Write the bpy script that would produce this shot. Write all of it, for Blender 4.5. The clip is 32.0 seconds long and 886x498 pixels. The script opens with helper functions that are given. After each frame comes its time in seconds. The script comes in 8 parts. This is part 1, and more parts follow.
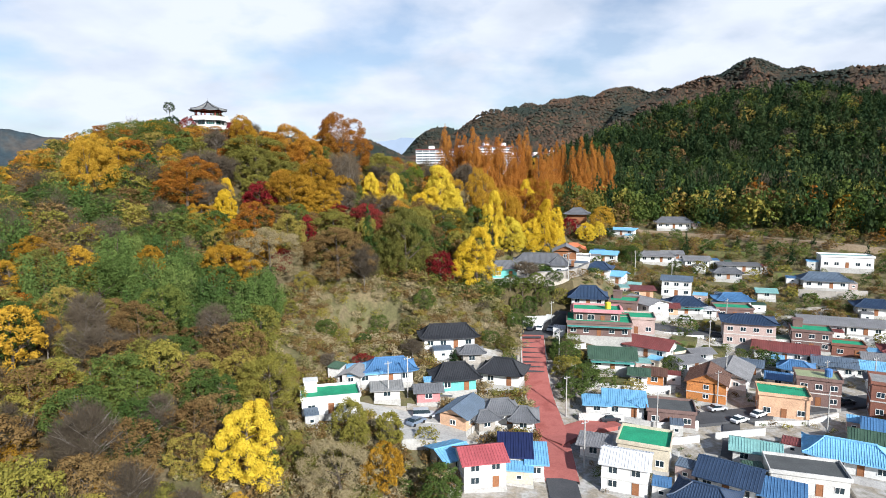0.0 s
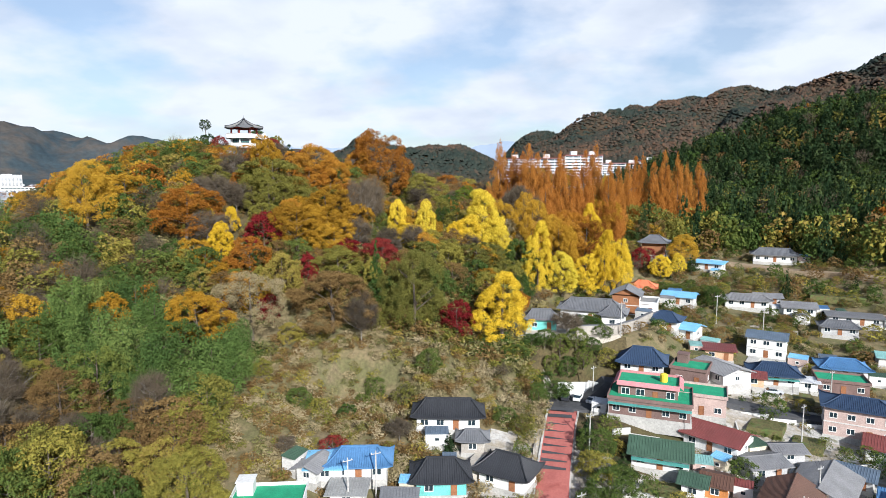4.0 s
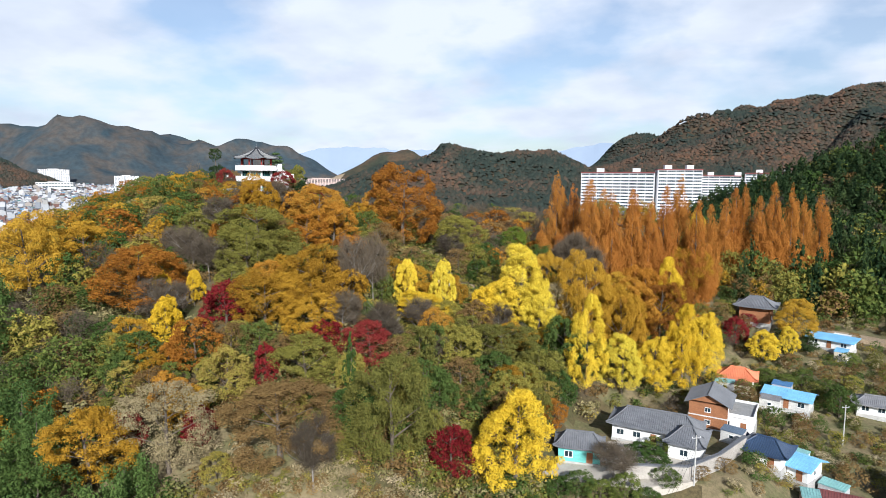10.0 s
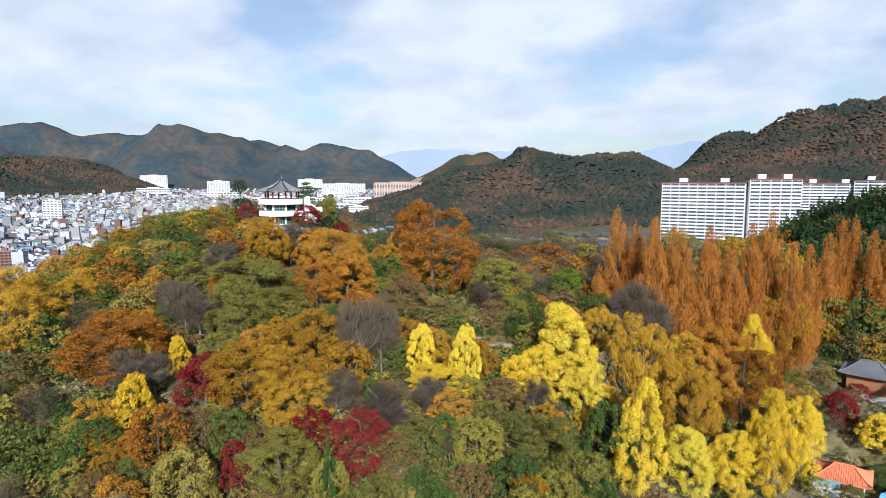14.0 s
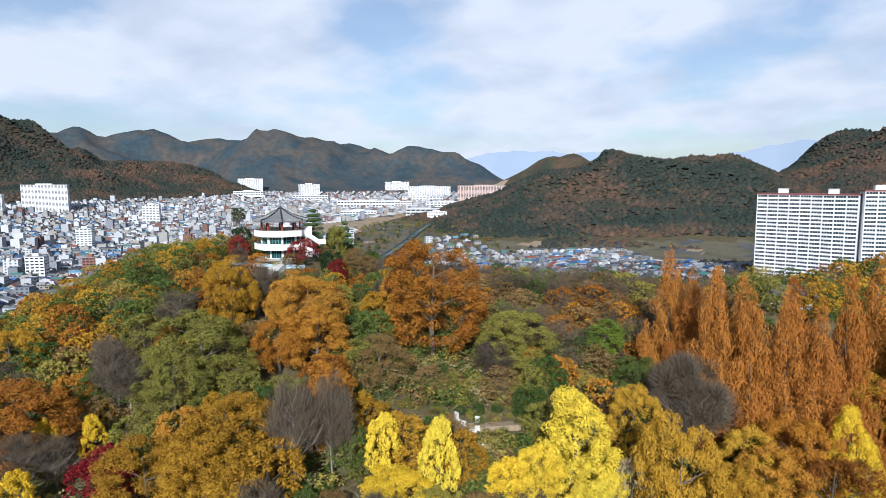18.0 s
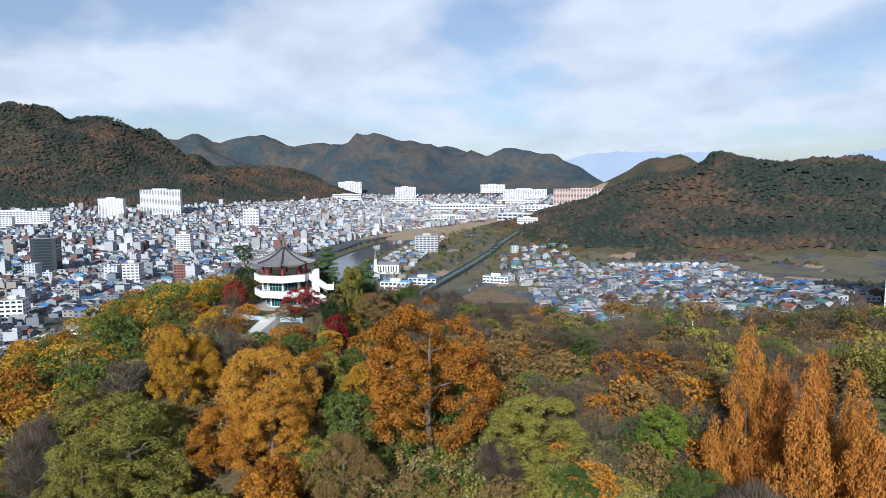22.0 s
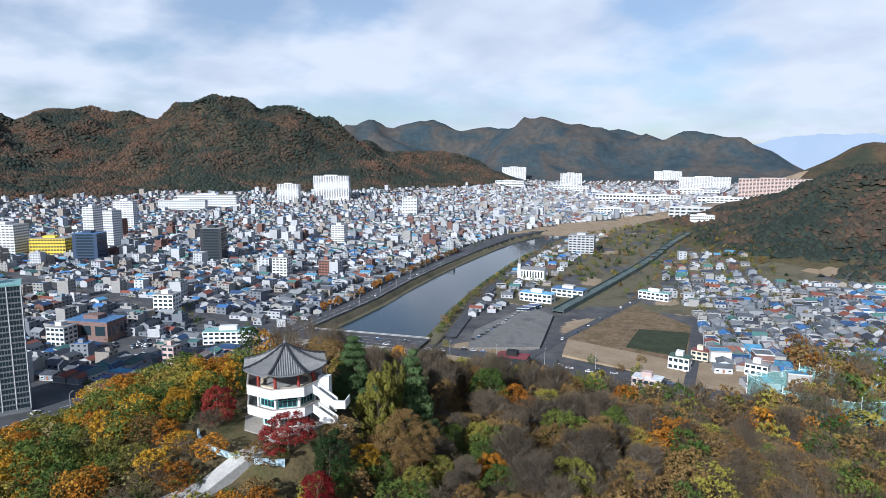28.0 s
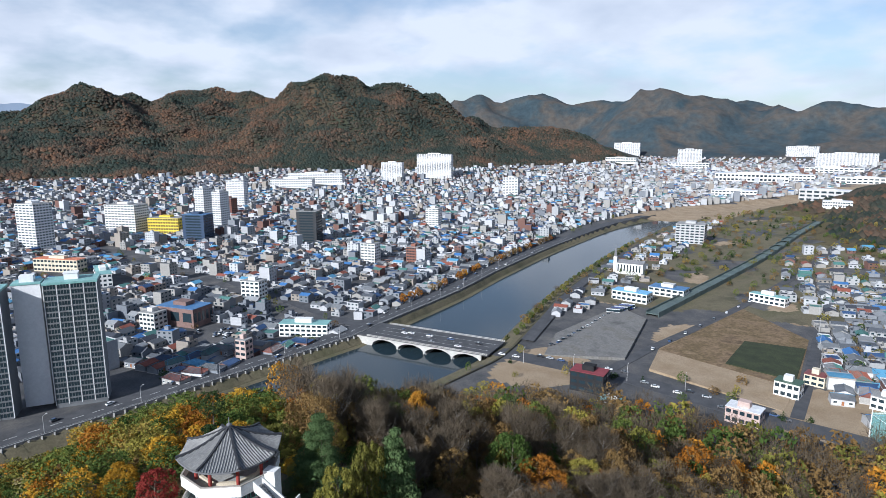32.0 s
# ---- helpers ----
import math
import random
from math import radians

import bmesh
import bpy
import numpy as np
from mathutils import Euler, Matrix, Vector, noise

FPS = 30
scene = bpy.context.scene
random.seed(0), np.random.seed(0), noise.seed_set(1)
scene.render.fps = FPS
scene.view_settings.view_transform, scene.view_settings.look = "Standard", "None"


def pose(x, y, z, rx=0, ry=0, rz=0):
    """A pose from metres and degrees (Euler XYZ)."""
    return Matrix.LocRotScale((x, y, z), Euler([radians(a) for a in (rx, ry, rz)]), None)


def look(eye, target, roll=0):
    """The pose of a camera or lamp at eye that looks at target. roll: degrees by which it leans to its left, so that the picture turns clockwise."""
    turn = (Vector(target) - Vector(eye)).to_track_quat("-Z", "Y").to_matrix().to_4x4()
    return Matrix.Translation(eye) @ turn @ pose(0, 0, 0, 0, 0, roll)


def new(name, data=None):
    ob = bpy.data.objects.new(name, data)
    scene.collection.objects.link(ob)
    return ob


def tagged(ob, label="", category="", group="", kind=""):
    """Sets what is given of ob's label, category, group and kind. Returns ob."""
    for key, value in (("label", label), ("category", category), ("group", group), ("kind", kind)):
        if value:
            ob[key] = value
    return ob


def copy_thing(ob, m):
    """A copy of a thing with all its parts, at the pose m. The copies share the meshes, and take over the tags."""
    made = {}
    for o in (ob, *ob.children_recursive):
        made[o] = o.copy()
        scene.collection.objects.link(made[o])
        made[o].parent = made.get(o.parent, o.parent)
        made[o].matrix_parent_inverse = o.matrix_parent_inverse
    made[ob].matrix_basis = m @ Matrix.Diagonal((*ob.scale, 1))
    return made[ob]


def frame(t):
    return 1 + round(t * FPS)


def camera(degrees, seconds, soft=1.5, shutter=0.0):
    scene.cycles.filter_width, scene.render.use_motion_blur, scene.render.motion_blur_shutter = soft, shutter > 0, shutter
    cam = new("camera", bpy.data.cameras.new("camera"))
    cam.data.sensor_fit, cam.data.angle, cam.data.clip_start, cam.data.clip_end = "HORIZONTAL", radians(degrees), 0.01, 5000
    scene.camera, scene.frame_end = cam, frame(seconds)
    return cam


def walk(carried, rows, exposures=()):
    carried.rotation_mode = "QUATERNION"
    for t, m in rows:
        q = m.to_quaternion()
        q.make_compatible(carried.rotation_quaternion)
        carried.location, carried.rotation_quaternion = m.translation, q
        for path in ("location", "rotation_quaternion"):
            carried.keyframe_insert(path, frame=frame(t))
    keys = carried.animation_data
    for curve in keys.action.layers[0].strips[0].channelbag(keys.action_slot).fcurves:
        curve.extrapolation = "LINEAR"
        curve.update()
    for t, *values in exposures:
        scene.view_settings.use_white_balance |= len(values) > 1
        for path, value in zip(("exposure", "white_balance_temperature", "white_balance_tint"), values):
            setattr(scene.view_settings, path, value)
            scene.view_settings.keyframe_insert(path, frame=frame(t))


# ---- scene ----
cam = camera(71.5, 32.0, soft=0.75)
PATH = [
    (0.0, (0.00, 0.00, 55.00), (-0.00, 99.33, 43.46), -0.20),
    (0.5, (3.05, 3.71, 55.91), (0.78, 103.03, 44.47), -0.11),
    (1.0, (6.04, 7.48, 56.90), (1.42, 106.72, 45.53), -0.06),
    (1.5, (9.01, 11.33, 57.98), (2.19, 110.45, 46.66), -0.05),
    (2.0, (11.85, 15.37, 59.04), (3.06, 114.34, 47.77), -0.08),
    (2.5, (14.45, 19.58, 60.02), (3.56, 118.35, 48.81), -0.10),
    (3.0, (16.76, 23.85, 60.96), (3.77, 122.37, 49.79), -0.09),
    (3.5, (18.88, 28.18, 61.90), (3.99, 126.44, 50.73), -0.03),
    (5.5, (24.68, 47.48, 65.97), (4.65, 144.86, 55.19), 0.28),
    (6.0, (25.56, 52.24, 67.28), (3.93, 149.27, 56.44), 0.35),
    (6.5, (26.34, 56.61, 68.59), (2.85, 153.19, 57.66), 0.40),
    (7.0, (27.08, 60.62, 69.85), (2.57, 156.94, 58.82), 0.42),
    (7.5, (27.76, 64.35, 70.93), (3.01, 160.61, 59.84), 0.45),
    (8.0, (28.41, 67.90, 71.89), (3.26, 164.05, 60.82), 0.49),
    (8.5, (29.04, 71.40, 72.98), (2.78, 167.25, 61.91), 0.52),
    (9.0, (29.60, 74.94, 74.20), (1.73, 170.33, 63.12), 0.52),
    (9.5, (30.12, 78.53, 75.42), (0.62, 173.44, 64.34), 0.51),
    (10.0, (30.63, 82.09, 76.64), (-0.54, 176.46, 65.56), 0.49),
    (10.5, (31.10, 85.61, 77.86), (-1.68, 179.43, 66.79), 0.47),
    (11.0, (31.42, 89.08, 79.03), (-2.92, 182.35, 68.00), 0.45),
    (11.5, (31.69, 92.51, 80.21), (-4.13, 185.23, 69.24), 0.43),
    (12.0, (31.99, 96.02, 81.52), (-5.40, 188.13, 70.60), 0.40),
    (12.5, (32.26, 99.77, 82.92), (-6.63, 191.24, 72.00), 0.35),
    (13.0, (32.63, 103.76, 84.33), (-7.78, 194.57, 73.37), 0.26),
    (13.5, (33.12, 107.85, 85.74), (-8.74, 198.00, 74.71), 0.13),
    (14.0, (33.61, 111.90, 87.09), (-9.73, 201.33, 76.01), 0.00),
    (14.5, (34.09, 115.89, 88.40), (-10.62, 204.65, 77.30), -0.14),
    (16.5, (36.62, 136.14, 91.19), (-14.27, 221.52, 80.23), -0.09),
    (17.0, (36.86, 140.49, 92.51), (-15.69, 224.86, 81.51), -0.11),
    (17.5, (37.01, 144.96, 93.73), (-17.21, 228.27, 82.75), -0.10),
    (18.0, (37.01, 149.49, 94.78), (-18.82, 231.74, 83.88), -0.11),
    (18.5, (36.91, 154.02, 95.78), (-20.55, 235.14, 84.93), -0.14),
    (19.0, (36.72, 158.61, 96.85), (-22.33, 238.58, 85.99), -0.20),
    (19.5, (36.48, 163.24, 97.98), (-24.12, 242.04, 87.10), -0.26),
    (20.0, (36.31, 167.69, 99.05), (-25.83, 245.29, 88.19), -0.29),
    (20.5, (36.21, 171.86, 99.98), (-27.44, 248.22, 89.16), -0.29),
    (21.0, (35.90, 176.05, 100.94), (-29.30, 251.11, 90.18), -0.28),
    (21.5, (35.06, 180.52, 102.08), (-31.66, 254.24, 91.37), -0.28),
    (22.0, (33.74, 185.25, 103.38), (-34.54, 257.53, 92.69), -0.28),
    (22.5, (32.05, 190.13, 104.83), (-37.84, 260.85, 94.17), -0.24),
    (23.0, (29.94, 195.11, 106.26), (-41.52, 264.25, 95.64), -0.15),
    (23.5, (27.44, 200.15, 107.50), (-45.58, 267.64, 96.90), -0.07),
    (24.0, (24.74, 205.04, 108.64), (-49.79, 270.86, 98.04), 0.01),
    (24.5, (22.05, 209.68, 109.73), (-53.96, 273.79, 99.09), 0.09),
    (25.0, (19.42, 214.11, 110.95), (-58.01, 276.46, 100.08), 0.10),
    (25.5, (16.78, 218.37, 112.34), (-61.97, 278.96, 101.06), 0.07),
    (27.5, (9.59, 233.72, 118.47), (-74.12, 286.85, 105.47), 0.25),
    (28.0, (7.97, 237.71, 119.90), (-76.87, 288.89, 106.41), 0.14),
    (28.5, (6.30, 241.57, 121.35), (-79.63, 290.77, 107.36), 0.06),
    (29.0, (4.63, 245.37, 122.78), (-82.33, 292.56, 108.29), 0.05),
    (29.5, (3.10, 249.18, 124.21), (-84.83, 294.38, 109.23), 0.03),
    (30.0, (1.66, 253.09, 125.60), (-87.18, 296.31, 110.15), -0.05),
    (30.5, (0.11, 257.12, 126.90), (-89.62, 298.28, 110.97), -0.14),
    (31.0, (-1.72, 261.13, 128.20), (-92.27, 300.25, 111.77), -0.21),
    (31.5, (-3.74, 265.01, 129.62), (-95.03, 302.12, 112.63), -0.21),
    (32.0, (-5.71, 268.84, 131.15), (-97.70, 303.89, 113.57), -0.19),
]
walk(cam, [(t, look(eye, target, roll)) for t, eye, target, roll in PATH], [(0.0, 0.56, 6200, 10), (9.0, 0.54, 6100, 10), (17.0, 0.40, 5900, 10), (23.0, 0.33, 5850, 10), (28.0, 0.35, 5800, 10), (32.0, 0.40, 5850, 10)])

# ---- light ----
SUN_TO = Vector((0.45, -0.78, 0.47)).normalized()
scene.view_settings.exposure = 0.0
world = bpy.data.worlds.new("sky")
scene.world = world
world.use_nodes = True
wn, wl = world.node_tree.nodes, world.node_tree.links
wn.clear()
w_out, w_bg, w_sky = wn.new("ShaderNodeOutputWorld"), wn.new("ShaderNodeBackground"), wn.new("ShaderNodeTexSky")
w_sky.sky_type, w_sky.sun_disc = "NISHITA", False
w_sky.sun_elevation = math.asin(SUN_TO.z)
w_sky.sun_rotation = math.atan2(SUN_TO.x, SUN_TO.y)
w_sky.air_density, w_sky.dust_density, w_sky.ozone_density = 1.0, 1.2, 1.5
w_bg.inputs["Strength"].default_value = 0.068


def wnode(kind, **values):
    n = wn.new(kind)
    for key, value in values.items():
        n.inputs[key].default_value = value
    return n


def wmath(op, a, b=0.0):
    n = wn.new("ShaderNodeMath")
    n.operation = op
    for i, v in enumerate((a, b)):
        if isinstance(v, (int, float)):
            n.inputs[i].default_value = v
        else:
            wl.new(v, n.inputs[i])
    return n.outputs[0]


# cloud deck: direction laid on a flat sheet high over the valley
w_tc, w_sep, w_com = wn.new("ShaderNodeTexCoord"), wn.new("ShaderNodeSeparateXYZ"), wn.new("ShaderNodeCombineXYZ")
wl.new(w_tc.outputs["Generated"], w_sep.inputs[0])
up = wmath("ADD", wmath("MAXIMUM", w_sep.outputs[2], 0.0), 0.28)
wl.new(wmath("DIVIDE", w_sep.outputs[0], up), w_com.inputs[0])
wl.new(wmath("DIVIDE", w_sep.outputs[1], up), w_com.inputs[1])
w_n1 = wnode("ShaderNodeTexNoise", Scale=1.5, Detail=10.0, Roughness=0.5, Distortion=0.0)
w_n2 = wnode("ShaderNodeTexNoise", Scale=2.6, Detail=7.0, Roughness=0.48, Distortion=0.0)
w_map = wn.new("ShaderNodeMapping")
w_map.inputs["Location"].default_value = (7.3, 3.1, 1.7)
wl.new(w_com.outputs[0], w_n1.inputs["Vector"])
wl.new(w_com.outputs[0], w_map.inputs["Vector"])
wl.new(w_map.outputs[0], w_n2.inputs["Vector"])
w_cover, w_shade = wn.new("ShaderNodeValToRGB"), wn.new("ShaderNodeValToRGB")
w_cover.color_ramp.elements[0].position, w_cover.color_ramp.elements[1].position = 0.41, 0.54
w_cover.color_ramp.elements[0].color = (0.28, 0.28, 0.28, 1)
w_cover.color_ramp.elements[1].color = (0.97, 0.97, 0.97, 1)
w_shade.color_ramp.elements[0].position, w_shade.color_ramp.elements[1].position = 0.34, 0.56
w_shade.color_ramp.elements[0].color = (7.2, 7.8, 8.9, 1)
w_shade.color_ramp.elements[1].color = (9.3, 9.7, 10.5, 1)
thin = wmath("MULTIPLY", wmath("MINIMUM", wmath("MAXIMUM", wmath("SUBTRACT", w_sep.outputs[2], 0.30), 0.0), 0.26), 3.5)
wl.new(w_n1.outputs["Fac"], w_cover.inputs[0])
wl.new(w_n2.outputs["Fac"], w_shade.inputs[0])
w_mix = wn.new("ShaderNodeMix")
w_mix.data_type = "RGBA"
wl.new(wmath("MULTIPLY", w_cover.outputs[0], wmath("SUBTRACT", 1.0, thin)), w_mix.inputs[0])
w_gain = wn.new("ShaderNodeMix")
w_gain.data_type, w_gain.blend_type = "RGBA", "MULTIPLY"
w_gain.inputs[0].default_value = 1.0
w_gain.inputs[7].default_value = (1.28, 1.32, 1.38, 1)
wl.new(w_sky.outputs[0], w_gain.inputs[6])
wl.new(w_gain.outputs[2], w_mix.inputs[6])
wl.new(w_shade.outputs[0], w_mix.inputs[7])
wl.new(w_mix.outputs[2], w_bg.inputs["Color"])
wl.new(w_bg.outputs[0], w_out.inputs[0])

sun = new("sun", bpy.data.lights.new("sun", "SUN"))
sun.data.energy, sun.data.angle, sun.data.color = 5.0, radians(0.6), (1.0, 0.965, 0.91)
sun.matrix_world = look((0, 0, 400), Vector((0, 0, 400)) - SUN_TO)


# ---- materials ----
def node_mat(name, rough=0.8, metal=0.0):
    m = bpy.data.materials.new(name)
    m.use_nodes = True
    n, l = m.node_tree.nodes, m.node_tree.links
    b = n["Principled BSDF"]
    b.inputs["Roughness"].default_value, b.inputs["Metallic"].default_value = rough, metal
    b.inputs["Specular IOR Level"].default_value = 0.3
    return m, n, l, b


def ramp(n, colours, constant=False):
    r = n.new("ShaderNodeValToRGB")
    e = r.color_ramp.elements
    while len(e) < len(colours):
        e.new(0.5)
    for i, c in enumerate(colours):
        e[i].position = i / len(colours) if constant else i / max(1, len(colours) - 1)
        e[i].color = (*c, 1)
    if constant:
        r.color_ramp.interpolation = "CONSTANT"
    return r


def mixed(n, l, kind, fac, a, b):
    m = n.new("ShaderNodeMix")
    m.data_type, m.blend_type = "RGBA", kind
    for slot, v in ((0, fac), (6, a), (7, b)):
        if isinstance(v, (int, float)):
            m.inputs[slot].default_value = v
        elif isinstance(v, tuple):
            m.inputs[slot].default_value = (*v, 1)
        else:
            l.new(v, m.inputs[slot])
    return m.outputs[2]


def noise_at(n, l, scale, detail=5.0, rough=0.6):
    g, t = n.new("ShaderNodeNewGeometry"), n.new("ShaderNodeTexNoise")
    t.inputs["Scale"].default_value, t.inputs["Detail"].default_value, t.inputs["Roughness"].default_value = scale, detail, rough
    l.new(g.outputs["Position"], t.inputs["Vector"])
    return t.outputs["Fac"]


def surface(name, colours, scale=0.3, fine=4.0, rough=0.85, metal=0.0, bump=0.3, dirt=0.35, by_object=False):
    """A weathered surface: broad stains over a fine grain; by_object picks the colour for each thing."""
    m, n, l, b = node_mat(name, rough, metal)
    broad = noise_at(n, l, scale, 4.0)
    r = ramp(n, colours, constant=by_object)
    if by_object:
        l.new(n.new("ShaderNodeObjectInfo").outputs["Random"], r.inputs[0])
    else:
        s = n.new("ShaderNodeMapRange")
        s.inputs[1].default_value, s.inputs[2].default_value = 0.3, 0.7
        l.new(broad, s.inputs[0])
        l.new(s.outputs[0], r.inputs[0])
    grain = noise_at(n, l, fine, 6.0, 0.7)
    g = ramp(n, [(1 - dirt,) * 3, (1.0 + dirt * 0.5,) * 3])
    g.color_ramp.elements[0].position, g.color_ramp.elements[1].position = 0.3, 0.7
    l.new(grain, g.inputs[0])
    c = mixed(n, l, "MULTIPLY", 1.0, r.outputs[0], g.outputs[0])
    if by_object:
        st = ramp(n, [(1 - dirt,) * 3, (1.0,) * 3])
        st.color_ramp.elements[0].position, st.color_ramp.elements[1].position = 0.35, 0.6
        l.new(broad, st.inputs[0])
        c = mixed(n, l, "MULTIPLY", 1.0, c, st.outputs[0])
    l.new(c, b.inputs["Base Color"])
    if bump:
        bp = n.new("ShaderNodeBump")
        bp.inputs["Strength"].default_value, bp.inputs["Distance"].default_value = bump, 0.05
        l.new(grain, bp.inputs["Height"])
        l.new(bp.outputs[0], b.inputs["Normal"])
    return m


def foliage(name, colours, light=0.06, tint=False):
    """Leaves: a colour for each leaf, leaning to one for the whole tree; some light shines through."""
    m, n, l, b = node_mat(name, 0.8)
    b.inputs["Specular IOR Level"].default_value = 0.08
    geo = n.new("ShaderNodeNewGeometry")
    pick = n.new("ShaderNodeMath")
    pick.operation = "MULTIPLY_ADD"
    pick.inputs[1].default_value = 0.30
    l.new(geo.outputs["Random Per Island"], pick.inputs[0])
    half = n.new("ShaderNodeMath")
    half.operation = "MULTIPLY"
    half.inputs[1].default_value = 0.70
    if tint:
        a = n.new("ShaderNodeAttribute")
        a.attribute_name = "tint"
        l.new(a.outputs["Fac"], half.inputs[0])
    else:
        l.new(n.new("ShaderNodeObjectInfo").outputs["Random"], half.inputs[0])
    l.new(half.outputs[0], pick.inputs[2])
    r = ramp(n, colours)
    l.new(pick.outputs[0], r.inputs[0])
    l.new(r.outputs[0], b.inputs["Base Color"])
    tr, mx, out = n.new("ShaderNodeBsdfTranslucent"), n.new("ShaderNodeMixShader"), n["Material Output"]
    l.new(r.outputs[0], tr.inputs[0])
    mx.inputs[0].default_value = light
    l.new(b.outputs[0], mx.inputs[1])
    l.new(tr.outputs[0], mx.inputs[2])
    l.new(mx.outputs[0], out.inputs[0])
    return m


LEAF = {
    "oak": [(0.120, 0.044, 0.010), (0.256, 0.100, 0.014), (0.400, 0.176, 0.021), (0.320, 0.192, 0.032)],
    "gold": [(0.192, 0.100, 0.011), (0.352, 0.192, 0.018), (0.464, 0.288, 0.032)],
    "ginkgo": [(0.458, 0.290, 0.018), (0.598, 0.405, 0.025), (0.669, 0.493, 0.044), (0.528, 0.458, 0.053)],
    "redwood": [(0.240, 0.080, 0.016), (0.336, 0.128, 0.024), (0.368, 0.168, 0.032)],
    "maple": [(0.096, 0.007, 0.008), (0.180, 0.015, 0.018), (0.216, 0.042, 0.030)],
    "olive": [(0.069, 0.073, 0.019), (0.140, 0.134, 0.029), (0.244, 0.215, 0.040), (0.268, 0.175, 0.053)],
    "green": [(0.029, 0.062, 0.014), (0.066, 0.099, 0.023), (0.140, 0.157, 0.033)],
    "brown": [(0.108, 0.065, 0.025), (0.173, 0.108, 0.040), (0.216, 0.144, 0.058)],
    "pine": [(0.009, 0.023, 0.009), (0.023, 0.043, 0.015), (0.048, 0.068, 0.022)],
    "bamboo": [(0.038, 0.075, 0.021), (0.080, 0.128, 0.031), (0.148, 0.186, 0.050)],
    "twigs": [(0.057, 0.046, 0.033), (0.095, 0.076, 0.054), (0.145, 0.114, 0.079)],
    "scrub": [(0.070, 0.079, 0.026), (0.158, 0.150, 0.053), (0.264, 0.220, 0.106), (0.114, 0.132, 0.035)],
    "straw": [(0.208, 0.168, 0.088), (0.304, 0.248, 0.136), (0.368, 0.304, 0.192)],
    "cedar": [(0.028, 0.058, 0.024), (0.055, 0.095, 0.036), (0.095, 0.135, 0.055)],
    "lime": [(0.060, 0.096, 0.012), (0.102, 0.144, 0.018), (0.144, 0.180, 0.030)],
}
M = {"leaf_" + k: foliage("leaf_" + k, v) for k, v in LEAF.items()}
M.update({"wood_" + k: foliage("wood_" + k, v, tint=True) for k, v in LEAF.items()})
M["bark"] = surface("bark", [(0.09, 0.07, 0.05), (0.17, 0.14, 0.11)], 1.5, 9.0, 0.95)
M["bark_pale"] = surface("bark_pale", [(0.15, 0.13, 0.11), (0.27, 0.245, 0.21)], 1.5, 9.0, 0.9)
M["forest_floor"] = surface("forest_floor", [(0.05, 0.042, 0.02), (0.11, 0.085, 0.04), (0.075, 0.08, 0.03)], 0.10, 1.6, 0.95, bump=0.8, dirt=0.5)
M["dry_grass"] = surface("dry_grass", [(0.10, 0.09, 0.042), (0.19, 0.15, 0.082), (0.12, 0.115, 0.05), (0.165, 0.13, 0.075)], 0.10, 1.3, 0.95, bump=0.8, dirt=0.4)
M["soil"] = surface("soil", [(0.25, 0.18, 0.11), (0.36, 0.28, 0.19)], 0.06, 1.8, 0.95, dirt=0.35)
M["town_ground"] = surface("town_ground", [(0.05, 0.051, 0.055), (0.085, 0.085, 0.087), (0.14, 0.13, 0.12)], 0.05, 1.1, 0.9, dirt=0.35)
M["mountain"] = surface("mountain", [(0.026, 0.036, 0.024), (0.04, 0.042, 0.026), (0.08, 0.054, 0.032), (0.03, 0.038, 0.024)], 0.006, 0.06, 0.95, bump=0.0, dirt=0.4)
M["sand"] = surface("sand", [(0.07, 0.068, 0.04), (0.14, 0.12, 0.075), (0.09, 0.088, 0.045)], 0.03, 0.9, 0.95)
M["bank_grass"] = surface("bank_grass", [(0.035, 0.04, 0.022), (0.08, 0.07, 0.04), (0.055, 0.055, 0.03)], 0.06, 0.9, 0.95)
M["village_ground"] = surface("village_ground", [(0.15, 0.135, 0.08), (0.42, 0.40, 0.37), (0.30, 0.26, 0.20), (0.46, 0.45, 0.43), (0.13, 0.13, 0.065)], 0.12, 1.4, 0.95, dirt=0.35)
# blue in these colours stands in for haze over the farthest slopes
M["hazed_mountain"] = surface("hazed_mountain", [(0.024, 0.044, 0.058), (0.036, 0.054, 0.064), (0.074, 0.066, 0.058), (0.028, 0.048, 0.060)], 0.004, 0.03, 0.95, bump=0.0, dirt=0.35)
M["asphalt"] = surface("asphalt", [(0.055, 0.057, 0.062), (0.09, 0.092, 0.098)], 0.15, 3.0, 0.9, dirt=0.25)
M["asphalt_red"] = surface("asphalt_red", [(0.30, 0.085, 0.07), (0.40, 0.13, 0.11), (0.33, 0.10, 0.085)], 0.2, 3.0, 0.9, dirt=0.2)
M["concrete"] = surface("concrete", [(0.36, 0.35, 0.33), (0.52, 0.51, 0.48)], 0.25, 2.5, 0.9, dirt=0.3)
M["line_paint"] = surface("line_paint", [(0.62, 0.62, 0.60), (0.74, 0.74, 0.72)], 0.5, 4.0, 0.7)
M["white_wall"] = surface("white_wall", [(0.66, 0.66, 0.64), (0.80, 0.80, 0.78)], 0.25, 2.0, 0.7, dirt=0.15)
M["glass"], _n, _l, _b = node_mat("glass", 0.08)
_b.inputs["Base Color"].default_value, _b.inputs["Specular IOR Level"].default_value = (0.02, 0.035, 0.045, 1), 0.7
M["water"], _n, _l, _b = node_mat("water", 0.06)
_b.inputs["Base Color"].default_value, _b.inputs["Specular IOR Level"].default_value = (0.02, 0.035, 0.045, 1), 0.3
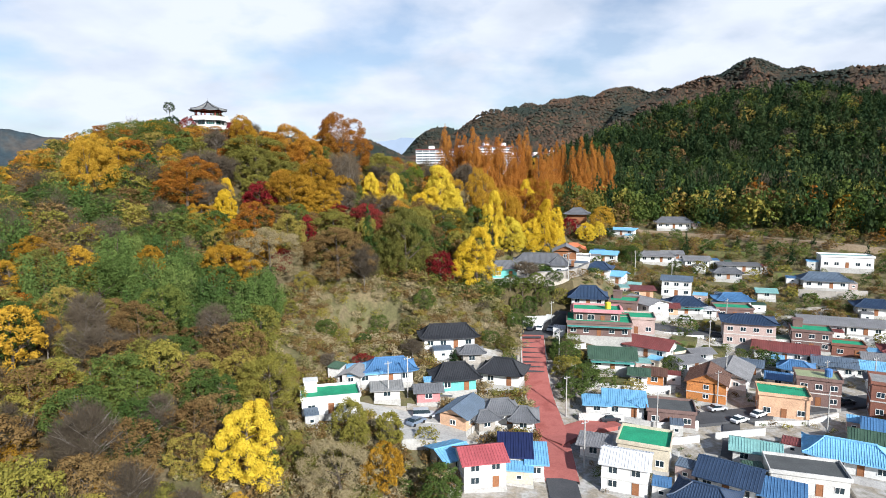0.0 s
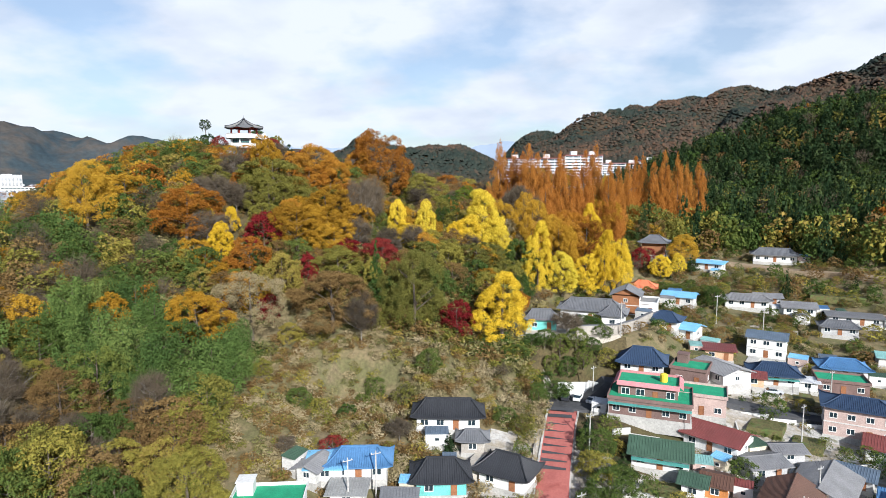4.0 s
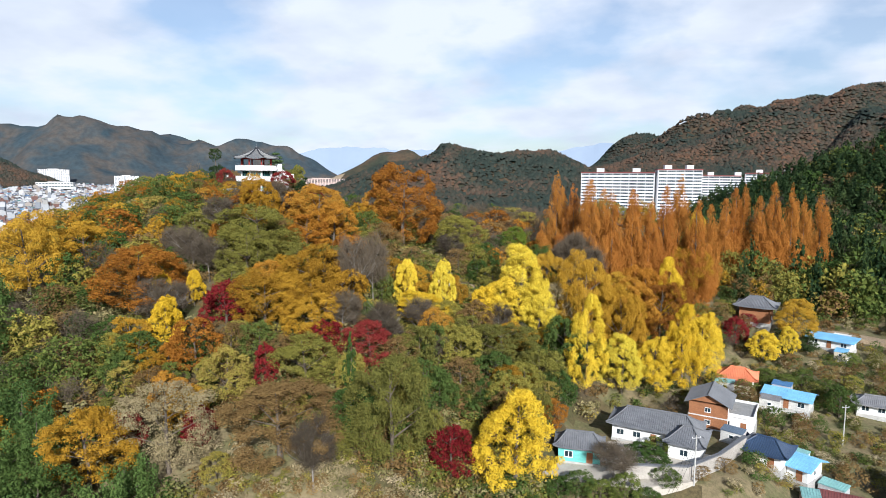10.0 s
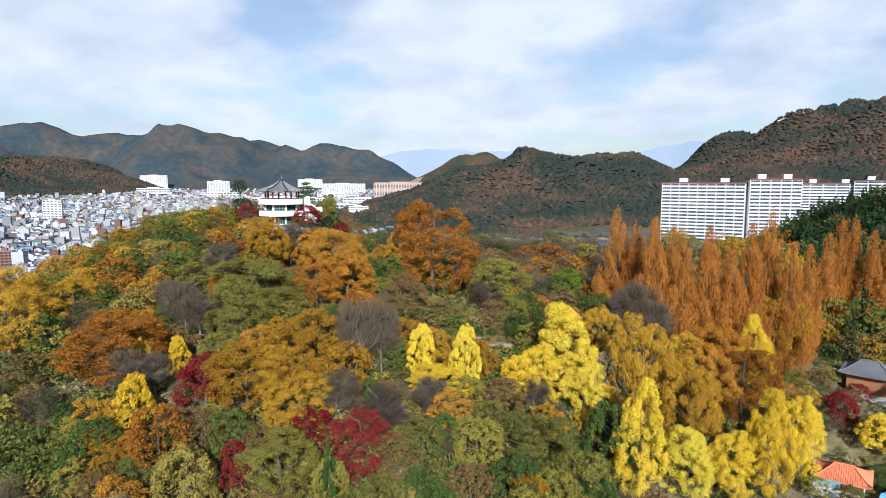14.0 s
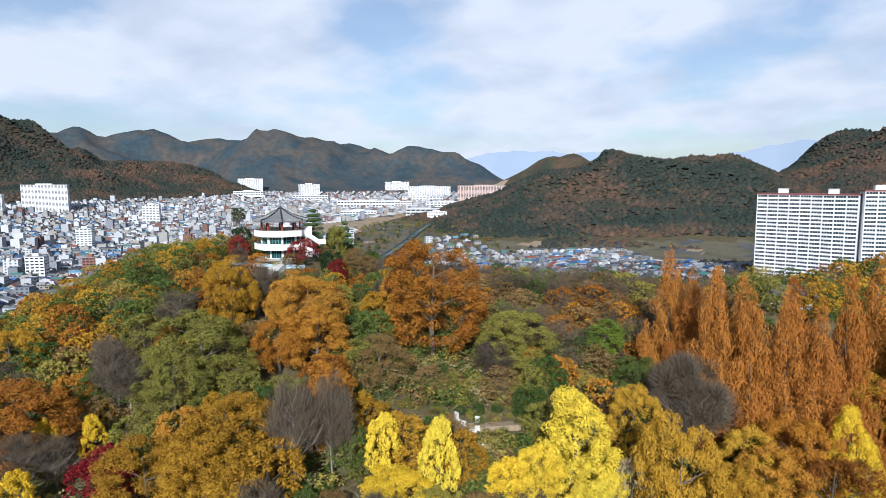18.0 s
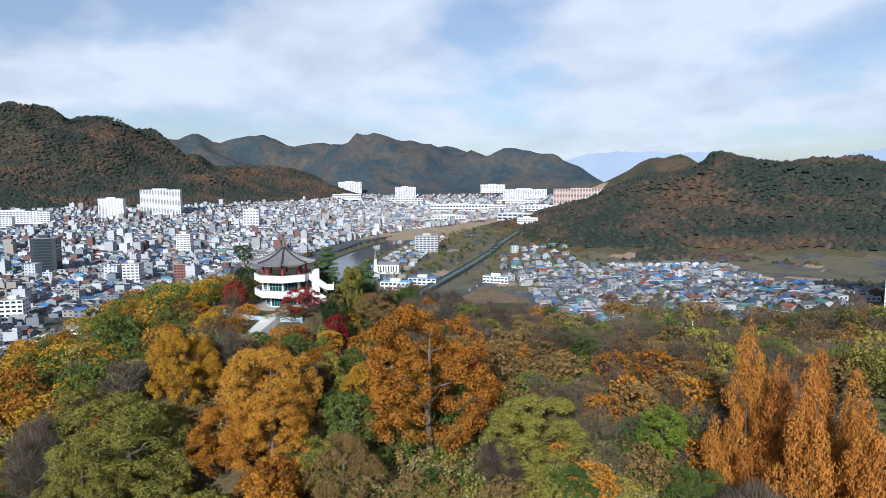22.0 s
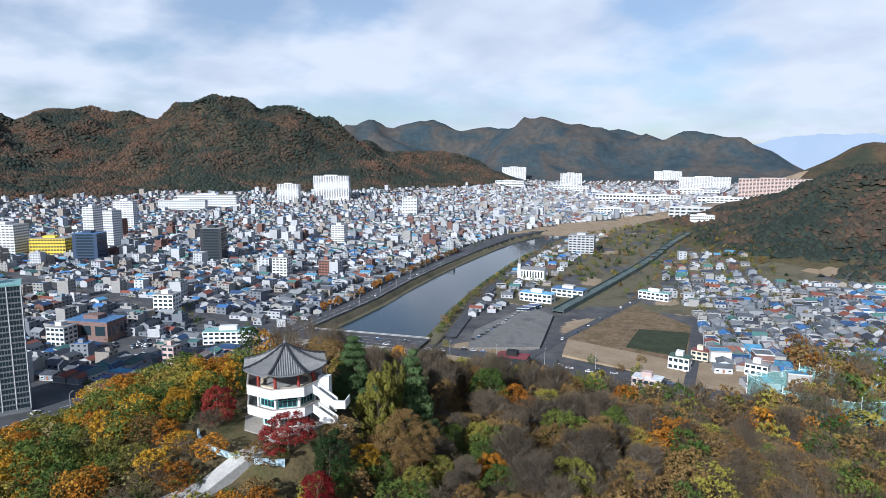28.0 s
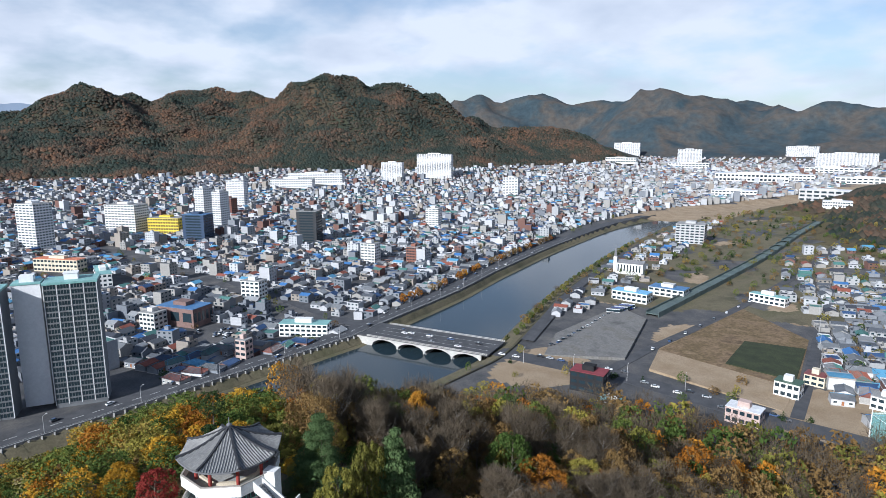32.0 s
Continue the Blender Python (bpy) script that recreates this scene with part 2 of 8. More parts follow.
_w = _n.new("ShaderNodeBump")
_w.inputs["Strength"].default_value, _w.inputs["Distance"].default_value = 0.25, 0.06
_l.new(noise_at(_n, _l, 0.9, 4.0), _w.inputs["Height"])
_l.new(_w.outputs[0], _b.inputs["Normal"])


# ---- mesh helpers ----
def mesh_from(name, verts, faces, mats, index=None, smooth=False):
    me = bpy.data.meshes.new(name)
    me.from_pydata([tuple(v) for v in verts] if not isinstance(verts, np.ndarray) else verts.tolist(), [], faces if isinstance(faces, list) else faces.tolist())
    for m in mats if isinstance(mats, (list, tuple)) else [mats]:
        me.materials.append(M[m])
    if index is not None:
        me.polygons.foreach_set("material_index", np.asarray(index, np.int32))
    if smooth:
        me.polygons.foreach_set("use_smooth", np.ones(len(me.polygons), bool))
    me.update()
    return me


def bm_mesh(name, bm, material, smooth=False):
    me = bpy.data.meshes.new(name)
    bm.to_mesh(me)
    bm.free()
    me.materials.append(M[material])
    if smooth:
        me.polygons.foreach_set("use_smooth", np.ones(len(me.polygons), bool))
    return me


def part(name, bm, material, parent, label="", smooth=False):
    ob = new(name, bm if isinstance(bm, bpy.types.Mesh) else bm_mesh(name, bm, material, smooth))
    ob.parent = parent
    return tagged(ob, label)


def thing(name, label, category, group="", m=None, kind=""):
    ob = new(name)
    ob.empty_display_size = 0.5
    if m is not None:
        ob.matrix_basis = m
    return tagged(ob, label, category, group, kind)


BOX_F = [(0, 3, 2, 1), (4, 5, 6, 7), (0, 1, 5, 4), (1, 2, 6, 5), (2, 3, 7, 6), (3, 0, 4, 7)]


def box(bm, x0, x1, y0, y1, z0, z1):
    v = [bm.verts.new(p) for p in ((x0, y0, z0), (x1, y0, z0), (x1, y1, z0), (x0, y1, z0), (x0, y0, z1), (x1, y0, z1), (x1, y1, z1), (x0, y1, z1))]
    for f in BOX_F:
        bm.faces.new([v[i] for i in f])
    return bm


def boxes(*spans):
    bm = bmesh.new()
    for s in spans:
        box(bm, *s)
    return bm


def prism(pts, z0, z1, bm=None):
    """An upright prism over a polygon that runs anticlockwise."""
    bm = bm or bmesh.new()
    lo = [bm.verts.new((x, y, z0)) for x, y in pts]
    hi = [bm.verts.new((x, y, z1)) for x, y in pts]
    n = len(pts)
    bm.faces.new(lo[::-1])
    bm.faces.new(hi)
    for i in range(n):
        bm.faces.new((lo[i], lo[(i + 1) % n], hi[(i + 1) % n], hi[i]))
    return bm


def tube(bm, a, b, ra, rb, sides=6):
    a, b = Vector(a), Vector(b)
    q = (b - a).to_track_quat("Z", "Y").to_matrix()
    ring = []
    for p, r in ((a, ra), (b, rb)):
        ring.append([bm.verts.new(p + q @ Vector((r * math.cos(k * math.tau / sides), r * math.sin(k * math.tau / sides), 0))) for k in range(sides)])
    for k in range(sides):
        bm.faces.new((ring[0][k], ring[0][(k + 1) % sides], ring[1][(k + 1) % sides], ring[1][k]))
    bm.faces.new(ring[0][::-1])
    bm.faces.new(ring[1])
    return bm


# ---- the lie of the land ----
MOUNDS = [
    (-121, 257, 58.3, 114, 57, -0.11), (-140, 166, 34.4, 126, 70, 0.24), (-56, 353, 55.6, 138, 75, -0.32),
    (47, 415, 34.9, 111, 92, 0.07), (287, 544, 114.3, 235, 143, -0.35), (200, 301, 32.6, 99, 91, -0.06),
    (-168, 325, 15.0, 62, 55, 0.0), (-16, 196, 9.5, 51, 38, -0.07), (52, 211, 5.4, 41, 40, 0.0), (-168, 51, 27.0, 101, 117, 0.02), (-25, 714, 13.6, 148, 118, -0.09), (-45, 385, -17.0, 150, 58, -0.3),
]
# far peaks: bearing to the left of +y from (0, 200), distance, height, radius
PEAKS = [
    (78.7, 2631, 330, 367), (71.1, 2682, 305, 431), (87.7, 2934, 343, 414), (97, 2741, 291, 419), (112.8, 2567, 268, 531), (58.4, 2915, 181, 287), (77.6, 2377, 92, 288), (93, 2065, 70, 340), (124.3, 2600, 158, 697),
    (49.2, 3825, 424, 351), (43.8, 3902, 277, 349), (37.6, 3857, 292, 360), (32.8, 3694, 223, 259), (42.1, 4074, 261, 250), (65.2, 4199, 399, 481), (59.1, 4147, 349, 303), (54, 4072, 352, 297),
    (9.0, 1313, 131, 166), (11.0, 1362, 86, 284), (18.7, 1376, 110, 225), (18.6, 1484, 112, 312), (24.2, 1039, 42, 176), (22.7, 2839, 198, 313),
    (-27.6, 2134, 374, 530), (-15.0, 2263, 317, 377), (-7.6, 2066, 278, 455), (-0.0, 2496, 244, 243), (-0.6, 2582, 136, 222), (-46.4, 2006, 340, 707), (-66.3, 1800, 209, 483), (-22.6, 1876, 162, 361),
]
# level pads: place, radius, height
PADS = [(-101, 268, 13, 72.9), (25, 199, 8, 21.6), (36, 216, 17, 21.5), (57, 262, 9, 21.5), (-18, 158, 9, 11.5), (27, 180, 8, 8.0), (20, 345, 12, 59), (20, 678, 62, 18), (110, 800, 60, 18)]
D_RIVER, N_RIVER = np.array((-0.67, 0.742)), np.array((0.742, 0.67))


RIVER_S = [640, 761, 874, 941, 1094, 1184, 1347, 1430, 1523, 1700, 2003, 2845, 4000]
RIVER_N = [1, -1, 3, 7, 21, 33, 79, 125, 195, 310, 445, 713, 1000]


def river_line(s):
    """The river's middle, across its run, at s metres along it."""
    return np.interp(s, RIVER_S, RIVER_N) - 0.235 * np.clip(535 - s, 0, None)


def bank_out(s):
    """Half the width between the tops of the banks."""
    return 34 - 9 * np.clip((s - 560) / 120, 0, 1)


def river_way(x, y):
    s = x * D_RIVER[0] + y * D_RIVER[1]
    n = x * N_RIVER[0] + y * N_RIVER[1]
    return s, n - river_line(s)


def fbm(x, y, size, octaves=4):
    """Smooth noise from turned sine waves: quick, and alike on every build."""
    out, a = np.zeros_like(x, float), 1.0
    for o in range(octaves):
        k = 2.0**o / size * math.tau
        c, s = math.cos(1.3 + 2.1 * o), math.sin(1.3 + 2.1 * o)
        u, v = (x * c + y * s) * k, (-x * s + y * c) * k
        out += a * np.sin(u + 1.7 * np.sin(0.83 * v + o)) * np.cos(0.9 * v + 1.3 * np.sin(0.71 * u + 2 * o))
        a *= 0.5
    return out


def land(x, y):
    x, y = np.asarray(x, float), np.asarray(y, float)
    h = np.full_like(x, -3.0)
    for X, Y, A, rx, ry, a in MOUNDS:
        c, s = math.cos(a), math.sin(a)
        u, v = ((x - X) * c + (y - Y) * s) / rx, (-(x - X) * s + (y - Y) * c) / ry
        h = h + A * np.exp(-(u * u + v * v))
    far = np.hypot(x, y - 200)
    h = h + 0.007 * np.clip(far - 500, 0, None)
    m = np.zeros_like(h)
    for b, d, A, r in PEAKS:
        X, Y = -math.sin(radians(b)) * d, 200 + math.cos(radians(b)) * d
        g = np.hypot(x - X, y - Y) / r
        m = m + (A * np.exp(-(g**1.7))) ** 2.2
    m = m ** (1 / 2.2)
    m = m * (0.985 + 0.05 * fbm(x, y, 900, 2) + 0.34 * np.clip(1.0 - m / 430, 0.2, 1) * (np.abs(fbm(x, y, 800, 2)) - 0.5)) + np.clip(m - 20, 0, 60) / 60 * 4 * fbm(x, y, 260, 2)
    m = m * (1.05 - 0.17 * np.clip((m - 25) / 110, 0, 1) * np.abs(fbm(x + 300, y, 1000, 2)))
    h = h + m
    for X, Y, r, z in PADS:
        g = np.clip((r * 1.5 - np.hypot(x - X, y - Y)) / (r * 0.5), 0, 1)
        g = g * g * (3 - 2 * g)
        h = h * (1 - g) + z * g
    s, n = river_way(x, y)
    wet = (s > 120) & (s < 1900)
    bed = np.clip((bank_out(s) + 1 - np.where(n < 0, -n - 22, n)) / 5, 0, 1) * wet * np.clip((1400 - s) / 150, 0.15, 1)
    flat = np.clip((90 - np.abs(n)) / 30, 0, 1) * wet
    h = h * (1 - flat) + np.clip(h, -0.5, 0.2) * flat
    return h - bed * 9.0


def ground_z(x, y):
    return float(land(np.array([x]), np.array([y]))[0])


def axis_steps(lo, hi, step, end_lo, end_hi, grow=1.07):
    mid = list(np.arange(lo, hi + 0.1, step))
    for end, sign in ((end_lo, -1), (end_hi, 1)):
        d, p = step, mid[0] if sign < 0 else mid[-1]
        while abs(p) < abs(end):
            d = min(d * grow, 36)
            p += sign * d
            mid.insert(0, p) if sign < 0 else mid.append(p)
    return np.array(mid)


# ---- ground ----
gx = axis_steps(-620, 220, 3.6, -4300, 2400)
gy = axis_steps(-60, 720, 3.6, -900, 4600)
XX, YY = np.meshgrid(gx, gy)
ZZ = land(XX, YY)
nx, ny = len(gx), len(gy)
idx = np.arange(nx * ny).reshape(ny, nx)
quads = np.stack([idx[:-1, :-1], idx[:-1, 1:], idx[1:, 1:], idx[1:, :-1]], -1).reshape(-1, 4)
fx, fy = (XX[:-1, :-1] + XX[1:, 1:]) / 2, (YY[:-1, :-1] + YY[1:, 1:]) / 2
fz = land(fx, fy)
fs, fn = river_way(fx, fy)
kind = np.zeros(fx.shape, int)
town = (fz < 34) & ((fn < -20) & (fx < -250) | (fn > 20) & (fy > 380) & (fz < 8 + 0.007 * np.clip(np.hypot(fx, fy - 200) - 500, 0, None)))
kind[town] = 2
kind[(kind == 2) & (fn > 45) & (fs > 700) & (np.sin(fs / 23) * np.cos(fn / 17 + fs / 70) > -0.35)] = 4
kind[(kind == 2) & (fn > 45) & (np.sin(fs / 31) * np.cos(fn / 23) > 0.45)] = 7
kind[(fz < 7 + 3 * np.sin(fx / 9)) & (fy < 215) & (fx > -4 + 8 * np.sin(fy / 8))] = 5
far_off = np.hypot(fx, fy - 200)
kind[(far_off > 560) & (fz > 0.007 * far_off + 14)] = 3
wet = (fs > 120) & (fs < 3400)
kind[(np.abs(fn) < 85) & (fs > 1230) & wet] = 7
kind[(fn > -60) & (fn < 42) & wet & (fs < 1290)] = 4
dry = (fx > -48 + 6 * np.sin(fy / 9)) & (fx < 24) & (fy < 180 + 5 * np.sin(fx / 7)) & (fy > 90) | (fx > 30 + 14 * np.sin(fy / 13) + 6 * np.sin(fy / 5)) & (fx < 300) & (fy > 195) & (fy < 330 + 12 * np.sin(fx / 17))
# slopes past 3 km take the surface with haze put into its colour
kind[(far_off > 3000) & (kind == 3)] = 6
kind[dry & (kind == 0)] = 1
ground = new("ground", mesh_from("ground", np.stack([XX, YY, ZZ], -1).reshape(-1, 3), quads, ["forest_floor", "dry_grass", "town_ground", "mountain", "sand", "village_ground", "hazed_mountain", "soil"], kind.ravel(), smooth=True))
tagged(ground, "hilly valley ground with dry grass, leaf litter and distant wooded mountains", "ground", kind="structure")


# ---- roads, river and bridge ----
def ribbon(name, pts, width, material, lift=0.12, label="", parent=None, step=4.0, z=None):
    """A strip of paving laid over the land along a line of places."""
    p = [np.array(q, float) for q in pts]
    line = []
    for a, b in zip(p, p[1:]):
        k = max(1, int(np.hypot(*(b - a)) / step))
        line += [a + (b - a) * i / k for i in range(k)]
    line.append(p[-1])
    for _ in range(3):
        line = [line[0]] + [(a + 2 * b + c) / 4 for a, b, c in zip(line, line[1:], line[2:])] + [line[-1]]
    verts, faces = [], []
    for i, q in enumerate(line):
        d = line[min(i + 1, len(line) - 1)] - line[max(i - 1, 0)]
        n = np.array((-d[1], d[0])) / max(np.hypot(*d), 1e-6)
        zs = []
        for k in (-0.5, -0.17, 0.17, 0.5):
            x, y = q + n * width * k
            zs.append(ground_z(x, y) if z is None else z)
        zm = max(zs) + lift
        for k in (-0.5, 0.5):
            x, y = q + n * width * k
            verts += [(x, y, zm), (x, y, zm - 3.5)]
    for i in range(len(line) - 1):
        a, b = 4 * i, 4 * i + 4
        faces += [(a, a + 2, b + 2, b), (a, b, b + 1, a + 1), (a + 2, a + 3, b + 3, b + 2)]
    ob = new(name, mesh_from(name, verts, faces, material))
    if parent is not None:
        ob.parent = parent
        return tagged(ob, label)
    return tagged(ob, label, "road", kind="structure")


def rv(s, n):
    return tuple(s * D_RIVER + n * N_RIVER)


def rline(n0, s0, s1, step=40, follow=True):
    return [rv(s, n0 + (float(river_line(np.array(float(s)))) if follow else 0)) for s in np.arange(s0, s1 + 1, step)]


def strip(name, cols, mats, s0, s1, step, label, cat, kind_="structure"):
    """Long bands beside the river: cols gives (offset, height) pairs across."""
    ss = np.arange(s0, s1 + 0.1, step)
    verts, faces, ix = [], [], []
    for s in ss:
        c, b = float(river_line(np.array(float(s)))), float(bank_out(np.array(float(s))))
        for o, z in cols:
            x, y = rv(s, c + (o(b) if callable(o) else o))
            verts.append((x, y, z))
    k = len(cols)
    for i in range(len(ss) - 1):
        for j in range(k - 1):
            faces.append((i * k + j, i * k + j + 1, (i + 1) * k + j + 1, (i + 1) * k + j))
            ix.append(j)
    me = mesh_from(name, verts, faces, mats, ix)
    return tagged(new(name, me), label, cat, kind=kind_)


strip("water", [(lambda b: -b - 24, -5.2), (34, -5.2)], ["water"], 120, 1290, 20, "dark slow river water with small ripples", "water")
M["wall_dark"] = surface("wall_dark", [(0.10, 0.10, 0.10), (0.20, 0.195, 0.19)], 0.12, 1.5, 0.9, dirt=0.4)
strip("embankment", [(lambda b: -b - 25, 0.7), (lambda b: -b - 24.6, -4.0), (lambda b: -b - 20, -4.7), (lambda b: -b - 14, -5.6)], ["wall_dark", "bank_grass", "sand"], 120, 1330, 12, "dark concrete river wall with a narrow grassy foot", "embankment")
strip("river_bank", [(lambda b: b - 8, -5.6), (lambda b: b, -3.2), (lambda b: b + 10, 0.3)], ["sand", "bank_grass"], 120, 1330, 12, "low sandy bank with dry grass beside the river", "river bank")
riverside = strip("riverside_road", [(lambda b: -b - 42, 0.6), (lambda b: -b - 25, 0.8)], ["asphalt"], 120, 1300, 12, "two-lane asphalt road along the river embankment", "road")
strip("right_bank_road", [(lambda b: b + 10, 0.45), (lambda b: b + 19, 0.45)], ["asphalt"], 575, 1000, 12, "narrow asphalt lane along the river bank", "road")


def lane_marks(road, pts_fn, s0, s1, step, length, width, z):
    bm = bmesh.new()
    for s in np.arange(s0, s1, step):
        a, b = Vector((*pts_fn(s), z)), Vector((*pts_fn(s + length), z))
        d = (b - a).normalized()
        n = Vector((-d.y, d.x, 0)) * width / 2
        vs = [bm.verts.new(p) for p in (a - n, b - n, b + n, a + n)]
        bm.faces.new(vs)
    part("lane_marking", bm, "line_paint", road, "worn white paint")


def river_off(o):
    return lambda s: rv(s, float(river_line(np.array(float(s)))) + o - float(bank_out(np.array(float(s)))))


lane_marks(riverside, river_off(-33.5), 250, 1000, 9, 5, 0.3, 0.74)
lane_marks(riverside, river_off(-26), 250, 1000, 6, 6, 0.2, 0.82)

# posts that carry the road's outer edge over the bank
posts = thing("post_row", "row of concrete posts under the riverside road edge", "posts")
_post = bm_mesh("post", boxes((-0.35, 0.35, -0.35, 0.35, 0, 3.4)), "concrete")
for s in np.arange(300, 540, 5.0):
    x, y = river_off(-24.4)(s)
    o = part("post", _post, "", posts)
    o.matrix_basis = pose(x, y, -2.7)
_rail = bm_mesh("rail", boxes((-5.2, 5.2, -0.05, 0.05, 0.45, 0.6), (-5.2, 5.2, -0.05, 0.05, 0.85, 1.0), (-2.66, -2.54, -0.06, 0.06, 0, 1.0), (2.54, 2.66, -0.06, 0.06, 0, 1.0)), "concrete")
guard = thing("guard_rail", "pale metal guard rail along the riverside road", "guard rail")
for s in np.arange(300, 900, 10.4):
    a, b = river_off(-25.3)(s), river_off(-25.3)(s + 10.4)
    o = part("rail", _rail, "", guard)
    o.matrix_basis = pose((a[0] + b[0]) / 2, (a[1] + b[1]) / 2, 0.8, 0, 0, math.degrees(math.atan2(b[1] - a[1], b[0] - a[0])))

# bridge with four arches; local x runs along it
BR = Matrix((((*N_RIVER, 0, 0)[0], -D_RIVER[0] * -1, 0, 0), (N_RIVER[1], D_RIVER[1], 0, 0), (0, 0, 1, 0), (0, 0, 0, 1)))
bx, by = rv(549, -7)
bridge = thing("bridge", "concrete arch bridge with pale parapets over the river", "bridge", m=pose(bx, by, 0, 0, 0, math.degrees(math.atan2(N_RIVER[1], N_RIVER[0]))))
part("deck", boxes((-52, 44, -14.5, 14.5, 0.35, 1.15)), "asphalt", bridge)
part("abutment", boxes((-53, -40, -14.9, 14.9, -7, 0.34)), "concrete", bridge)
SPAN, RISE = 20.0, 4.6
for side in (-1, 1):
    bm = bmesh.new()
    y0, y1 = side * 14.5 - 0.5, side * 14.5 + 0.5
    cols = []
    for i in range(81):
        x = -40 + i
        u = ((x + 40) % SPAN) / SPAN * 2 - 1
        zb = -5.3 + (RISE + 0.6) * math.sqrt(max(0, 1 - u * u)) if abs(u) < 0.93 else -5.6
        cols.append([bm.verts.new(p) for p in ((x, y0, zb), (x, y1, zb), (x, y1, 0.5), (x, y0, 0.5))])
    for a, b in zip(cols, cols[1:]):
        for k in range(4):
            bm.faces.new((a[k], a[(k + 1) % 4], b[(k + 1) % 4], b[k]))
    part("arch_wall", bm, "concrete", bridge, "pale weathered concrete arches")
    part("parapet", boxes((-44, 44, side * 14.7 - 0.2, side * 14.7 + 0.2, 1.15, 1.35), (-44, 44, side * 14.7 - 0.15, side * 14.7 + 0.15, 1.95, 2.15), *[(x, x + 0.35, side * 14.7 - 0.14, side * 14.7 + 0.14, 1.35, 1.95) for x in np.arange(-43.5, 43.6, 1.45)]), "concrete", bridge)
for k in (-20, 0, 20):
    part("pier", boxes((k - 1.3, k + 1.3, -14, 14, -7, -4.6), (k - 0.8, k + 0.8, -14, 14, -4.6, 0.4)), "concrete", bridge)
part("lane_line", boxes(*[(x, x + 3, -0.1, 0.1, 1.155, 1.165) for x in range(-42, 42, 6)], *[(-42, 42, k - 0.08, k + 0.08, 1.155, 1.165) for k in (-6.5, 6.5)]), "line_paint", bridge)

ribbon("cross_road", [rv(549, 34), rv(545, 60), rv(545, 115), rv(528, 160), rv(515, 196), rv(500, 250)], 15, "asphalt", label="wide asphalt road crossing the valley floor")
ribbon("bridge_road", [rv(549, -48), rv(560, -75), rv(600, -190), rv(640, -330), rv(700, -520)], 13, "asphalt", label="asphalt street leading from the bridge into town")
ribbon("lane_field", [rv(523, 201), rv(564, 207), rv(663, 219), rv(760, 230)], 6, "asphalt", 0.2, label="narrow asphalt lane beside the bare field")
ribbon("lane_canal", [rv(545, 105), rv(601, 122), rv(662, 145), rv(724, 168), rv(940, 236), rv(1200, 320)], 7, "asphalt", 0.25, label="asphalt lane beside the covered channel")
# the village's red road and its lanes
red_road = ribbon("red_road", [(21.5, 106), (22.5, 118), (23.2, 128), (22.6, 140), (23.2, 152), (25.2, 170), (26.6, 183)], 6.2, "asphalt_red", 0.2, label="red-painted village road with pale kerbs")
ribbon("red_branch", [(22, 121), (26, 127), (31, 130), (38, 131.6)], 5.8, "asphalt_red", 0.26, label="red-painted road branch at the village bend")
ribbon("village_road", [(37, 131.5), (57, 134.5), (80, 141), (105, 147), (150, 156)], 6.4, "asphalt", 0.18, label="grey asphalt village road with white edge lines")
ribbon("village_lane", [(21.4, 107), (21, 96), (19, 84), (17, 60)], 5.5, "asphalt", 0.22, label="grey asphalt lane below the red road")
ribbon("court_lane", [(24, 184), (30, 184.5), (36, 185.5), (46, 186.8), (57, 187.6), (66, 189), (75, 188), (90, 188)], 4.6, "asphalt", 0.25, label="concrete lane between the upper houses")
ribbon("terrace_road", [(84, 303), (98, 302), (113, 293), (130, 284), (145, 272), (158, 262), (168, 256), (200, 238)], 6.0, "soil", 0.3, label="pale concrete road along the terrace")
ribbon("hut_lane", [(-28, 127), (-15, 125), (-4, 124.5), (8, 126)], 4.5, "concrete", 0.3, label="pale concrete lane past the tiled houses")
ribbon("parking", [(-9, 119), (4, 121)], 12, "concrete", 0.3, label="small pale concrete parking court")
ribbon("steps_lane", [(86, 227), (78, 213), (72, 196)], 3.0, "concrete", 0.3, label="narrow concrete lane between garden walls")
ribbon("side_lane", [(66, 136), (60, 122), (50, 105)], 3.5, "asphalt", 0.25, label="narrow lane between the lower houses")
for off in (-3.25, 3.25):
    ribbon("kerb", [(21.5 + off, 108), (22.5 + off, 118), (22.4 + off * 1.05, 134 if off < 0 else 136), (22.6 + off, 142), (23.2 + off, 152), (25.2 + off, 170), (26.8 + off, 185)], 0.4, "concrete", 0.38, label="pale concrete kerb", parent=red_road)
bm = bmesh.new()
for s in np.arange(151, 186, 2.3):
    x = 23.1 + (s - 152) * 0.105
    z = max(ground_z(x - 3.1, s), ground_z(x + 3.1, s), ground_z(x, s)) + 0.36
    vs = [bm.verts.new(p) for p in ((x - 2.6, s, z), (x + 2.6, s, z), (x + 2.6, s + 1.45, z + 0.16), (x - 2.6, s + 1.45, z + 0.16))]
    bm.faces.new(vs)
part("road_marking", bm, "asphalt", red_road, "grey cross bands left between the red paint")

# bare field, car park and covered channel
def plot(name, corners, material, label, cat, z=0.2, lift=0.15):
    bm = bmesh.new()
    pts = [rv(*c) for c in corners]
    if sum(a[0] * b[1] - b[0] * a[1] for a, b in zip(pts, pts[1:] + pts[:1])) < 0:
        pts = pts[::-1]
    z = max(ground_z(*p) for p in pts) + lift
    prism(pts, z - 3, z, bm)
    return tagged(new(name, bm_mesh(name, bm, material)), label, cat, kind="structure")


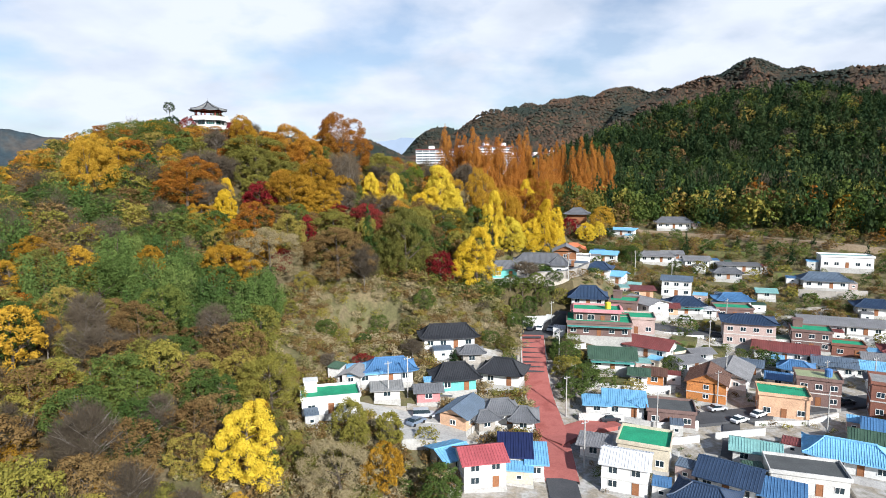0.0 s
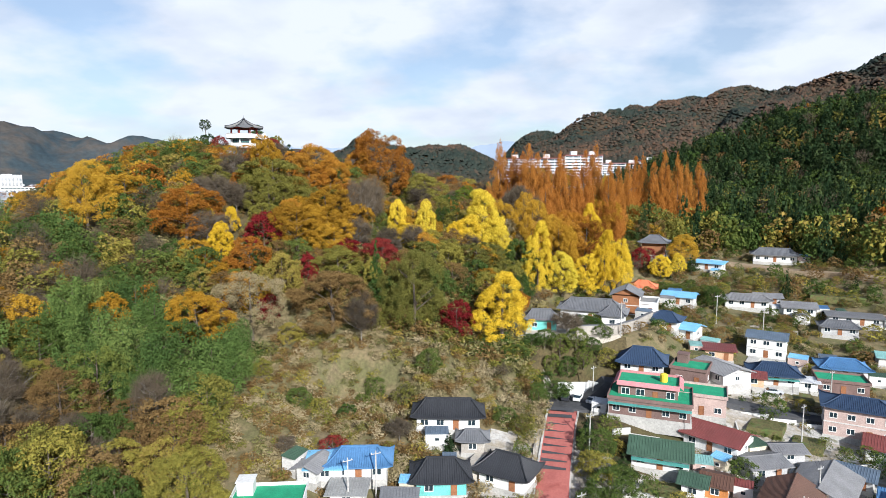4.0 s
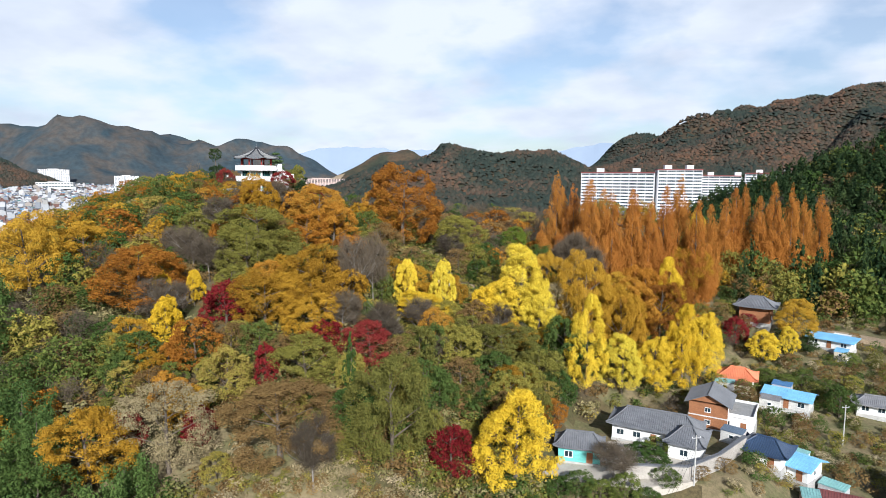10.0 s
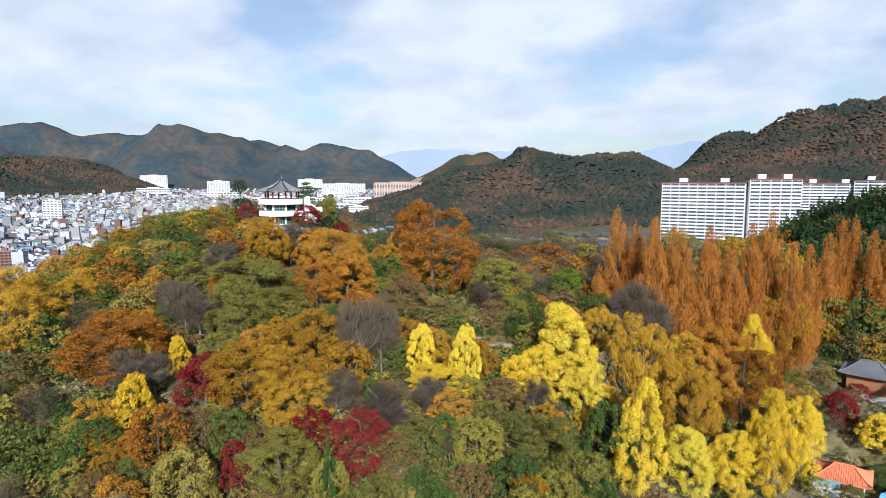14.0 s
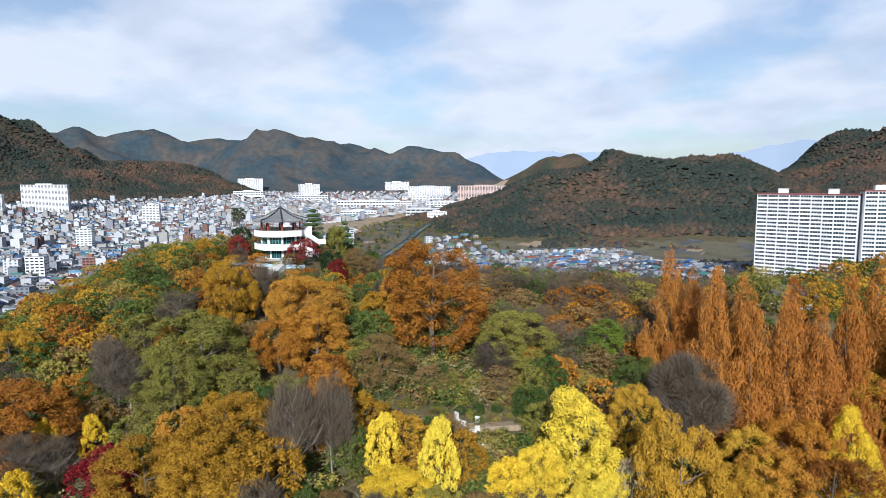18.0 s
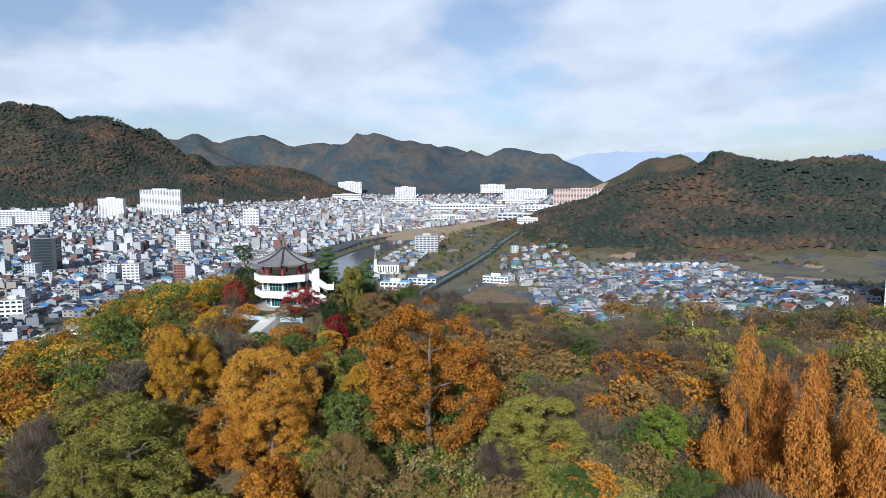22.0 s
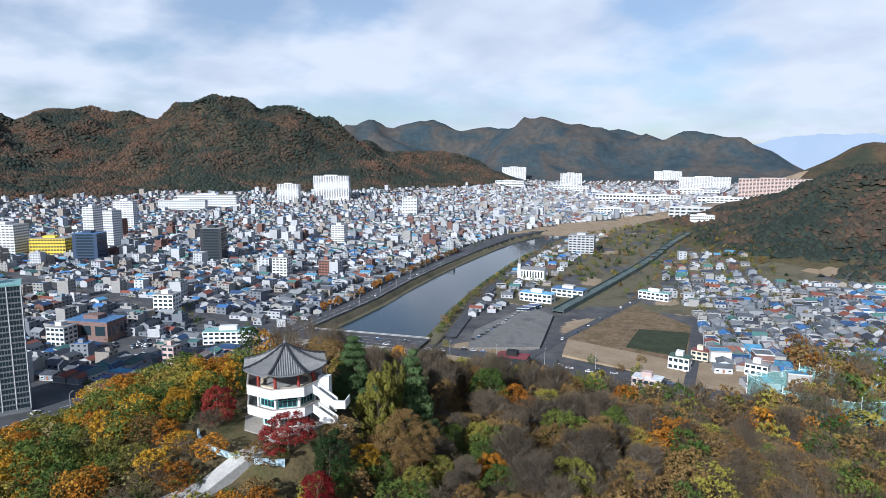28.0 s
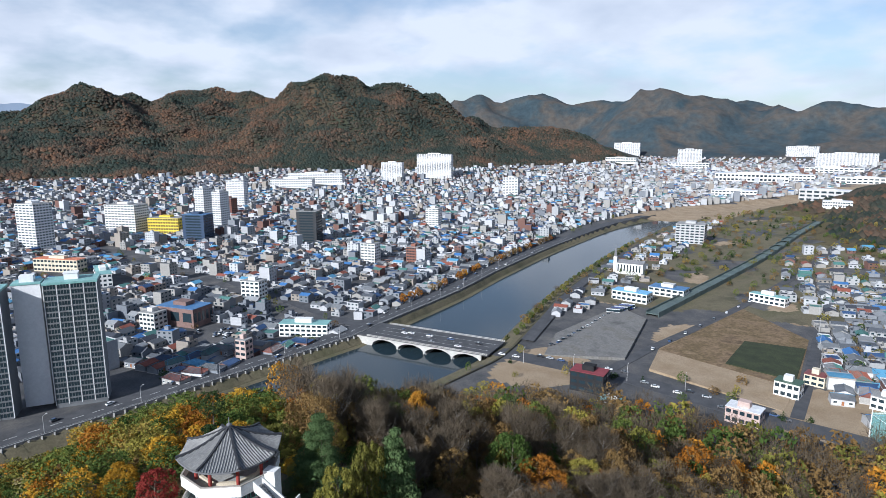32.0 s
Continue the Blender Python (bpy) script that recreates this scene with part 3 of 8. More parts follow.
M["field"] = surface("field", [(0.09, 0.062, 0.036), (0.21, 0.145, 0.085), (0.14, 0.10, 0.05), (0.25, 0.175, 0.105)], 0.045, 0.5, 0.95, dirt=0.5)
M["dark_crop"] = surface("dark_crop", [(0.025, 0.035, 0.018), (0.05, 0.06, 0.028)], 0.12, 1.4, 0.95, dirt=0.5)
plot("bare_field", [(598, 128), (726, 173), (661, 214), (566, 203)], "field", "bare brown farm field with worn patches", "field")
plot("dark_field", [(589, 167), (639, 176), (639, 211), (577, 203)], "dark_crop", "dark green crop patch on the bare field", "field", lift=0.75)
plot("sand_yard", [(560, 128), (597, 128), (565, 202), (530, 196)], "soil", "sandy yard beside the road", "yard", lift=0.17)
M["bus_park"] = surface("bus_park", [(0.12, 0.118, 0.112), (0.19, 0.185, 0.175), (0.15, 0.14, 0.12)], 0.06, 0.9, 0.95, dirt=0.4)
plot("car_park", [(556, 66), (600, 60), (690, 84), (664, 110), (572, 112)], "bus_park", "grey gravel bus park", "car park", lift=0.12)
channel = thing("covered_channel", "long grey-green covered channel across the valley", "channel")
M["channel_green"] = surface("channel_green", [(0.075, 0.105, 0.10), (0.13, 0.165, 0.155)], 0.1, 1.2, 0.7, dirt=0.3)
for k in range(22):
    a, b = np.array(rv(677 + 24 * k, 112 + 6.6 * k)), np.array(rv(677 + 24 * (k + 1), 112 + 6.6 * (k + 1)))
    c, L = (a + b) / 2, np.hypot(*(b - a))
    seg = part("channel_panel", boxes((-L / 2 + 0.1, L / 2 - 0.1, -5, -4.6, 0, 4.6), (-L / 2 + 0.1, L / 2 - 0.1, 4.6, 5, 0, 4.6), (-L / 2, L / 2, -4.6, 4.6, 2.4, 2.9)), "channel_green", channel)
    seg.matrix_basis = pose(c[0], c[1], ground_z(*c) - 0.5, 0, 0, math.degrees(math.atan2(b[1] - a[1], b[0] - a[0])))


def yard(name, pts, material, label, cat, lift=0.12, z=None):
    """A level patch of ground with straight edges."""
    if sum(a[0] * b[1] - b[0] * a[1] for a, b in zip(pts, pts[1:] + pts[:1])) < 0:
        pts = pts[::-1]
    bm = bmesh.new()
    z = max(ground_z(*p) for p in pts) + lift if z is None else z
    prism(pts, z - 3.5, z, bm)
    return tagged(new(name, bm_mesh(name, bm, material)), label, cat, kind="structure")


M["gravel"] = surface("gravel", [(0.40, 0.36, 0.30), (0.52, 0.48, 0.42)], 0.2, 2.5, 0.95, dirt=0.25)
M["crop"] = surface("crop", [(0.05, 0.085, 0.025), (0.14, 0.12, 0.05), (0.09, 0.14, 0.04)], 0.5, 2.0, 0.95, dirt=0.4)
yard("temple_yard", [(14, 193), (24, 192.5), (33, 194), (41, 199), (47, 212), (30, 214), (15, 208)], "gravel", "pale gravel court before the temple halls", "yard", z=21.95)
yard("parking_court", [(21, 178), (33, 177), (38, 183), (31, 186.5), (23.5, 184.8)], "asphalt", "asphalt parking court below the white wall", "yard", z=8.7)
yard("path", [(6, 144), (11, 144.5), (13, 153), (9, 154.5)], "gravel", "pale paved path between the tiled houses", "path")
for nm, pts in (("a", [(67, 178), (74, 176.5), (77, 182), (70, 184)]), ("b", [(75, 174), (81, 172.5), (84, 178), (78, 180)]), ("c", [(40, 150.5), (48, 149.8), (49, 153.5), (41, 154.5)]), ("d", [(82, 196), (88, 195), (89, 200), (86, 201)]), ("e", [(60, 205), (66, 206), (64, 211), (59, 210)]), ("f", [(128, 236), (142, 234), (144, 241), (130, 243)]), ("g", [(112, 262), (128, 258), (130, 266), (114, 270)])):
    yard("vegetable_bed", pts, "crop", "small terraced vegetable bed with low green rows", "garden bed")


# ---- houses ----
ROOFS = {
    "roof_blue": (0.08, 0.19, 0.36), "roof_sky": (0.20, 0.46, 0.70), "roof_navy": (0.035, 0.06, 0.11), "roof_green": (0.06, 0.11, 0.075), "roof_maroon": (0.20, 0.06, 0.055),
    "roof_black": (0.035, 0.037, 0.042), "roof_grey": (0.22, 0.22, 0.225), "roof_orange": (0.62, 0.20, 0.10), "roof_teal": (0.22, 0.42, 0.40), "roof_brown": (0.13, 0.07, 0.05), "roof_tile": (0.15, 0.155, 0.165), "roof_slate": (0.12, 0.16, 0.21), "roof_red": (0.42, 0.10, 0.11), "roof_lime": (0.36, 0.40, 0.22), "roof_white": (0.7, 0.71, 0.72),
    "green_floor": (0.03, 0.33, 0.17), "dark_floor": (0.10, 0.105, 0.105), "grey_floor": (0.30, 0.30, 0.29),
    "cream": (0.62, 0.55, 0.42), "brick": (0.24, 0.105, 0.075), "pink_brick": (0.50, 0.38, 0.34), "peach": (0.66, 0.42, 0.27), "pink": (0.62, 0.24, 0.24), "grey_wall": (0.45, 0.45, 0.45), "wood": (0.30, 0.13, 0.06), "orange_wall": (0.55, 0.22, 0.07), "dark_brick": (0.20, 0.13, 0.115), "teal_wall": (0.16, 0.52, 0.48), "yellow": (0.75, 0.55, 0.05), "red_post": (0.30, 0.05, 0.04), "stone": (0.38, 0.35, 0.31), "black": (0.02, 0.02, 0.022), "plaster": (0.60, 0.59, 0.56), "tank_blue": (0.08, 0.20, 0.45),
    "solar": (0.015, 0.025, 0.09), "pink_trim": (0.55, 0.24, 0.25), "dark_red": (0.22, 0.05, 0.06), "panel_green": (0.10, 0.36, 0.32),
}
for k, c in ROOFS.items():
    M[k] = surface(k, [tuple(v * 0.82 for v in c), tuple(min(0.85, v * 1.12) for v in c)], 0.35, 3.5, 0.5 if k.startswith("roof") else 0.85, dirt=0.28)
TOWN_WALLS = [(0.54, 0.55, 0.57), (0.38, 0.37, 0.35), (0.26, 0.28, 0.31), (0.62, 0.63, 0.64), (0.36, 0.32, 0.28), (0.20, 0.11, 0.09), (0.44, 0.45, 0.46), (0.20, 0.22, 0.25)]
TOWN_ROOFS = [(0.15, 0.16, 0.17), (0.06, 0.17, 0.38), (0.09, 0.10, 0.115), (0.27, 0.28, 0.29), (0.08, 0.19, 0.17), (0.05, 0.055, 0.07), (0.11, 0.30, 0.46), (0.24, 0.08, 0.055), (0.16, 0.17, 0.18), (0.04, 0.08, 0.17)]
M["town_wall"] = surface("town_wall", TOWN_WALLS, 0.2, 2.0, 0.85, dirt=0.2, by_object=True)
M["town_roof"] = surface("town_roof", TOWN_ROOFS, 0.2, 2.0, 0.7, dirt=0.25, by_object=True)
_meshes = {}


def lattice(xs, zs, open_x, open_z, y0, y1, solid=()):
    """One frame with openings: the cells of a grid that are not open, as one connected body."""
    bm = bmesh.new()
    grid = {}

    def vert(i, j, y):
        if (i, j, y) not in grid:
            grid[i, j, y] = bm.verts.new((xs[i], y, zs[j]))
        return grid[i, j, y]
    full = {(i, j) for i in range(len(xs) - 1) for j in range(len(zs) - 1) if not (i in open_x and j in open_z) or j in solid}
    for i, j in full:
        bm.faces.new((vert(i, j, y0), vert(i + 1, j, y0), vert(i + 1, j + 1, y0), vert(i, j + 1, y0)))
        for di, dj, a, b in ((-1, 0, (i, j + 1), (i, j)), (1, 0, (i + 1, j), (i + 1, j + 1)), (0, -1, (i, j), (i + 1, j)), (0, 1, (i + 1, j + 1), (i, j + 1))):
            if (i + di, j + dj) not in full:
                bm.faces.new((vert(*a, y0), vert(*a, y1), vert(*b, y1), vert(*b, y0)))
    return bm


def window_mesh(w, h, wall="white_wall"):
    key = ("win", round(w, 1), round(h, 1), wall)
    if key not in _meshes:
        t = 0.09
        _meshes[key] = (
            bm_mesh("window", lattice([-w / 2, -w / 2 + t, -t / 2, t / 2, w / 2 - t, w / 2], [-0.08, t, h - t, h], (1, 3), (1,), -0.09, 0.02), wall),
            bm_mesh("pane", boxes((-w / 2 + t, w / 2 - t, -0.03, 0.01, t, h - t)), "glass"),
        )
    return _meshes[key]


def plain_window(w, h):
    """Frame and glass in one mesh, for houses that stay far off."""
    key = ("plain", round(w, 1), round(h, 1))
    if key not in _meshes:
        bm = lattice([-w / 2, -w / 2 + 0.12, w / 2 - 0.12, w / 2], [-0.08, 0.1, h - 0.1, h], (1,), (1,), -0.1, 0.02)
        k = len(bm.faces)
        vs = [bm.verts.new(p) for p in ((-w / 2 + 0.1, -0.03, 0.08), (w / 2 - 0.1, -0.03, 0.08), (w / 2 - 0.1, -0.03, h - 0.08), (-w / 2 + 0.1, -0.03, h - 0.08))]
        f = bm.faces.new(vs)
        f.material_index = 1
        me = bm_mesh("window", bm, "white_wall")
        me.materials.append(M["glass"])
        _meshes[key] = me
    return _meshes[key]


def add_window(root, m, w=1.6, h=1.3, plain=False):
    if plain:
        part("window", plain_window(w, h), "", root).matrix_basis = m
        return
    fr, pn = window_mesh(w, h)
    o = part("window", fr, "", root)
    o.matrix_basis = m
    part("pane", pn, "", o)


def add_door(root, m, mat="wood"):
    key = ("door", mat)
    if key not in _meshes:
        _meshes[key] = bm_mesh("door", boxes((-0.5, 0.5, -0.06, 0.02, 0, 2.05), (-0.58, -0.5, -0.1, 0.02, 0, 2.15), (0.5, 0.58, -0.1, 0.02, 0, 2.15), (-0.5, 0.5, -0.1, 0.02, 2.05, 2.15)), mat)
    o = part("door", _meshes[key], "", root)
    o.matrix_basis = m


def hip_height(x, y, W, D, rl, rh, up):
    a, b = abs(y) / (D / 2), max(0.0, (abs(x) - rl / 2) / ((W - rl) / 2))
    m = min(1.0, max(a, b))
    return rh * (1 - m) ** 1.22 + up * (min(1, a) * min(1, abs(x) / (W / 2))) ** 5


def hip_roof(root, W, D, z0, rh, mat, up=0.35, ribs=True, ridge_mat=None, curve=True):
    rl = max(W - D * 0.75, W * 0.22)
    nx, ny = 18, 12
    bm = bmesh.new()
    top = [[bm.verts.new((W * (i / nx - 0.5), D * (j / ny - 0.5), z0 + hip_height(W * (i / nx - 0.5), D * (j / ny - 0.5), W, D, rl, rh, up))) for i in range(nx + 1)] for j in range(ny + 1)]
    low = [[bm.verts.new(v.co - Vector((0, 0, 0.22))) for v in row] for row in top]
    for j in range(ny):
        for i in range(nx):
            bm.faces.new((top[j][i], top[j][i + 1], top[j + 1][i + 1], top[j + 1][i]))
            bm.faces.new((low[j][i], low[j + 1][i], low[j + 1][i + 1], low[j][i + 1]))
    for i in range(nx):
        bm.faces.new((low[0][i], low[0][i + 1], top[0][i + 1], top[0][i]))
        bm.faces.new((low[ny][i + 1], low[ny][i], top[ny][i], top[ny][i + 1]))
    for j in range(ny):
        bm.faces.new((low[j + 1][0], low[j][0], top[j][0], top[j + 1][0]))
        bm.faces.new((low[j][nx], low[j + 1][nx], top[j + 1][nx], top[j][nx]))
    roof = part("roof", bm, mat, root)
    h = lambda x, y: z0 + hip_height(x, y, W, D, rl, rh, up)
    if ribs:
        bm = bmesh.new()

        def rib(pts, across):
            prev = None
            for x, y in pts:
                z = h(x, y)
                ax, ay = across
                ring = [bm.verts.new((x - ax, y - ay, z - 0.01)), bm.verts.new((x, y, z + 0.09)), bm.verts.new((x + ax, y + ay, z - 0.01))]
                if prev:
                    bm.faces.new((prev[0], prev[1], ring[1], ring[0]))
                    bm.faces.new((prev[1], prev[2], ring[2], ring[1]))
                prev = ring
            bm.faces.new(prev)
        for x in np.arange(-W / 2 + 0.25, W / 2, 0.42):
            yi = 0.06 if abs(x) < rl / 2 else D / 2 * (abs(x) - rl / 2) / ((W - rl) / 2)
            if yi < D / 2 - 0.3:
                for sg in (-1, 1):
                    rib([(x, sg * (yi + (D / 2 - yi) * k / 3)) for k in range(4)], (0.09, 0))
        for y in np.arange(-D / 2 + 0.25, D / 2, 0.42):
            xi = rl / 2 + (W - rl) / 2 * abs(y) / (D / 2)
            if xi < W / 2 - 0.3:
                for sg in (-1, 1):
                    rib([(sg * (xi + (W / 2 - xi) * k / 3), y) for k in range(4)], (0, 0.09))
        tagged(part("tiling", bm, mat, roof), kind="stuff")
    bm = bmesh.new()
    chain(bm, [(-rl / 2 - 0.2, 0, h(0, 0) + 0.12), (rl / 2 + 0.2, 0, h(0, 0) + 0.12)], 0.2)
    for sx in (-1, 1):
        for sy in (-1, 1):
            chain(bm, [(sx * (rl / 2 + (W - rl) / 2 * k / 4), sy * D / 2 * k / 4, h(sx * (rl / 2 + (W - rl) / 2 * k / 4), sy * D / 2 * k / 4) + 0.07) for k in range(5)], 0.15)
    part("ridge", bm, ridge_mat or mat, roof)
    return roof


def ribbed(W, y0, z0, y1, z1, thick, step):
    """One sloping sheet with upstanding seams, as a single body."""
    bm = bmesh.new()
    prof = [(-W / 2, 0.0)]
    for x in np.arange(-W / 2 + 0.12, W / 2 - 0.2, step):
        prof += [(x, 0.0), (x + 0.07, 0.08), (x + 0.14, 0.0)]
    prof.append((W / 2, 0.0))
    A, B = [[bm.verts.new((x, y, z + thick + dz)) for x, dz in prof] for y, z in ((y0, z0), (y1, z1))]
    lo = [bm.verts.new(p) for p in ((-W / 2, y0, z0), (W / 2, y0, z0), (W / 2, y1, z1), (-W / 2, y1, z1))]
    for i in range(len(prof) - 1):
        bm.faces.new((A[i], A[i + 1], B[i + 1], B[i]))
    bm.faces.new(lo[::-1])
    bm.faces.new([lo[0], lo[1]] + A[::-1])
    bm.faces.new([lo[2], lo[3]] + B)
    bm.faces.new((lo[0], A[0], B[0], lo[3]))
    bm.faces.new((lo[1], lo[2], B[-1], A[-1]))
    bmesh.ops.recalc_face_normals(bm, faces=bm.faces)
    return bm


def chain(bm, pts, r, sides=5):
    """A bent tube through the places, as a single body."""
    prev = None
    pts = [Vector(p) for p in pts]
    for i, p in enumerate(pts):
        d = pts[min(i + 1, len(pts) - 1)] - pts[max(i - 1, 0)]
        q = d.to_track_quat("Z", "Y").to_matrix()
        ring = [bm.verts.new(p + q @ Vector((r * math.cos(k * math.tau / sides), r * math.sin(k * math.tau / sides), 0))) for k in range(sides)]
        if prev:
            for k in range(sides):
                bm.faces.new((prev[k], prev[(k + 1) % sides], ring[(k + 1) % sides], ring[k]))
        prev = ring
    return bm


def gable_roof(root, W, D, z0, rh, mat, wall, body_w, body_d, ribs=0.55, thick=0.16):
    roof = None
    for sg in (-1, 1):
        roof = part("roof", ribbed(W, sg * D / 2, z0, 0, z0 + rh, thick, ribs), mat, root)
    bm = bmesh.new()
    tube(bm, (-W / 2, 0, z0 + rh + thick), (W / 2, 0, z0 + rh + thick), 0.12, 0.12, 5)
    part("ridge", bm, mat, root)
    gz = z0 + rh * (1 - body_d / D)
    for sx in (-1, 1):
        bm = bmesh.new()
        x0, x1 = sx * body_w / 2 - 0.1, sx * body_w / 2 + 0.1 * (sx < 0)
        pts = [(-body_d / 2, gz), (body_d / 2, gz), (0, z0 + rh - 0.02)]
        A = [bm.verts.new((sx * body_w / 2, y, z)) for y, z in pts]
        B = [bm.verts.new((sx * (body_w / 2 - 0.2), y, z)) for y, z in pts]
        bm.faces.new(A)
        bm.faces.new(B[::-1])
        for i in range(3):
            bm.faces.new((A[i], A[(i + 1) % 3], B[(i + 1) % 3], B[i]))
        bmesh.ops.recalc_face_normals(bm, faces=bm.faces)
        part("gable_end", bm, wall, root)
    return roof


def house(label, x, y, rz, w, d, h, roof="flat", rmat="green_floor", wall="white_wall", storeys=1, rh=1.8, over=0.6, extra="", z=None, name="house", category="house", group="village houses", trim=None, win=(1.6, 1.3), sides=True, plain=False):
    """A house with its front to -y: foundation, walls, windows, door and one of four roofs. x, y is the middle."""
    c, s = math.cos(radians(rz)), math.sin(radians(rz))
    if storeys == 1 and roof in ("hip", "gable", "slab") and group == "village houses":
        h, over, rh = min(h, 2.75), over + 0.35, rh * 1.12
    corners = [ground_z(x + c * a - s * b, y + s * a + c * b) for a in (-w / 2, w / 2) for b in (-d / 2, d / 2)]
    z = max(corners) * 0.6 + min(corners) * 0.4 + 0.25 if z is None else z
    root = thing(name, label, category, group, pose(x, y, z, 0, 0, rz))
    part("foundation", boxes((-w / 2 - 0.15, w / 2 + 0.15, -d / 2 - 0.15, d / 2 + 0.15, -3.2, 0.12)), "concrete", root)
    part("wall", boxes((-w / 2, w / 2, -d / 2, d / 2, 0.12, h)), wall, root)
    sh = h / storeys
    for k in range(storeys):
        zk = k * sh + 0.95
        nw = max(1, int(w / 3.1))
        for i in range(nw):
            wx = -w / 2 + w * (i + 0.5) / nw
            if k == 0 and i == nw // 2 and nw > 1:
                add_door(root, pose(wx, -d / 2, 0.12))
            else:
                add_window(root, pose(wx, -d / 2, zk), *win, plain)
        if sides:
            for i in range(max(1, int(d / 4.5))):
                wy = -d / 2 + d * (i + 0.5) / max(1, int(d / 4.5))
                add_window(root, pose(-w / 2, wy, zk, 0, 0, -90), 1.3, 1.1, plain)
                add_window(root, pose(w / 2, wy, zk, 0, 0, 90), 1.3, 1.1, plain)
        if k:
            part("floor_band", boxes((-w / 2 - 0.12, w / 2 + 0.12, -d / 2 - 0.12, d / 2 + 0.12, k * sh - 0.14, k * sh + 0.1)), trim or "plaster", root)
    if roof == "flat":
        part("roof", boxes((-w / 2 - 0.3, w / 2 + 0.3, -d / 2 - 0.3, d / 2 + 0.3, h, h + 0.2)), trim or wall, root)
        part("roof_floor", boxes((-w / 2, w / 2, -d / 2, d / 2, h + 0.2, h + 0.25)), rmat, root)
        pm = trim or wall
        for k, sp in enumerate(((-w / 2 - 0.3, w / 2 + 0.3, -d / 2 - 0.3, -d / 2 - 0.1), (-w / 2 - 0.3, w / 2 + 0.3, d / 2 + 0.1, d / 2 + 0.3), (-w / 2 - 0.3, -w / 2 - 0.1, -d / 2 - 0.1, d / 2 + 0.1), (w / 2 + 0.1, w / 2 + 0.3, -d / 2 - 0.1, d / 2 + 0.1))):
            part("parapet", boxes((*sp, h + 0.2, h + 0.75)), pm, root)
        if "room" in extra:
            part("stair_room", boxes((-w / 2 + 0.6, -w / 2 + 3.2, d / 2 - 3.2, d / 2 - 0.6, h + 0.25, h + 2.5), (-w / 2 + 0.4, -w / 2 + 3.4, d / 2 - 3.4, d / 2 - 0.4, h + 2.5, h + 2.65)), wall, root)
    elif roof == "hip":
        hip_roof(root, w + 2 * over, d + 2 * over, h + 0.2, rh, rmat)
    elif roof == "gable":
        gable_roof(root, w + 2 * over, d + 2 * over, h - 0.05, rh, rmat, wall, w, d)
    elif roof == "slab":
        W, D = w + 2 * over, d + 2 * over
        bm = ribbed(W, -D / 2, h + 0.1, D / 2, h + rh, 0.16, 0.5)
        part("roof", bm, rmat, root)
        part("wall", boxes((-w / 2, w / 2, d / 2 - 0.2, d / 2 - 0.005, h, h + rh - 0.2)), wall, root)
    if "tank" in extra:
        bm = bmesh.new()
        tube(bm, (w / 4, 0, h + 0.25), (w / 4, 0, h + 2.0), 0.85, 0.85, 12)
        tube(bm, (w / 4, 0, h + 2.0), (w / 4, 0, h + 2.25), 0.85, 0.35, 12)
        part("water_tank", bm, "tank_blue" if "blue" in extra else "yellow", root, "round plastic water tank on the roof")
    if "awning" in extra:
        part("awning", boxes((-w / 2, w / 2, -d / 2 - 1.6, -d / 2 - 0.13, h - 0.75, h - 0.65)), "panel_green", root, "green corrugated awning")
        for xx in (-w / 2 + 0.2, w / 2 - 0.2):
            part("awning_post", boxes((xx - 0.05, xx + 0.05, -d / 2 - 1.55, -d / 2 - 1.45, -0.6, h - 0.75)), "grey_wall", root)
    return root


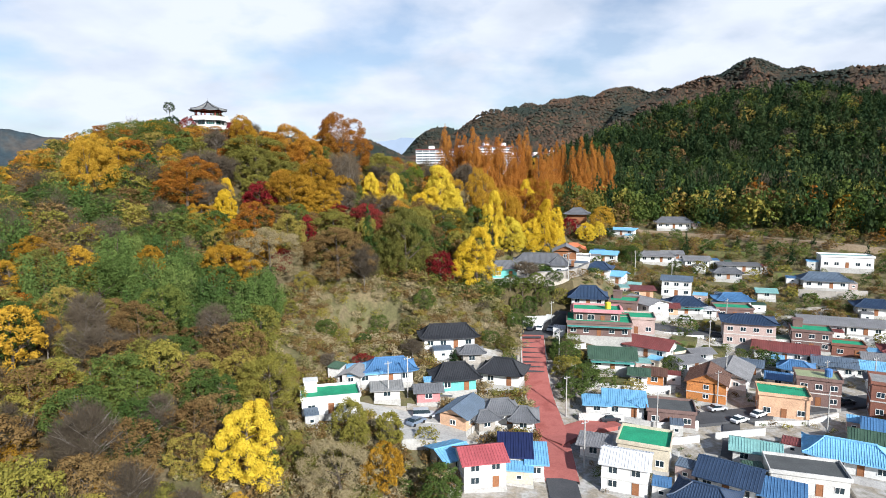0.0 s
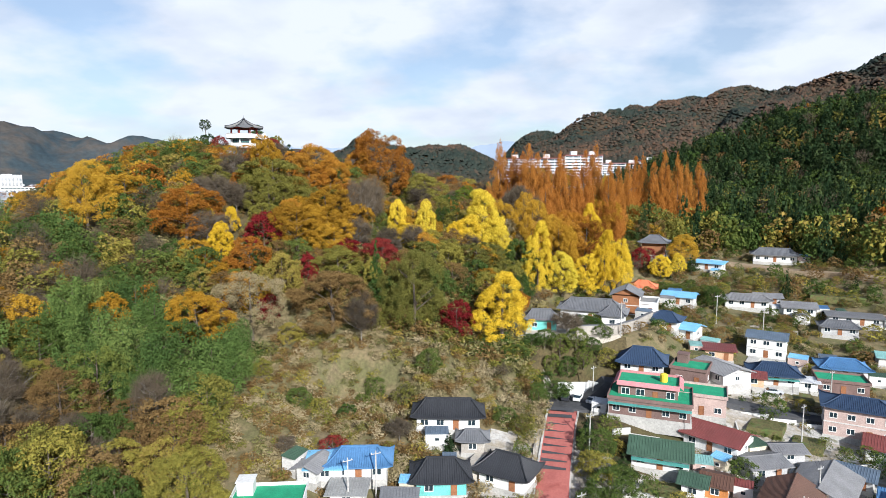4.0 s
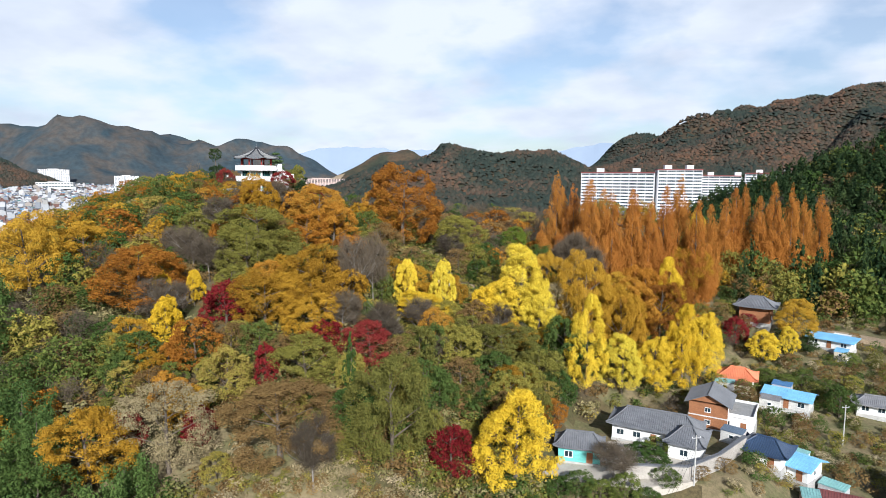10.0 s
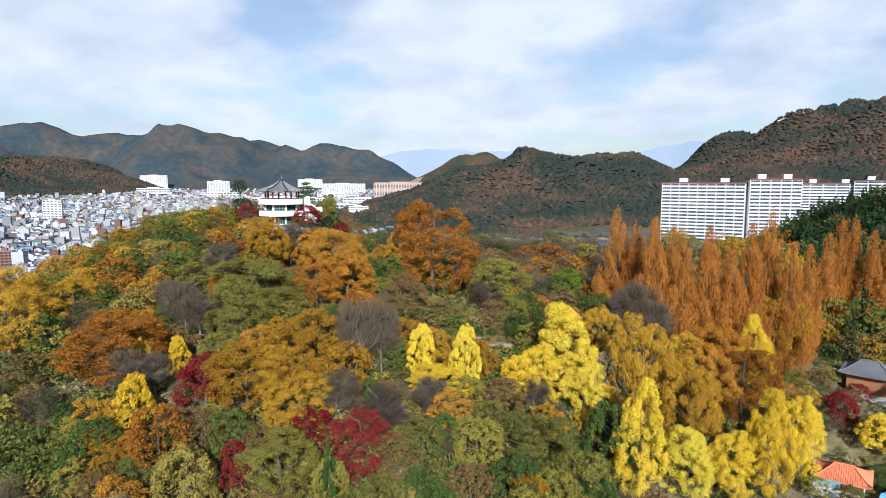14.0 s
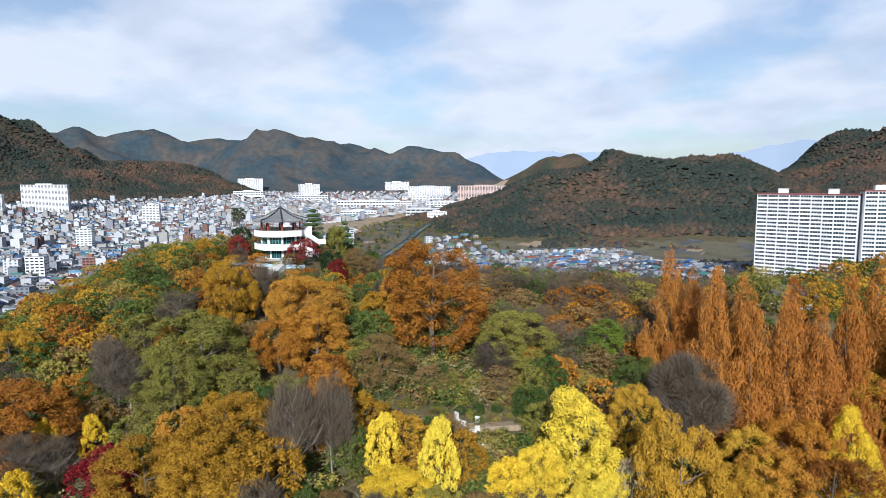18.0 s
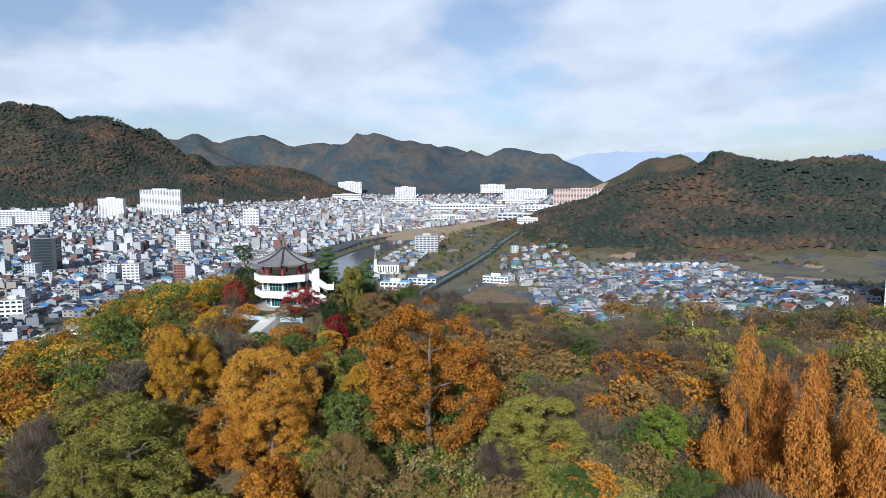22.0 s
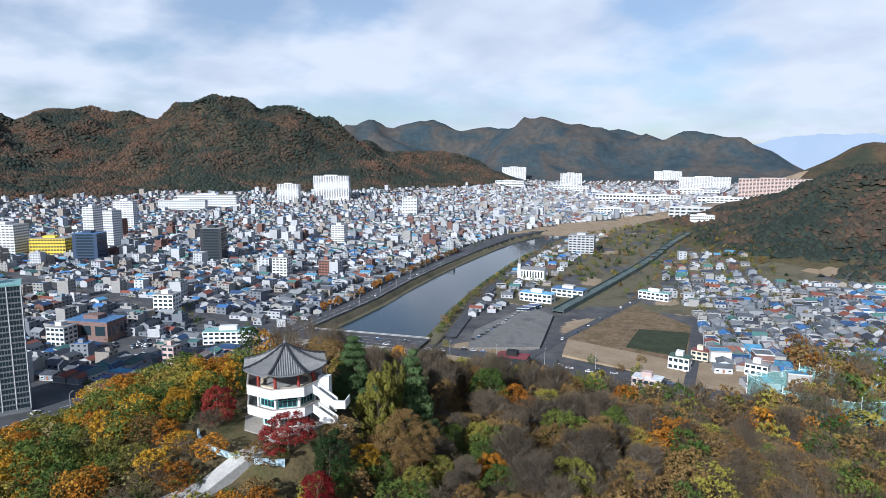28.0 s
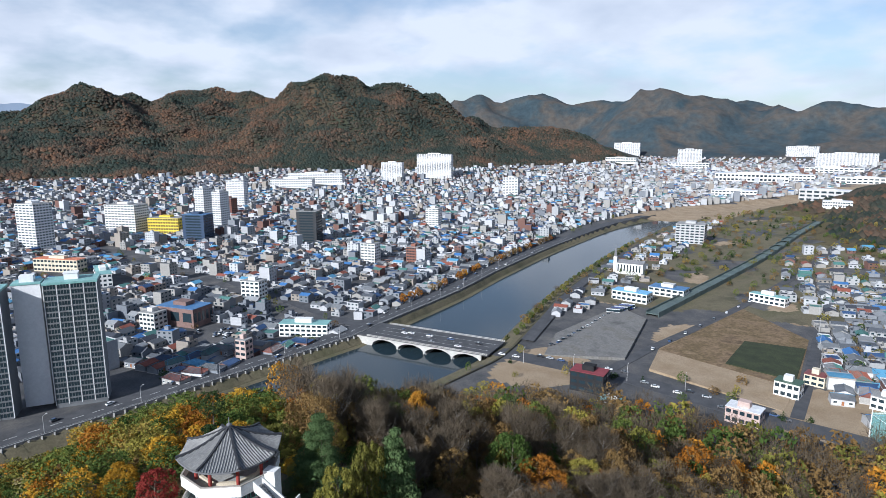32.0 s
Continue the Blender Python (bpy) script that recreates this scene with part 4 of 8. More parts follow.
# village: label, x, y, turn, width, depth, wall height, roof, roof surface, walls, storeys, rise, extra
V1 = [
    ("white house with a dark red gabled roof", 6.5, 105, 12, 7.5, 7, 4.6, "gable", "roof_red", "white_wall", 2, 1.6, ""),
    ("low white house under dark blue solar panels", 13.5, 111.5, -6, 5, 6.5, 3.0, "slab", "solar", "white_wall", 1, 1.3, ""),
    ("narrow white shed with a bright blue sheet roof", 17.2, 109.5, -6, 2.6, 6.5, 2.8, "slab", "roof_sky", "white_wall", 1, 0.8, ""),
    ("small house with a pale blue sheet roof", 1.2, 109, 28, 5, 6.5, 2.6, "gable", "roof_sky", "cream", 1, 0.9, ""),
    ("long tiled house with a blue hipped roof", -12.5, 138, 12, 10, 5.5, 2.9, "hip", "roof_blue", "white_wall", 1, 2.0, ""),
    ("shed with a bright blue sheet roof", -18, 135.5, 12, 6, 5, 2.4, "slab", "roof_sky", "white_wall", 1, 0.7, ""),
    ("white flat-roofed farmhouse with green roof paint", -23.5, 123, 14, 11.5, 7, 3.2, "flat", "green_floor", "white_wall", 1, 0, "room"),
    ("small grey gabled shed", -20, 134.5, 80, 5.5, 4, 2.4, "gable", "roof_grey", "plaster", 1, 0.9, ""),
    ("low plastered shed with a grey slab roof", -12.5, 131, 8, 5.5, 4, 2.2, "slab", "grey_floor", "plaster", 1, 0.5, ""),
    ("pink plaster hut with a dark tiled roof", -3.5, 132.5, 8, 5, 3.2, 2.5, "gable", "roof_tile", "pink", 1, 1.1, ""),
    ("black-tiled house with teal doors", 2.5, 139.5, 12, 9, 6, 2.9, "hip", "roof_black", "teal_wall", 1, 2.6, ""),
    ("long black-tiled hall with white walls", 1.2, 156.5, 8, 13, 5.5, 2.9, "hip", "roof_black", "white_wall", 1, 2.5, ""),
    ("black-tiled house with white walls", 14.5, 145, -20, 9, 6.5, 2.8, "hip", "roof_black", "white_wall", 1, 2.5, ""),
    ("small tiled gate house", 7, 151.5, 6, 4.5, 3, 2.8, "hip", "roof_tile", "stone", 1, 1.3, ""),
    ("peach house with a slate blue gabled roof", 4, 125.5, 62, 9, 6, 2.9, "gable", "roof_slate", "peach", 1, 1.6, ""),
    ("dark tiled house in the lower court", 12, 127.5, 10, 6.5, 4.5, 2.6, "hip", "roof_tile", "white_wall", 1, 1.9, ""),
    ("small dark tiled side house", 17, 126, -8, 4.2, 5.5, 2.5, "hip", "roof_tile", "white_wall", 1, 1.6, ""),
    ("dark tiled gate in the lower court", 8.5, 124, 20, 3.6, 3.2, 2.4, "hip", "roof_tile", "stone", 1, 1.2, ""),
]
V2 = [
    ("wide lower storey with green terrace floor round a brick house", 45.5, 177, -12, 17, 12, 3.6, "flat", "green_floor", "dark_brick", 1, 0, "awning"),
    ("low annexe with a bright green flat roof", 58, 182, -14, 10, 8, 4.4, "flat", "green_floor", "pink_brick", 1, 0, ""),
    ("white house with a dark green gabled roof", 45, 160, -12, 10.5, 7.5, 3.2, "gable", "roof_green", "white_wall", 1, 1.9, "awning"),
    ("house with a maroon gabled roof", 58.5, 169, -38, 11, 8, 3.2, "gable", "roof_maroon", "white_wall", 1, 1.8, ""),
    ("weathered shed with a grey slab roof", 65, 162.5, 20, 7.5, 6, 2.6, "gable", "roof_grey", "grey_wall", 1, 0.9, ""),
    ("small white house with a green roof", 50, 152.5, -20, 3.8, 5, 2.9, "gable", "roof_green", "white_wall", 1, 0.9, ""),
    ("small orange house with a brown roof", 54.3, 153.5, -20, 4.2, 5.4, 3.6, "gable", "roof_brown", "orange_wall", 1, 0.9, ""),
    ("tall house with a brown gabled roof and timber gable", 65.5, 147.5, 62, 10.5, 8.5, 4.6, "gable", "roof_brown", "orange_wall", 2, 2.4, ""),
    ("house with a long grey metal gabled roof", 75, 156.5, 58, 13, 9, 3.6, "gable", "roof_grey", "white_wall", 1, 2.0, ""),
    ("wide low house with a maroon roof", 99, 174, -28, 15, 9, 3.4, "gable", "roof_maroon", "white_wall", 1, 1.3, ""),
    ("two-storey pink brick house with a black tiled roof", 93, 184, -20, 13.5, 9.5, 6.6, "hip", "roof_navy", "pink_brick", 2, 1.6, ""),
    ("dark brick house with a green flat roof", 111, 182, -24, 10, 8, 5.6, "flat", "green_floor", "dark_brick", 2, 0, "room"),
    ("small brick house with a green flat roof", 119, 177, -24, 8, 6, 3.2, "flat", "green_floor", "brick", 1, 0, ""),
    ("house with a pale blue tiled roof", 102, 213.5, -10, 10, 6.5, 3.0, "hip", "roof_blue", "white_wall", 1, 1.8, ""),
    ("low house with a bright green flat roof", 98, 205, -12, 11, 7.5, 3.0, "flat", "green_floor", "dark_brick", 1, 0, ""),
    ("white house with a black metal roof", 81, 203.5, -8, 10, 7, 3.0, "hip", "roof_navy", "white_wall", 1, 2.0, "awning"),
    ("white two-storey modern house with a balcony", 85, 221, -22, 9.5, 8.5, 5.6, "gable", "roof_slate", "white_wall", 2, 1.2, ""),
    ("white house with a low grey gabled roof", 66.5, 199, -62, 11, 8.5, 3.4, "gable", "roof_grey", "white_wall", 1, 1.3, ""),
]
V3 = [
    ("house with a green flat roof and a white rooftop room", 58, 194, -22, 8, 8, 3.8, "flat", "green_floor", "dark_brick", 1, 0, "room"),
    ("house under a large black tented roof", 45.5, 190.5, -12, 9.5, 7.5, 2.4, "hip", "roof_navy", "plaster", 1, 2.8, ""),
    ("white house with a navy tiled roof", 56, 218.5, -24, 7, 6, 2.8, "hip", "roof_navy", "white_wall", 1, 1.9, ""),
    ("shed with a pale blue sheet roof", 62.5, 220, -34, 6, 6.5, 2.8, "gable", "roof_sky", "white_wall", 1, 1.2, ""),
    ("peach annexe with a maroon roof", 69, 211, -10, 7, 4.5, 3.2, "slab", "roof_maroon", "peach", 1, 0.6, ""),
    ("timber hut with a bright blue sheet roof", 67, 253.5, -22, 9.5, 6.5, 2.8, "gable", "roof_sky", "plaster", 1, 1.1, ""),
    ("small white house with an orange hipped roof", 56, 262, -10, 7.5, 6.5, 3.0, "hip", "roof_orange", "white_wall", 1, 1.9, ""),
    ("long white building with a teal roof deck", 158, 240, -20, 17, 8, 4.2, "flat", "roof_teal", "white_wall", 1, 0, ""),
    ("long tiled house with a slate blue roof", 142, 227, -18, 14, 7, 3.0, "hip", "roof_slate", "white_wall", 1, 2.2, ""),
    ("grey gabled farmhouse with plain plaster walls", 122, 195, -24, 12, 7, 3.0, "gable", "roof_grey", "grey_wall", 1, 1.7, ""),
    ("white house with a grey gabled roof", 134, 192, -24, 9.5, 7, 3.0, "gable", "roof_grey", "white_wall", 1, 1.6, ""),
    ("two-storey brick house with a green roof terrace", 91.5, 146, -24, 9, 7, 6.4, "flat", "roof_lime", "dark_brick", 2, 0, "tank blue"),
    ("brick house with a bright green roof floor", 79.5, 139.5, -22, 10, 7.5, 5.0, "flat", "green_floor", "peach", 1, 0, ""),
    ("small house with a blue tiled roof", 95, 161, -30, 6.5, 5.5, 2.8, "hip", "roof_blue", "white_wall", 1, 1.4, ""),
    ("house with a grey blue gabled roof", 107, 164, -26, 9, 6, 3.0, "gable", "roof_slate", "white_wall", 1, 1.5, ""),
    ("house with a sky blue sheet roof", 115, 162, -26, 7, 6, 3.0, "gable", "roof_sky", "white_wall", 1, 1.3, ""),
    ("low house with a light blue sheet roof", 41.5, 136.5, -14, 8, 6, 2.6, "slab", "roof_sky", "white_wall", 1, 1.1, ""),
    ("small shed with a light blue roof", 35, 136, -10, 4.5, 4, 2.2, "slab", "roof_sky", "plaster", 1, 0.6, ""),
]
V4 = [
    ("brick house with a dark flat roof", 51, 133.5, -16, 9.5, 7.5, 3.2, "flat", "dark_floor", "dark_brick", 1, 0, ""),
    ("white two-storey house with a grey gabled roof", 33, 106, -22, 7.5, 7, 5.0, "gable", "roof_white", "white_wall", 2, 1.4, ""),
    ("house with green-tiled eaves and a green roof floor", 39.5, 115.5, -24, 9, 8, 4.4, "flat", "green_floor", "cream", 1, 0, ""),
    ("house with a black gabled roof and blue eave", 52, 106, -36, 9, 8, 3.4, "gable", "roof_navy", "white_wall", 1, 1.8, ""),
    ("long house with a bright blue tiled roof", 79, 114.5, -30, 13, 7.5, 3.2, "hip", "roof_sky", "white_wall", 1, 2.0, ""),
    ("flat-roofed building with a stained dark deck", 66, 107, -18, 12, 7, 3.4, "flat", "dark_floor", "plaster", 1, 0, ""),
    ("brick apartment house at the road's bend", 104, 139, -30, 7, 8, 8.0, "flat", "grey_floor", "brick", 2, 0, ""),
    ("low farmhouse with a grey tiled roof", 90, 258, -10, 13, 5.5, 2.5, "hip", "roof_grey", "white_wall", 1, 1.4, ""),
    ("grey farmhouse among shrubs", 105, 253.5, -10, 9, 6, 2.6, "gable", "roof_grey", "white_wall", 1, 1.3, ""),
    ("low grey shed with an open front", 119, 246, -14, 14, 5, 2.4, "slab", "roof_grey", "plaster", 1, 0.6, ""),
    ("tiled hall with grey roof on the terrace", 114, 304, -14, 15, 6.5, 3.0, "hip", "roof_tile", "white_wall", 1, 2.2, ""),
    ("low shed with a light blue roof", 85.5, 292, -30, 11, 5, 2.4, "slab", "roof_sky", "white_wall", 1, 0.7, ""),
    ("tiled hall half hidden among trees", 20.5, 347, -6, 13, 7, 3.6, "hip", "roof_tile", "white_wall", 1, 2.6, ""),
    ("house with a blue sheet roof", 95, 125, -34, 9, 7, 3.0, "gable", "roof_blue", "white_wall", 1, 1.5, ""),
    ("house with a teal metal roof", 106, 128, -34, 8, 7, 3.2, "gable", "roof_teal", "white_wall", 1, 1.5, ""),
    ("grey gabled house beside the lane", 122, 166, -26, 9, 7, 3.0, "gable", "roof_grey", "white_wall", 1, 1.6, ""),
    ("white house with a red tiled roof", 132, 172, -26, 9, 7, 3.2, "hip", "roof_maroon", "white_wall", 1, 1.7, ""),
    ("house with a navy roof by the upper lane", 146, 205, -22, 10, 7, 3.0, "hip", "roof_navy", "white_wall", 1, 1.8, ""),
]
for label, x, y, rz, w, d, h, rf, rm, wl_, st, rise, ex in V1 + V2 + V3 + V4:
    w, d = (w * 1.04, d * 1.03) if x > 24 else (w, d)
    house(label, x, y, rz, w, d, h, rf, rm, wl_, st, rise, 0.6 if rf != "hip" else 0.95, ex, trim="pink_trim" if "pink roof trim" in label else None)

V5 = [
    ("grey weathered shed with a sheet roof", 72, 169, 10, 6, 4.5, 2.3, "gable", "roof_grey", "grey_wall", 1, 0.9, ""),
    ("dark sheet-roofed lean-to beside the lane", 83, 163, -30, 6.5, 4, 2.2, "slab", "roof_slate", "grey_wall", 1, 0.7, ""),
    ("small blue-roofed shed in a yard", 87, 155, -28, 5, 4, 2.2, "slab", "roof_blue", "plaster", 1, 0.6, ""),
    ("small white outhouse with a grey roof", 89, 203, -10, 4.5, 3.5, 2.3, "slab", "roof_white", "white_wall", 1, 0.4, ""),
    ("brick side house with a rust-red roof", 75, 200, -14, 4.5, 5, 2.5, "gable", "roof_maroon", "peach", 1, 0.9, ""),
    ("low teal-roofed workshop in the yard", 62, 117, -26, 8, 6, 2.6, "gable", "roof_teal", "plaster", 1, 1.1, ""),
    ("navy-roofed cottage by the lower lane", 44, 98, -34, 9, 7, 2.8, "hip", "roof_navy", "white_wall", 1, 1.6, ""),
    ("grey sheet-roofed store by the lane", 30, 117, -22, 5, 4, 2.4, "slab", "roof_grey", "plaster", 1, 0.7, ""),
    ("blue sheet-roofed lean-to by the lower houses", 58, 100, -30, 6, 5, 2.5, "slab", "roof_blue", "grey_wall", 1, 0.8, ""),
    ("white cottage with a green sheet roof", 88, 121, -32, 7, 6, 2.7, "gable", "roof_green", "white_wall", 1, 1.3, ""),
    ("dark tiled cottage between the houses", 113, 153, -28, 7, 6, 2.6, "hip", "roof_tile", "white_wall", 1, 1.5, ""),
    ("small dark farmhouse among shrubs", 112, 240, -14, 10, 5.5, 2.3, "hip", "roof_tile", "grey_wall", 1, 1.5, ""),
    ("grey farm store half hidden by shrubs", 98, 262, -8, 8, 5, 2.2, "gable", "roof_grey", "grey_wall", 1, 1.0, ""),
    ("small house with a teal roof on the slope", 118, 222, -16, 6, 5, 2.3, "gable", "roof_teal", "plaster", 1, 1.0, ""),
]
for label, x, y, rz, w, d, h, rf, rm, wl_, st, rise, ex in V5:
    house(label, x, y, rz, w, d, h, rf, rm, wl_, st, rise, 0.5, ex, sides=False)
# upper storeys of the brick house: set back, with a sloping pink roof edge
up_z = ground_z(45.5, 177) + 4.2
upper = house("dark brick upper storeys with pink roof edge and yellow tank", 45.2, 178.2, -12, 13, 8, 3.4, "flat", "green_floor", "dark_brick", 1, 0, 0.4, "tank", z=up_z, trim="pink_trim", win=(1.9, 1.6))
for sx, sy, L, turn in ((0, -4.35, 13.6, 0), (0, 4.35, 13.6, 180), (-6.85, 0, 8.6, -90), (6.85, 0, 8.6, 90)):
    bm = prism([(-0.75, -0.75), (0.1, 0.05), (0.1, 0.0), (-0.75, -0.85)], -L / 2, L / 2)
    m = pose(sx, sy, 4.15, 0, 0, turn) @ Matrix(((0, 0, 1, 0), (1, 0, 0, 0), (0, 1, 0, 0), (0, 0, 0, 1)))
    part("roof_edge", bm, "pink_trim", upper, "sloping pink-tiled roof edge").matrix_basis = m

# temple court on its terrace
house("tiled shrine with teal and red doors", 20, 201.5, 4, 8, 4.5, 3.0, "hip", "roof_tile", "teal_wall", 1, 2.2, 1.0, group="temple halls", name="shrine", category="shrine", z=22.2)
house("long tiled main hall with white walls", 34.5, 217, -8, 17, 7.5, 3.2, "hip", "roof_tile", "white_wall", 1, 2.7, 1.2, group="temple halls", name="temple_hall", category="temple hall", z=22)
house("tiled wing of the main hall", 40.5, 212, -12, 6, 8.5, 3.2, "hip", "roof_tile", "white_wall", 1, 2.2, 1.0, group="temple halls", name="temple_hall", category="temple hall", z=21.8)
house("two-storey hall with a timber gable and tiled roof", 46.5, 232, 78, 9, 8, 5.6, "gable", "roof_tile", "wood", 2, 2.4, 1.0, group="temple halls", name="temple_hall", category="temple hall", z=21.6)
house("white flat-roofed annexe beside the timber hall", 52.5, 233, -14, 7, 10, 3.4, "flat", "grey_floor", "white_wall", 1, 0, name="annexe", category="annexe", group="temple halls", z=21.4)
hall = house("old tiled pavilion hall with dark timber posts", 66, 302, -16, 9, 8, 5.0, "hip", "roof_tile", "wood", 1, 2.8, 1.8, name="pavilion_hall", category="pavilion", group="temple halls")


def garden_wall(pts, h, t, mat, label, cap="roof_tile", name="garden_wall"):
    root = thing(name, label, "wall")
    for a, b in zip(pts, pts[1:]):
        a, b = np.array(a, float), np.array(b, float)
        L = np.hypot(*(b - a))
        k = max(1, int(L / 5))
        rz = math.degrees(math.atan2(b[1] - a[1], b[0] - a[0]))
        for i in range(k):
            p, q = a + (b - a) * i / k, a + (b - a) * (i + 1) / k
            m = (p + q) / 2
            z = min(ground_z(*p), ground_z(*q))
            o = part("wall_panel", boxes((-L / k / 2, L / k / 2, -t / 2, t / 2, -1.5, h)), mat, root)
            o.matrix_basis = pose(m[0], m[1], z, 0, 0, rz)
            if cap:
                c = part("coping", boxes((-L / k / 2, L / k / 2, -t / 2 - 0.15, t / 2 + 0.15, h + 0.003, h + 0.22)), cap, o)


garden_wall([(29, 196.5), (40, 199.5), (46, 207), (52, 218), (57, 227)], 3.0, 0.5, "stone", "tall stone terrace wall with a tiled coping")
garden_wall([(24.5, 185.5), (32, 187), (38, 183.5)], 4.4, 0.5, "white_wall", "high white-painted retaining wall behind the parked cars", None, "retaining_wall")
garden_wall([(-4, 134), (2, 133.4), (10, 134)], 1.6, 0.4, "stone", "low stone yard wall with tiles")
garden_wall([(-16, 128), (-8, 127.3), (0, 128)], 1.2, 0.4, "stone", "rubble stone wall beside the lane", None)
garden_wall([(36, 148), (46, 147), (58, 149)], 2.0, 0.4, "plaster", "plastered garden wall", None)
garden_wall([(130, 222), (141, 218), (152, 217)], 3.0, 0.6, "stone", "stone retaining wall below the long tiled house", None, "retaining_wall")
garden_wall([(30, 131.5), (40, 131.5), (46, 128.5), (56, 130)], 2.2, 0.4, "plaster", "plastered roadside retaining wall", None, "retaining_wall")
garden_wall([(70, 133), (82, 133.5), (92, 138)], 1.2, 0.4, "plaster", "low concrete roadside wall", None)
garden_wall([(-8, 163), (4, 164), (12, 165)], 1.2, 0.4, "stone", "low stone terrace wall behind the long hall", None)

for pts, h_, mt in (([(36, 167), (40, 168.5), (52, 165.5)], 1.5, "plaster"), ([(64.5, 175), (66, 184)], 1.4, "plaster"), ([(68, 185.6), (80, 184.6), (92, 184.2)], 1.1, "white_wall"), ([(54.5, 157), (58, 161), (62, 158)], 1.4, "plaster"), ([(70, 161), (73, 166.5)], 1.4, "grey_wall"), ([(84, 168), (92, 170.5)], 1.5, "plaster"), ([(104, 187.5), (118, 191)], 1.6, "stone"), ([(76, 146), (84, 150.5)], 1.5, "plaster"), ([(58, 126), (70, 128.5)], 1.6, "plaster"), ([(44, 122), (54, 124.5)], 1.5, "white_wall"), ([(30, 98.5), (40, 97)], 1.4, "plaster"), ([(-28, 117.5), (-16, 116.5)], 1.0, "plaster"), ([(90, 212), (97, 220)], 1.6, "stone"), ([(86, 243), (100, 239)], 1.3, "stone"), ([(112, 252), (130, 249.5)], 1.3, "stone"), ([(18.2, 138), (18.8, 150), (19.6, 160)], 1.5, "stone"), ([(5, 132), (6, 122)], 1.4, "plaster")):
    garden_wall(pts, h_, 0.3, mt, {"plaster": "plastered yard wall between the houses", "white_wall": "low white yard wall beside the lane", "grey_wall": "grey concrete block yard wall", "stone": "rough stone terrace wall in the gardens"}[mt], None, "yard_wall")

# graves and planting beds on the hill
MEM_PATH = [(-33, 240), (-25, 247.5), (-20, 256), (-13, 266), (-7, 277), (-3, 286), (0, 294)]
MEM_AT = (-21.5, 245.5)
ribbon("memorial_path", MEM_PATH, 2.2, "soil", 0.25, step=2.0, label="narrow earth path past clipped shrubs on the hill")
monument = thing("monument", "white stone memorial stele on a stepped base", "monument", m=pose(*MEM_AT, ground_z(*MEM_AT), 0, 0, 30))
part("base", boxes((-2.2, 2.2, -1.8, 1.8, -1.5, 0.4)), "plaster", monument)
part("step", boxes((-1.5, 1.5, -1.2, 1.2, 0.4, 0.8)), "plaster", monument)
part("stele", boxes((-0.55, 0.55, -0.25, 0.25, 0.8, 3.0), (-0.7, 0.7, -0.4, 0.4, 3.0, 3.25)), "white_wall", monument)
for sx in (-2.0, 2.0):
    part("post", boxes((sx - 0.12, sx + 0.12, -1.7, -1.46, 0.4, 1.5)), "white_wall", monument)
stone_mesh = bm_mesh("slab", boxes((-0.5, 0.5, -0.15, 0.15, 0, 1.6), (-0.8, 0.8, -0.5, 0.5, -0.6, 0.25)), "plaster")
for dx, dy in ((0, 0), (2.4, 1.2), (-2.2, 0.8), (1, 3.5)):
    g = thing("stone_marker", "pale stone memorial marker on the hillside", "stone marker", "memorial stones", pose(-25 + dx, 248 + dy, ground_z(-25 + dx, 248 + dy), 0, 0, 10 * dx))
    part("slab", stone_mesh, "", g)


# ---- the lookout pavilion on the hilltop ----
def ring_pts(r, n=8, turn=22.5):
    return [(r * math.cos(radians(turn + 360 * k / n)), r * math.sin(radians(turn + 360 * k / n))) for k in range(n)]


PAV_TURN = 30.0
PX, PY, PZ = -100.8, 269.5, 73.0
pav = thing("lookout_pavilion", "white three-level octagonal lookout pavilion with a grey tiled roof", "pavilion", m=pose(PX, PY, PZ, 0, 0, PAV_TURN))
part("base", prism(ring_pts(8.2), -3.5, 0.05), "stone", pav, "stone terrace base")
part("ground_floor", prism(ring_pts(4.6), 0.05, 3.1), "white_wall", pav)
part("middle_floor", prism(ring_pts(5.1), 3.5, 6.7), "white_wall", pav)


def oct_band(r, t, z0, z1):
    bm = bmesh.new()
    a, b = ring_pts(r), ring_pts(r - t)
    v = [[bm.verts.new((*p, z)) for p in ring] for ring, z in ((a, z0), (a, z1), (b, z1), (b, z0))]
    for k in range(8):
        j = (k + 1) % 8
        for q in range(4):
            r = (q + 1) % 4
            bm.faces.new((v[q][k], v[q][j], v[r][j], v[r][k]))
    bmesh.ops.recalc_face_normals(bm, faces=bm.faces)
    return bm


